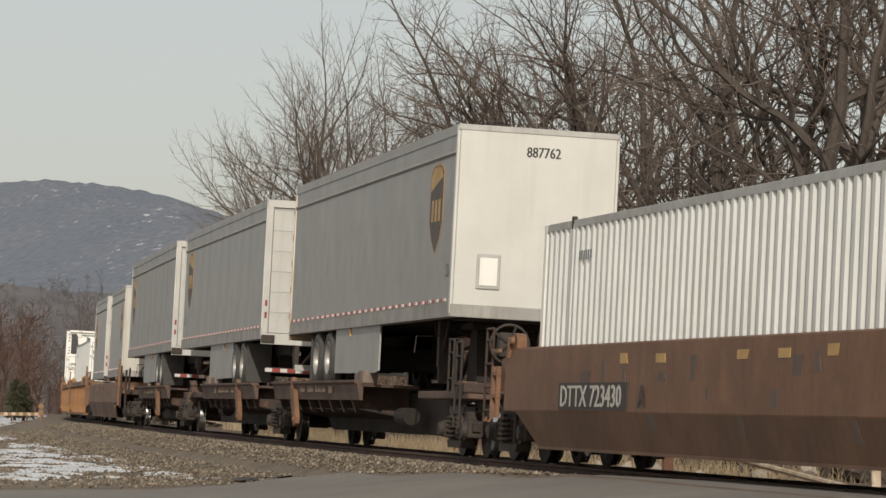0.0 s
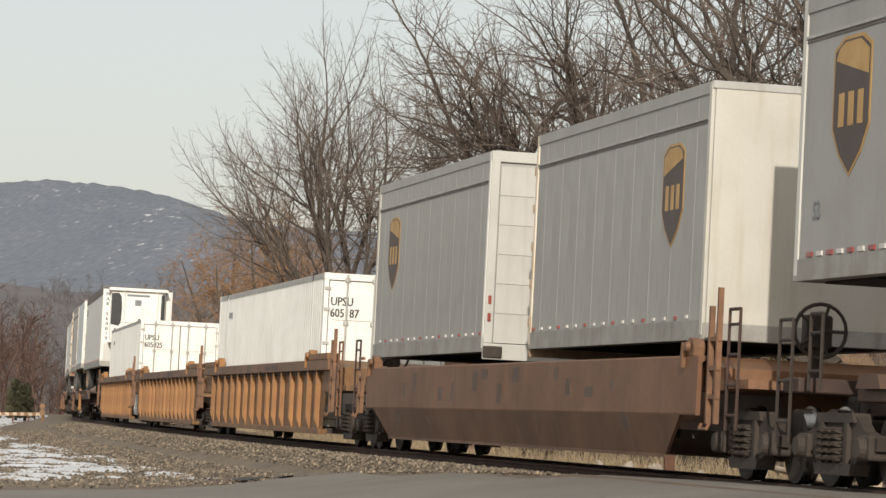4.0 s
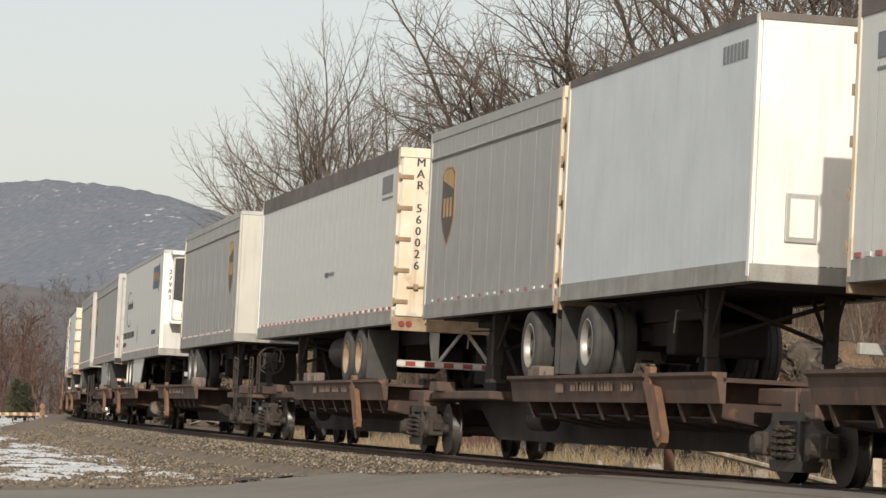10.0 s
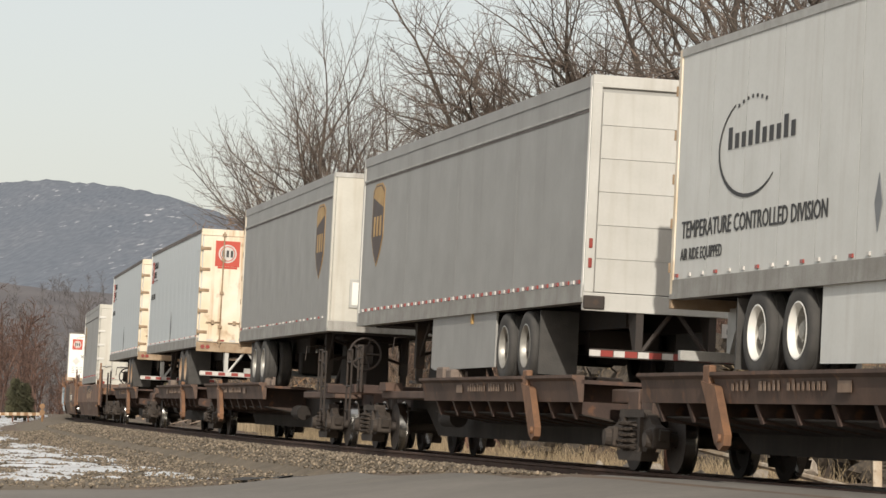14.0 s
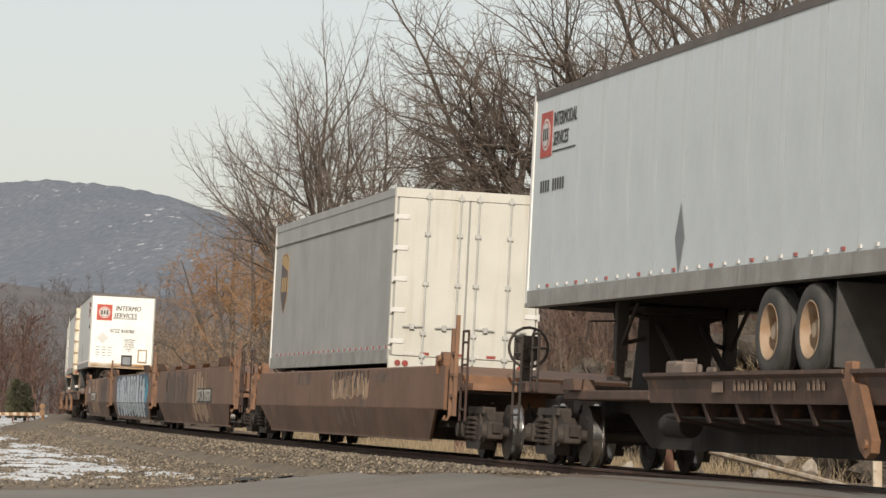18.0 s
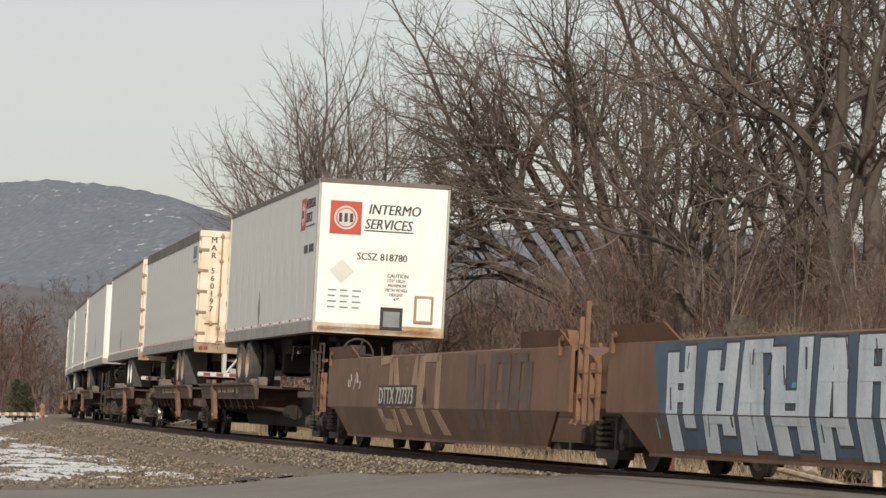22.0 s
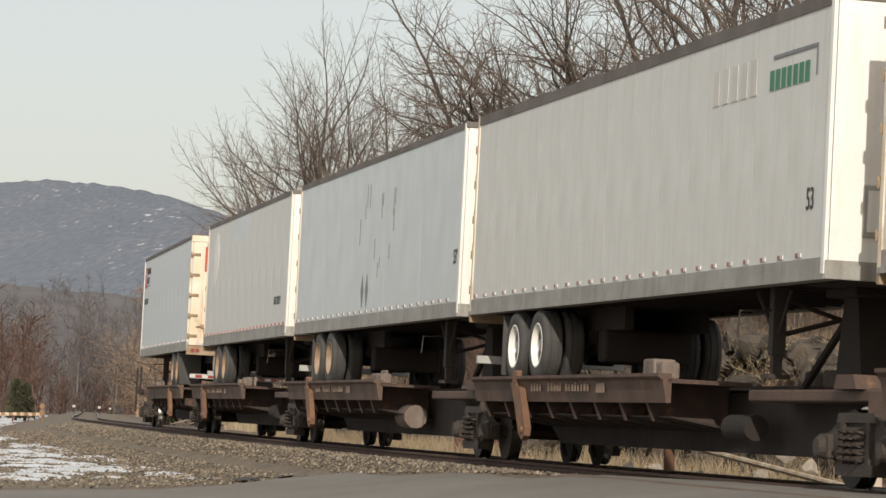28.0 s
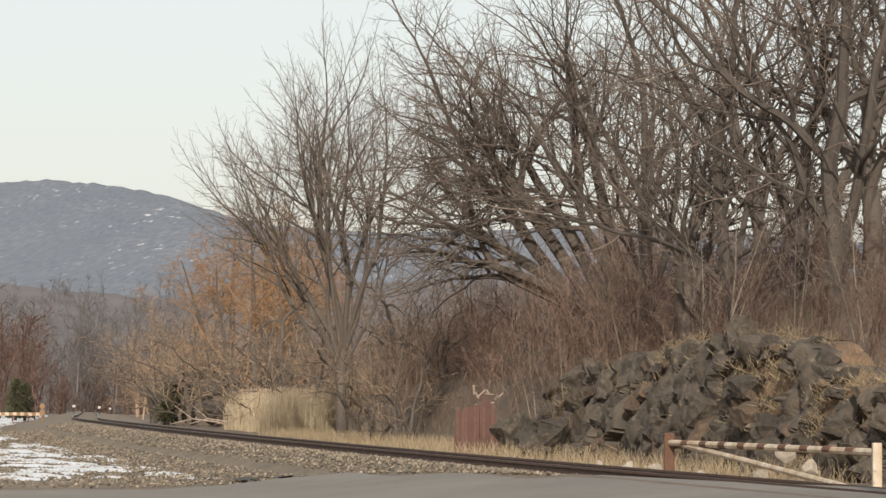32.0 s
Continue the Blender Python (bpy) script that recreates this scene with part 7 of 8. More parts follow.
            k.tube([(xl, y, zg + 0.45), (xl + 0.45, y, -0.02)], 0.025, 6)
            part("landing_leg", k, M_STEEL, tr)
        k = Shape()
        k.tube([(xl, -0.75, zg + 0.5), (xl, 0.75, -0.1)], 0.03, 6)
        k.tube([(xl, -0.75, -0.1), (xl, 0.75, zg + 0.5)], 0.03, 6)
        k.tube([(xl, ns * 0.75, -0.25), (xl, ns * 1.2, -0.28), (xl + 0.0, ns * 1.22, -0.55)], 0.014, 5)
        part("leg_brace", k, M_STEEL, tr)
        if tank:
            k = Shape()
            k.tube([(xa + 1.7, ns * 0.85, -0.42), (xa + 3.4, ns * 0.85, -0.42)], 0.3, 18)
            part("fuel_tank", k, M_FRAME if tank == "dark" else M_ALU, tr, smooth=True)
    # underside cross members
    k = Shape()
    for i in range(int(L / 0.6)):
        a = 0.4 + i * 0.6
        k.box(a - 0.03, a + 0.03, -1.2, 1.2, -0.02, 0.09)
    k.box(L - 1.6, L - 0.05, -0.95, 0.95, -0.035, 0.0)
    part("underfloor_framing", k, M_FRAME, tr, kind="stuff")
    if skirt:
        k = Shape()
        xa = wheels_at
        k.prism([(xa + 1.35, -0.02), (xa + 5.9, -0.02), (xa + (5.9 if skirt == 1 else 4.6), -0.82), (xa + (5.6 if skirt == 1 else 4.3), -0.86), (xa + 1.35, -0.84)], "y",
                ns * 1.21, ns * 1.24)
        part("side_skirt", k, M_GREY if side is M_GREY else M_WHITE, tr, "flat side skirt between the wheels")
        if skirt == 1:
            k = Shape()
            k.box(xa + 2.9, xa + 3.0, ns * 1.235, ns * 1.27, -0.18, -0.02)
            part("skirt_bracket", k, M_GOLD, tr)
    if shield:
        emblem(tr, ns, L - 1.5, 1.72, shield, 1.286)
    for face, txt, x, zz, size, mt, sq in marks:
        if face == "side":
            me = lettering(txt, size, mt, sq)
            m = pose(x, -1.291, zz, 90, 0, 0) if ns < 0 else pose(x, 1.291, zz, 90, 0, 180)
        elif face == "nose":
            me, m = lettering(txt, size, mt, sq), pose(L + 0.004, x, zz, 90, 0, 90)
        else:
            me, m = lettering(txt, size, mt, sq), pose(-0.05, -x, zz, 90, 0, -90)
        part("lettering", me, None, tr, "painted lettering", at=m, kind="stuff")
    ua = (qa + qb) / 2
    m = pose(ua - qr, 0, z) if nose_fwd else pose(ua - qf, 0, z, 0, 0, 180)
    RIDERS.append((tr, qa, qb, m @ pose(0, 0, 0, 0, drop, 0)))
    return tr, L, ns


def bars(tr, m, spec, material, name="wording"):
    """Plain bars of the size of words that are not spelt out. spec: (x, z, width, height)."""
    s = Shape()
    for x, z, w, h in spec:
        s.box(x, x + w, -0.003, 0.003, z, z + h)
    part(name, s, material, tr, at=m, kind="stuff")


def side_pose(ns, x, z):
    return pose(x, -1.292, z) if ns < 0 else pose(x, 1.292, z, 0, 0, 180)


def round_mark(tr, m, r, material, inner=None):
    s = Shape()
    s.box(-r * 1.15, r * 1.15, -0.003, 0.003, -r * 1.2, r * 1.2, 0)
    s.lathe([(-0.006, 0.0), (-0.006, r * 0.86), (0.0, r * 0.86)], 0, 0, 0, 24, 1)
    s.lathe([(-0.009, 0.0), (-0.009, r * 0.72), (0.0, r * 0.72)], 0, 0, 0, 24, 0)
    s.lathe([(-0.011, 0.0), (-0.011, r * 0.64), (0.0, r * 0.64)], 0, 0, 0, 24, 1)
    for i in range(3):
        a = (i - 1) * r * 0.4
        s.box(a - r * 0.12, a + r * 0.12, -0.014, 0.0, -r * 0.32, r * 0.32, 2)
    part("round_emblem", s, [material, M_WTAPE, M_BLACK], tr, "red square emblem with a white ring", at=m)


def diamond(tr, m, r, material, wide=0.45):
    s = Shape()
    s.prism([(-r * wide, 0), (0, -r), (r * wide, 0), (0, r)], "y", -0.004, 0.003)
    part("placard_diamond", s, material, tr, at=m)


# ---------------------------------------------------------------- containers
def container(qf, qr, unit, z, tall, code, label):
    qa, qb = unit
    L, W = qr - qf, 1.22
    c = thing("shipping_container", label, "container", "corrugated containers")
    for y in (-1, 1):
        n = int((L - 0.5) / 0.27)
        pw = (L - 0.5) / n
        pts = []
        for i in range(n):
            a = 0.25 + i * pw
            pts += [(a, W - 0.002), (a + pw * 0.36, W - 0.002), (a + pw * 0.5, W - 0.045), (a + pw * 0.86, W - 0.045)]
        pts.append((L - 0.25, W - 0.002))
        s = Shape()
        vs = [(x, y * yy, zz) for x, yy in pts for zz in (0.14, tall - 0.1)]
        s.add(vs, [(2 * i, 2 * i + 2, 2 * i + 3, 2 * i + 1) for i in range(len(pts) - 1)])
        part("corrugated_side", s, M_WHITE, c)
        s = Shape()
        s.box(0, L, y * (W - 0.09), y * W, tall - 0.11, tall, 0, 0.01)
        part("top_rail", s, M_ALU, c)
        s = Shape()
        s.box(0, L, y * (W - 0.09), y * W, 0, 0.15, 0, 0.01)
        part("bottom_rail", s, M_ALU, c)
        for x in (0, L):
            s = Shape()
            s.box(x - (0.14 if x else 0), x + (0 if x else 0.14), y * (W - 0.12), y * (W + 0.003), 0.0, tall, 0, 0.012)
            for zz in (0.0, tall - 0.12):
                s.box(x - (0.17 if x else 0), x + (0 if x else 0.17), y * (W - 0.15), y * (W + 0.006), zz, zz + 0.125, 0, 0.015)
            part("corner_post", s, M_BRIGHT, c)
        for x in (1.5, L - 1.5):
            s = Shape()
            s.box(x - 0.05, x + 0.05, y * (W - 0.05), y * (W + 0.004), 0.1, tall - 0.05)
            part("lifting_post", s, M_WHITE, c)
            s = Shape()
            s.box(x - 0.05, x + 0.05, y * (W - 0.05), y * (W + 0.01), tall - 0.12, tall + 0.05, 0, 0.01)
            part("lifting_casting", s, M_STEEL, c)
    s = Shape()
    s.box(0.01, L - 0.01, -W + 0.02, W - 0.02, tall - 0.05, tall - 0.01)
    s.box(0.01, 0.06, -W + 0.05, W - 0.05, 0.1, tall - 0.05)
    s.box(0.05, L - 0.05, -W + 0.08, W - 0.08, 0.05, 0.14)
    part("shell", s, M_WHITE, c)
    # door end leads
    s = Shape()
    s.box(L - 0.06, L + 0.01, -W, W, tall - 0.13, tall)
    part("door_header", s, M_BRIGHT, c)
    s = Shape()
    s.box(L - 0.06, L + 0.01, -W, W, 0.0, 0.14)
    part("door_sill", s, M_BRIGHT, c)
    for y in (-1, 1):
        d = Shape()
        d.box(L - 0.05, L + 0.0, y * 0.012, y * (W - 0.1), 0.15, tall - 0.14, 0, 0.01)
        dr = part("door", d, M_BRIGHT, c)
        for i in range(3):
            k = Shape()
            zz = 0.45 + i * 0.8
            k.box(L, L + 0.02, y * 0.06, y * (W - 0.16), zz, zz + 0.55, 0, 0.008)
            part("door_panel", k, M_BRIGHT, dr)
        for yy in (0.25, 0.78):
            k = Shape()
            k.tube([(L + 0.045, y * yy, 0.02), (L + 0.045, y * yy, tall - 0.02)], 0.02, 8)
            for zz in (0.1, 0.7, 1.2, 2.0, tall - 0.12):
                k.box(L, L + 0.06, y * yy - 0.05, y * yy + 0.05, zz - 0.04, zz + 0.04, 0, 0.01)
            k.tube([(L + 0.06, y * yy, 1.0), (L + 0.065, y * (yy + 0.32), 0.98)], 0.016, 6)
            part("lock_rod", k, M_ALU, dr)
        for zz in (0.3, 0.95, 1.6, 2.25, tall - 0.3):
            k = Shape()
            k.box(L - 0.02, L + 0.022, y * (W - 0.13), y * (W - 0.01), zz - 0.035, zz + 0.035, 0, 0.01)
            part("hinge", k, M_ALU, dr)
    k = Shape()
    k.box(L + 0.003, L + 0.008, -0.01, 0.01, 0.15, tall - 0.14)
    for y in (-1, 1):
        k.box(L - 0.03, L + 0.006, y * (W - 0.1), y * (W - 0.085), 0.14, tall - 0.13)
    k.box(L - 0.03, L + 0.012, -W + 0.09, W - 0.09, tall - 0.145, tall - 0.128)
    k.box(L - 0.03, L + 0.012, -W + 0.09, W - 0.09, 0.138, 0.152)
    part("door_gasket", k, M_BLACK, c, "black rubber gasket round the doors")
    k = Shape()
    for i in range(11):
        for j in range(2):
            k.box(L + 0.021, L + 0.026, 0.2 + i * 0.085, 0.2 + i * 0.085 + (0.06 if (i + j) % 4 else 0.0), 0.25 + j * 0.1, 0.31 + j * 0.1)
    part("data_wording", k, M_BLACK, c, "small black data bars")
    if code:
        part("lettering", lettering(code, 0.235, M_BLACK, 0.8), None, c, "black painted owner code", kind="stuff", at=pose(L + 0.028, -W + 0.12, tall - 0.62, 90, 0, 90))
    k = Shape()
    for i in range(6):
        k.box(i * 0.11, i * 0.11 + 0.06, -0.003, 0.003, 0, 0.12)
    part("side_code", k, M_GREYTXT, c, at=pose(1.9, -W - 0.004, tall - 0.55))
    RIDERS.append((c, qa, qb, pose((qa + qb) / 2 - qr, 0, z)))
    return c


# ---------------------------------------------------------------- the train, from its leading visible car to its last
UPS = dict(side=M_GREY, nose=M_NOSE, top=(M_GREY, 0.16), belt=True, panels=4, shield=1.45, tape="band", rim=RIM, group="grey parcel trailers")
UPS_OLD = dict(extras="bare", side=M_GREY_RIB, nose=M_OLDDOOR, top=(M_GREY_RIB, 0.14), belt=True, panels=9, shield=1.25, tape="dots", look_="ribbed", rim=RIM, group="grey parcel trailers")


def down(word):
    return "\n".join(word)


u = (-281.4, -260.3)
well_car(*u, "brown", rear_end=True, marks="DTTX 723430 A", marks_x=4.0, seed=3)
container(-278.6, -262.3, u, 0.35, 2.95, "", "white corrugated steel container lowered into a brown well car")

u = (-256.7, -238.3)
spine_car(*u, -1, front_end=True, seed=1)
trailer(-256.75, -240.5, u, True, z=2.19, skirt=1, label="grey parcel trailer with white nose and side skirt", marks=(
    ("nose", "887762", -0.2, 2.52, 0.23, M_BLACK, 0.8), ("side", "53", 15.75, 0.6, 0.3, M_GREYTXT, 0.8)), wheels_at=4.1, **UPS)
u = (-238.3, -219.5)
spine_car(*u, 1, seed=2)
trailer(-236.35, -219.9, u, False, roll_door=True, skirt=1, label="grey parcel trailer with white roll-up door facing forward", wheels_at=4.0,
        marks=(("side", "53", 15.9, 0.6, 0.28, M_GREYTXT, 0.8),), **UPS)
u = (-219.5, -201.8)
spine_car(*u, 1, rear_end=True, seed=3)
trailer(-217.1, -200.9, u, False, roll_door=True, skirt=1, label="grey parcel trailer with white roll-up door and red tail lights", wheels_at=4.0,
        marks=(("side", "53", 15.7, 0.6, 0.28, M_GREYTXT, 0.8),), **UPS)

u = (-198.9, -177.0)
well_car(*u, "brown", True, True, floor=0.55, seed=2)
trailer(-197.7, -189.2, u, True, z=1.62, no_gear=True, label="short grey parcel trailer standing in a brown well car", **UPS_OLD)
trailer(-186.3, -177.6, u, False, z=1.62, no_gear=True, roll_door=True, label="short grey parcel trailer with white roll-up door in a well car", **UPS_OLD)

u = (-174.6, -153.6)
well_car(*u, "orange", True, False, seed=1)
container(-171.6, -155.2, u, 0.35, 2.95, "UPSU\n605187", "white corrugated container with cargo doors in an orange well car")
u = (-153.6, -132.7)
well_car(*u, "orange", seed=2)
u = (-132.7, -111.9)
well_car(*u, "orange", False, True, seed=3)
container(-131.95, -115.5, u, 0.35, 2.95, "UPSU\n605025", "white corrugated container with cargo doors and black code")

u = (-110.0, -91.8)
spine_car(*u, -1, front_end=True, orange=M_RIB, seed=4)
tr, L, ns = trailer(-109.6, -93.9, u, True, z=2.12, panels=30, top=(M_TOP, 0.3), unit_reefer=True, tape="band", rim=RIMR, wheels_at=4.1,
                    label="white refrigerated trailer with grimy top rail and cooling unit", marks=(("nose", down("MAR 560019"), -1.12, 2.62, 0.195, M_BLACK, 1.0),))
bars(tr, side_pose(ns, 0.6, 2.2), [(0, 0, 0.95, 0.26), (0, -0.12, 0.95, 0.03)], M_GREYTXT)
s = Shape()
s.tube([(L - 3.7, -0.85, -0.40), (L - 2.9, -0.85, -0.40)], 0.25, 20)
part("fuel_tank", s, M_FRAME, tr, "round dark fuel tank", True)
s = Shape()
for a, b in ((5.6, 0.5), (12.2, 0.62)):
    s.box(a, a + 0.1, -1.292, -1.29, b, b + 0.28)
part("warning_label", s, M_GOLD, tr)

u = (-91.8, -72.5)
spine_car(*u, 1, seed=5)
tr, L, ns = trailer(-90.8, -82.3, u, True, z=2.24, panels=2, side=M_WHITE2, top=(M_TOP, 0.1), axles=1, wheels_at=1.5, tape="", label="short cool-white trailer with plain nose",
                    marks=(("nose", "FSTZ 12356", -0.5, 0.0, 0.26, M_BLACK, 0.8),))
bars(tr, side_pose(ns, L - 1.35, 2.5), [(i * 0.14, 0, 0.09, 0.2) for i in range(7)], M_GREYTXT)
tr, L, ns = trailer(-82.05, -73.4, u, False, z=2.2, axles=1, wheels_at=1.4, label="short ribbed grey parcel trailer", **UPS_OLD)
u = (-72.5, -55.0)
spine_car(*u, 1, rear_end=True, seed=6)
tr, L, ns = trailer(-70.75, -54.5, u, False, panels=26, top=(M_TOP, 0.3), tape="band", rim=RIMR, wheels_at=3.9, tank="dark",
                    label="white ribbed trailer with rust-stained doors facing forward", marks=(("tail", down("MAR 560026"), -0.93, 2.66, 0.205, M_BLACK, 1.0),))
bars(tr, side_pose(ns, 1.55, 2.25), [(0, 0, 1.0, 0.3), (0, -0.1, 1.05, 0.03)], M_GREYTXT)
bars(tr, side_pose(ns, 7.4, 1.02), [(0, 0, 1.1, 0.06), (0.1, -0.03, 0.3, 0.1)], M_GREYTXT, "dent_patch")

u = (-50.5, -32.3)
spine_car(*u, -1, front_end=True, seed=7)
trailer(-50.6, -38.0, u, True, z=2.2, wheels_at=3.4, label="weathered ribbed grey parcel trailer with cream nose", marks=(("nose", "UPSZ", 0.35, 2.55, 0.22, M_BLACK, 0.8),), **UPS_OLD)
u = (-32.3, -13.5)
spine_car(*u, -1, seed=8, tank=True)
tr, L, ns = trailer(-31.8, -15.5, u, True, z=2.12, side=M_WHITE, panels=13, top=(M_ALU, 0.1), unit_reefer=True, skirt=2, tape="dots", rim=RIMW, wheels_at=3.9,
                    label="white refrigerated trailer with blue arrow decal and cooling unit", marks=(
                        ("nose", down("27983"), -1.08, 2.28, 0.19, M_BLACK, 1.0), ("side", "53'", 15.75, 0.28, 0.3, M_BLACK, 0.8),
                        ("side", "TEMPERATURE CONTROLLED DIVISION", 0.35, 0.68, 0.29, M_BLACK, 0.98), ("side", "AIR RIDE EQUIPPED", 0.35, 0.42, 0.2, M_BLACK, 0.9)))
s = Shape()                                              # thin swoosh round the plain bars that stand for the name
for k in range(20):
    a, b = radians(120 + k * 10), radians(131 + k * 10)
    r0 = 0.015 + 0.035 * math.sin(math.pi * (k + 0.5) / 20)
    s.prism([(2.75 + 1.1 * math.cos(a), 1.62 + 0.58 * math.sin(a)), (2.75 + 1.1 * math.cos(b), 1.62 + 0.58 * math.sin(b)),
             (2.75 + (1.1 - r0) * math.cos(b), 1.62 + (0.58 - r0) * math.sin(b)), (2.75 + (1.1 - r0) * math.cos(a), 1.62 + (0.58 - r0) * math.sin(a))], "y", -1.293, -1.29)
part("swoosh_emblem", s, M_BLACK, tr, "thin dark swoosh")
bars(tr, side_pose(ns, 2.0, 1.62), [(i * 0.24, 0, 0.13, 0.17 if i % 4 else 0.25) for i in range(10)], M_BLACK)
bars(tr, side_pose(ns, 2.3, 2.08), [(i * 0.16, 0.07 * math.sin(i * 0.5), 0.05, 0.04) for i in range(7)], M_BLACK, "dotted_arc")
s = Shape()
s.prism([(12.6, 1.95), (14.7, 1.95), (14.75, 1.8), (15.15, 2.3), (14.75, 2.75), (14.7, 2.6), (12.6, 2.6)], "y", -1.292, -1.29, 0)
for i in range(9):
    s.box(12.7 + i * 0.23, 12.86 + i * 0.23, -1.294, -1.29, 2.15, 2.42, 1)
part("arrow_decal", s, [M_BLUE, M_RIB], tr, "blue arrow decal with orange bars")
diamond(tr, pose(6.9, -1.291, 0.75), 0.3, M_GREYTXT, 0.35)
bars(tr, side_pose(ns, 12.9, 0.62), [(i * 0.17, 0, 0.12, 0.12) for i in range(9)], M_BLACK)
u = (-13.5, 4.2)
spine_car(*u, 1, rear_end=True, seed=9)
trailer(-11.5, 4.75, u, False, z=2.2, roll_door=True, skirt=1, wheels_at=3.9, label="grey parcel trailer with white roll-up door and skirt", **UPS)
u = (9.0, 27.0)
spine_car(*u, -1, front_end=True, seed=10)
trailer(7.95, 21.0, u, True, z=2.18, wheels_at=3.4, label="plain grey parcel trailer with pale nose", **dict(UPS, panels=6, tape="dots", nose=M_OLDDOOR))

TIP = dict(side=M_WHITE2, panels=12, top=(M_TOP, 0.1), tape="dots", rim=RIMR, group="white rental trailers")


def rental(tr, L, ns, tail=True):
    """Round red emblem and wording on the side near the nose, a diamond, and on the doors."""
    round_mark(tr, side_pose(ns, L - 0.75 if ns > 0 else L - 2.0, 2.35), 0.26, M_REDSIGN)
    for k, word in enumerate(("INTERMODAL", "SERVICES")):
        x = L - 1.12 if ns > 0 else L - 1.65
        m = pose(x, 1.291, 2.44 - 0.27 * k, 90, 0, 180) if ns > 0 else pose(x, -1.291, 2.44 - 0.27 * k, 90, 0, 0)
        part("lettering", lettering(word, 0.27, M_BLACK, 0.72), None, tr, "painted lettering", at=m, kind="stuff")
    bars(tr, side_pose(ns, L - 1.12 if ns > 0 else L - 1.65, 2.08), [(0, 0, 1.2, 0.02)], M_BLACK)
    bars(tr, side_pose(ns, L - 0.55 if ns > 0 else L - 1.7, 1.55), [(i * 0.13, 0, 0.07, 0.16) for i in range(10) if i != 4], M_BLACK)
    if tail:
        round_mark(tr, pose(-0.052, 0.62 * ns, 2.36, 0, 0, -90), 0.27, M_REDSIGN)
        bars(tr, pose(-0.052, 0.86 * ns, 1.98, 0, 0, -90), [(0, 0, 0.5, 0.05)], M_REDSIGN)


u = (27.0, 45.5)
spine_car(*u, 1, seed=11)
tr, L, ns = trailer(29.95, 44.8, u, False, z=2.2, wheels_at=3.4, label="white rental trailer with rust-stained doors facing forward", marks=(
    ("tail", "FSTZ", 0.1, 0.66, 0.2, M_BLACK, 0.85), ("tail", "812343", 0.55, 0.66, 0.24, M_BLACK, 0.85), ("tail", "TRAILER", 0.48, 2.45, 0.11, M_BLACK, 1.0),
    ("tail", "RENTAL", 0.56, 2.27, 0.11, M_BLACK, 1.0), ("tail", "LEASING", 0.56, 2.13, 0.11, M_BLACK, 1.0), ("tail", "SALES", 0.56, 1.99, 0.11, M_BLACK, 1.0),
    ("tail", "FINANCING", 0.56, 1.85, 0.11, M_BLACK, 1.0)), **TIP)
rental(tr, L, ns)
bars(tr, pose(-0.052, -0.4, 1.66, 0, 0, -90), [(i * 0.08, 0, 0.05, 0.1) for i in range(12)], M_BLACK)
diamond(tr, side_pose(ns, 7.5, 0.62), 0.42, M_GREYTXT)
diamond(tr, pose(-0.052, -0.85, 1.0, 0, 0, -90), 0.28, M_CREAM, 1.0)
u = (45.5, 62.9)
spine_car(*u, 1, rear_end=True, seed=12)
tr, L, ns = trailer(48.85, 63.7, u, False, z=2.2, wheels_at=3.4, label="white rental trailer with heavily rust-stained doors", **TIP)
rental(tr, L, ns)
diamond(tr, side_pose(ns, 7.5, 0.62), 0.42, M_GREYTXT)

u = (67.4, 89.4)
well_car(*u, "brown", True, True, floor=0.55, seed=7)
trailer(73.9, 87.7, u, False, z=1.52, no_gear=True, door=M_OLDDOOR, side=M_GREY_RIB, nose=M_BRIGHT, top=(M_GREY_RIB, 0.14), belt=True, panels=1, shield=1.25,
        tape="pairs", label="grey parcel trailer box with white hinged doors in a well car", group="grey parcel trailers")
u = (91.6, 112.0)
well_car(*u, "brown", True, False, marks="DTTX 727373", marks_x=12.0, seed=1)
u = (112.0, 131.6)
well_car(*u, "brown", spray=True, seed=4)
u = (131.6, 151.8)
well_car(*u, "brown", False, True, marks="DTTX 727373 A", marks_x=6.0, seed=13)

u = (153.9, 172.3)
spine_car(*u, -1, front_end=True, seed=14)
tr, L, ns = trailer(153.85, 167.75, u, True, z=2.2, wheels_at=3.5, label="white rental trailer with lettered nose and rust at its foot", marks=(
    ("nose", "INTERMO", -0.32, 2.32, 0.28, M_BLACK, 0.85), ("nose", "SERVICES", -0.38, 2.03, 0.28, M_BLACK, 0.82), ("nose", "SCSZ 818780", -0.5, 1.42, 0.2, M_BLACK, 0.9),
    ("nose", "CAUTION", 0.12, 1.10, 0.11, M_BLACK, 0.85), ("nose", "13'6\" HIGH", 0.12, 1.01, 0.09, M_BLACK, 0.85), ("nose", "MAXIMUM", 0.14, 0.92, 0.085, M_BLACK, 0.9),
    ("nose", "FIFTH WHEEL", 0.1, 0.83, 0.085, M_BLACK, 0.85), ("nose", "HEIGHT", 0.18, 0.74, 0.085, M_BLACK, 0.9), ("nose", "47\"", 0.26, 0.65, 0.085, M_BLACK, 1.0)),
    nose=M_BRIGHT, extras="plain", **dict(TIP, side=M_WHITE, tape="dots"))
rental(tr, L, ns, False)
round_mark(tr, pose(L + 0.004, -0.75, 2.22, 0, 0, 90), 0.27, M_REDSIGN)
bars(tr, pose(L + 0.004, -0.38, 1.98, 0, 0, 90), [(0, 0, 0.98, 0.025)], M_BLACK)
diamond(tr, pose(L + 0.004, -0.78, 1.18, 0, 0, 90), 0.24, M_CREAM, 1.0)
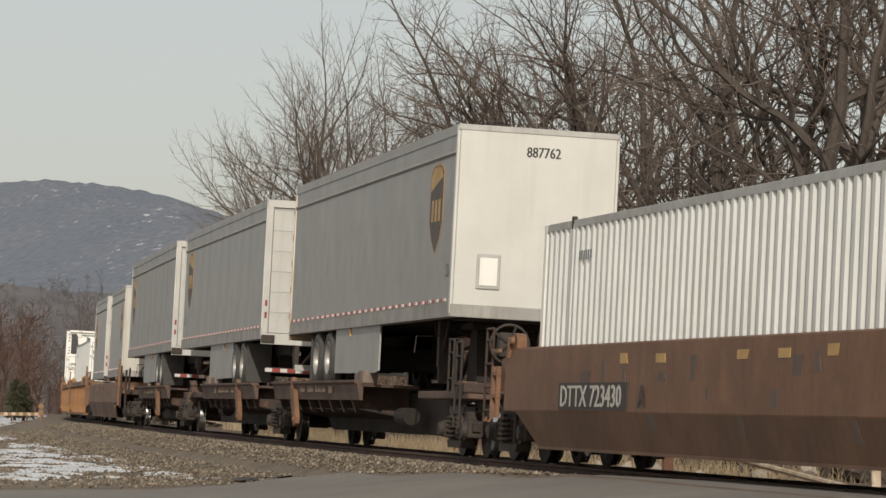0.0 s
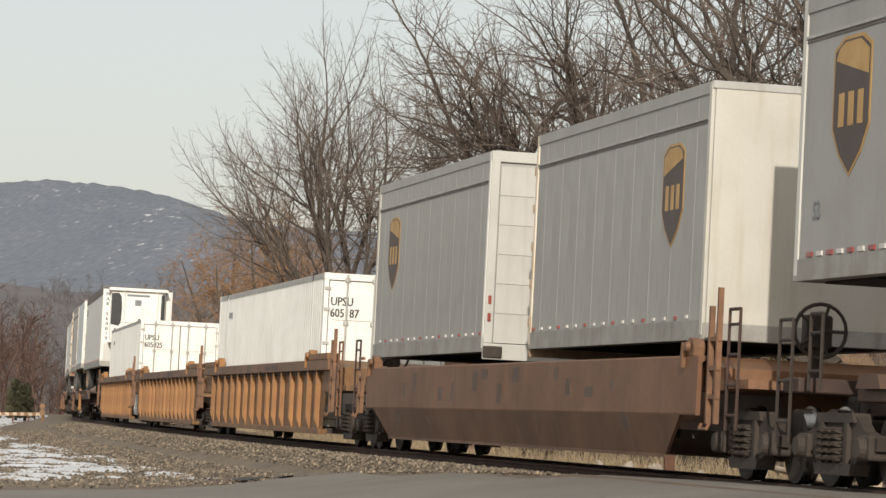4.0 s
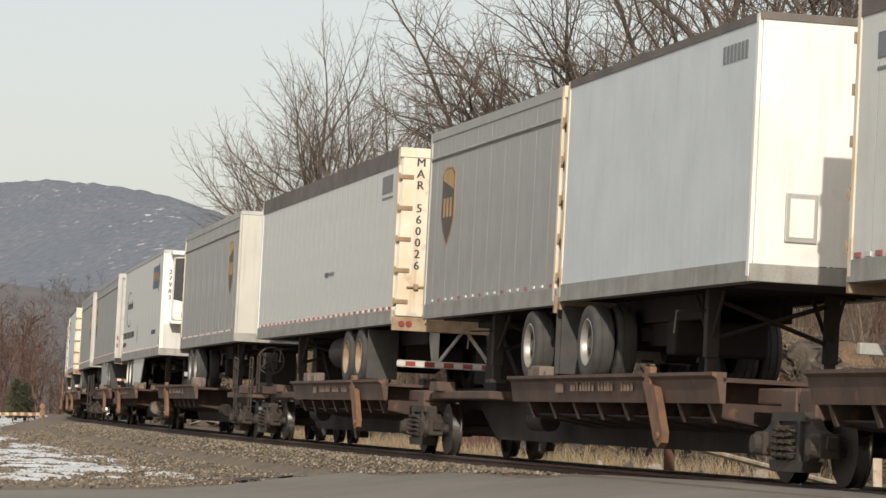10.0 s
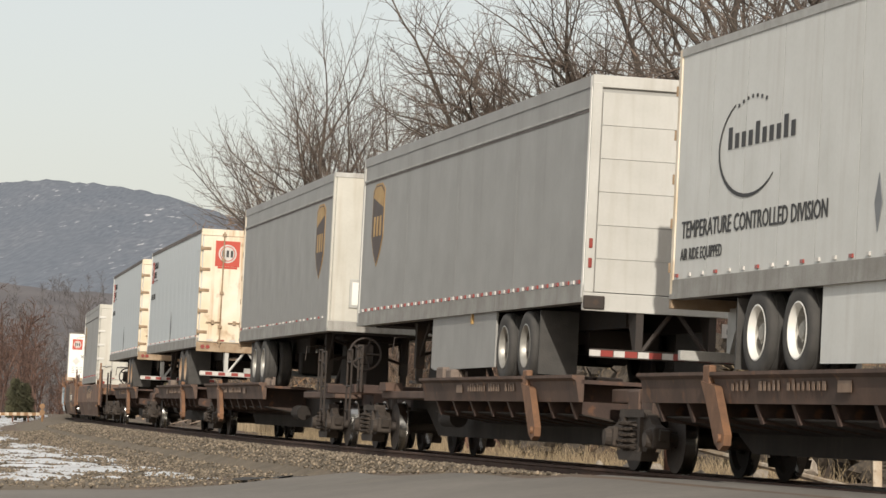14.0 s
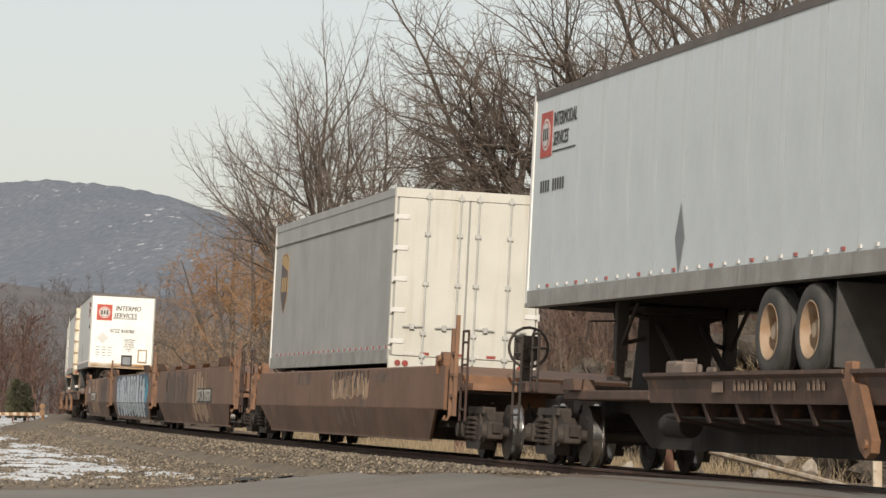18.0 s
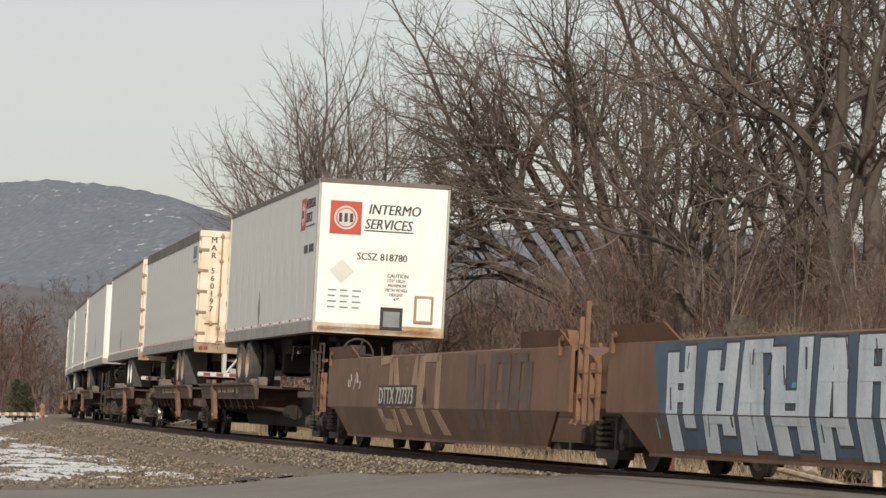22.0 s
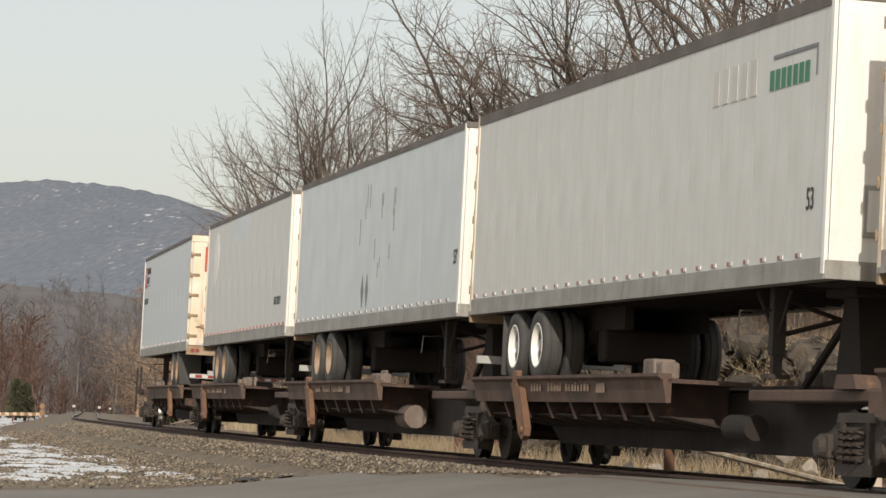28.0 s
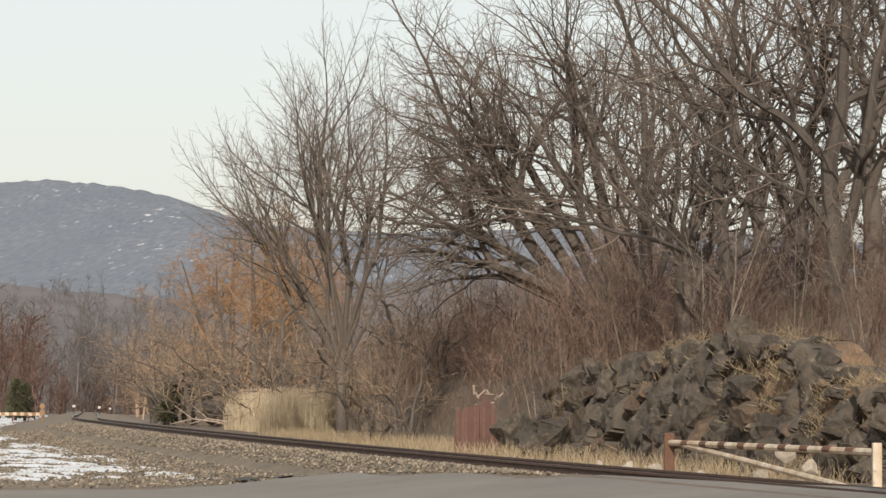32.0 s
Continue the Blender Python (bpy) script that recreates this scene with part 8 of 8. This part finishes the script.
bars(tr, pose(L + 0.004, -1.05, 0.4, 0, 0, 90), [(0.02 + 0.24 * (i % 3), 0.06 + 0.11 * (i // 3), 0.14 + 0.03 * (i % 2), 0.03) for i in range(12)], M_GREYTXT)
s = Shape()
s.box(L, L + 0.03, 0.02, 0.46, 0.08, 0.52, 0, 0.01)
s.box(L + 0.03, L + 0.04, 0.08, 0.4, 0.14, 0.44, 1)
part("connector_panel", s, [M_STEEL, M_GREYTXT], tr, "dark framed connector panel")
s = Shape()
s.box(L, L + 0.012, -1.2, 1.2, 0.0, 0.1)
part("rust_strip", s, M_RUSTY, tr, "rust-streaked strip along the nose sill")
diamond(tr, side_pose(ns, 5.8, 0.62), 0.4, M_GREYTXT)

u = (172.3, 191.2)
spine_car(*u, 1, seed=15)
tr, L, ns = trailer(174.4, 190.6, u, False, panels=18, top=(M_TOP, 0.26), tape="band", rim=RIMR, wheels_at=3.8, tank="dark", label="white trailer with rusty doors and tall black number",
                    marks=(("tail", down("MAR 560197"), -0.93, 2.66, 0.205, M_BLACK, 1.0),))
bars(tr, side_pose(ns, 1.55, 2.3), [(0, 0, 0.95, 0.3), (0, -0.1, 1.0, 0.03)], M_GREYTXT)
bars(tr, pose(-0.052, -0.45, 2.2, 0, 0, -90), [(0, 0, 0.75, 0.26)], M_BLACK)
u = (191.2, 208.2)
spine_car(*u, 1, rear_end=True, seed=16)
tr, L, ns = trailer(192.4, 208.9, u, False, panels=14, side=M_CREAM, top=(M_TOP, 0.1), tape="dots", rim=RIMW, wheels_at=4.0, label="off-white trailer with stained hinged doors")
diamond(tr, side_pose(ns, 9.5, 0.62), 0.4, M_GREYTXT)
u = (213.1, 230.1)
spine_car(*u, -1, front_end=True, seed=17)
tr, L, ns = trailer(212.7, 229.2, u, True, panels=14, side=M_WHITE, top=(M_TOP, 0.08), tape="pairs", rim=RIMR, wheels_at=3.9, round_nose=0.1, label="plain white trailer with bright white nose",
                    marks=(("side", "Air Ride Equipped", 0.35, 0.45, 0.26, M_GREEN, 0.75),))
diamond(tr, side_pose(ns, 8.9, 0.8), 0.4, M_GREYTXT)
diamond(tr, pose(L + 0.004, 0.1, 0.95, 0, 0, 90), 0.25, M_GREYTXT, 0.9)
u = (230.1, 247.3)
spine_car(*u, -1, seed=18)
tr, L, ns = trailer(230.7, 247.0, u, True, panels=13, side=M_WHITE, top=(M_TOP, 0.14), tape="pairs", rim=RIMW, wheels_at=3.5, round_nose=0.1, label="white trailer with faded lettering and green bars",
                    marks=(("side", "53", 15.6, 0.72, 0.34, M_BLACK, 0.75),))
bars(tr, side_pose(ns, L - 2.1, 2.1), [(i * 0.2, 0, 0.14, 0.22) for i in range(7)], M_GREEN)
bars(tr, side_pose(ns, L - 2.0, 2.44), [(0, 0, 1.5, 0.04), (1.46, -0.3, 0.04, 0.3)], M_GREYTXT)
bars(tr, side_pose(ns, L - 4.2, 2.1), [(i * 0.35, 0, 0.22, 0.4) for i in range(5)], M_CREAM, "ghost_lettering")
u = (247.3, 265.0)
spine_car(*u, -1, seed=19, tank=True)
tr, L, ns = trailer(247.85, 264.0, u, True, panels=5, side=M_WHITE2, top=(M_TOP, 0.1), tape="pairs", rim=RIMR, wheels_at=3.6, round_nose=0.1, label="cool-white trailer with dark scrape marks",
                    marks=(("side", "53'", 15.6, 0.8, 0.32, M_BLACK, 0.75),))
for i, a in enumerate((7.6, 8.05)):
    diamond(tr, side_pose(ns, a, 0.62), 0.3, M_GREYTXT)
rnd = random.Random(5)
bars(tr, side_pose(ns, 7.0, 0.8), [(rnd.uniform(0, 3.5), rnd.uniform(0, 1.4), 0.025, rnd.uniform(0.2, 0.5)) for i in range(13)], M_GREYTXT, "scrape")
u = (265.0, 282.2)
spine_car(*u, -1, seed=20)
tr, L, ns = trailer(265.15, 280.0, u, True, panels=12, side=M_WHITE, top=(M_TOP, 0.1), tape="band", rim=RIMR, wheels_at=3.7, round_nose=0.06, label="dull grey-white trailer with a faded oval",
                    marks=(("side", "USAZ 882217", 12.75, 0.66, 0.24, M_BLACK, 0.75),))
s = Shape()
s.lathe([(-0.004, 0.0), (-0.004, 0.55), (0.003, 0.55)], 0, 0, 0, 28)
part("faded_oval", s, M_BRIGHT, tr, "pale oval where a decal was", at=pose(1.9, -1.29, 2.05) @ Matrix.Diagonal((0.8, 1, 1.15, 1)))
s = Shape()
s.box(5.1, 8.1, -1.2865, -1.284, 2.32, 2.84)
part("repair_patch", s, M_WHITE2, tr, "pale riveted repair patch below the top rail")
u = (282.2, 298.7)
spine_car(*u, 1, rear_end=True, pale=False, seed=21)
tr, L, ns = trailer(284.1, 299.15, u, False, z=2.14, wheels_at=3.3, label="white rental trailer on the last platform, stained doors forward", **TIP)
rental(tr, L, ns)


motions()
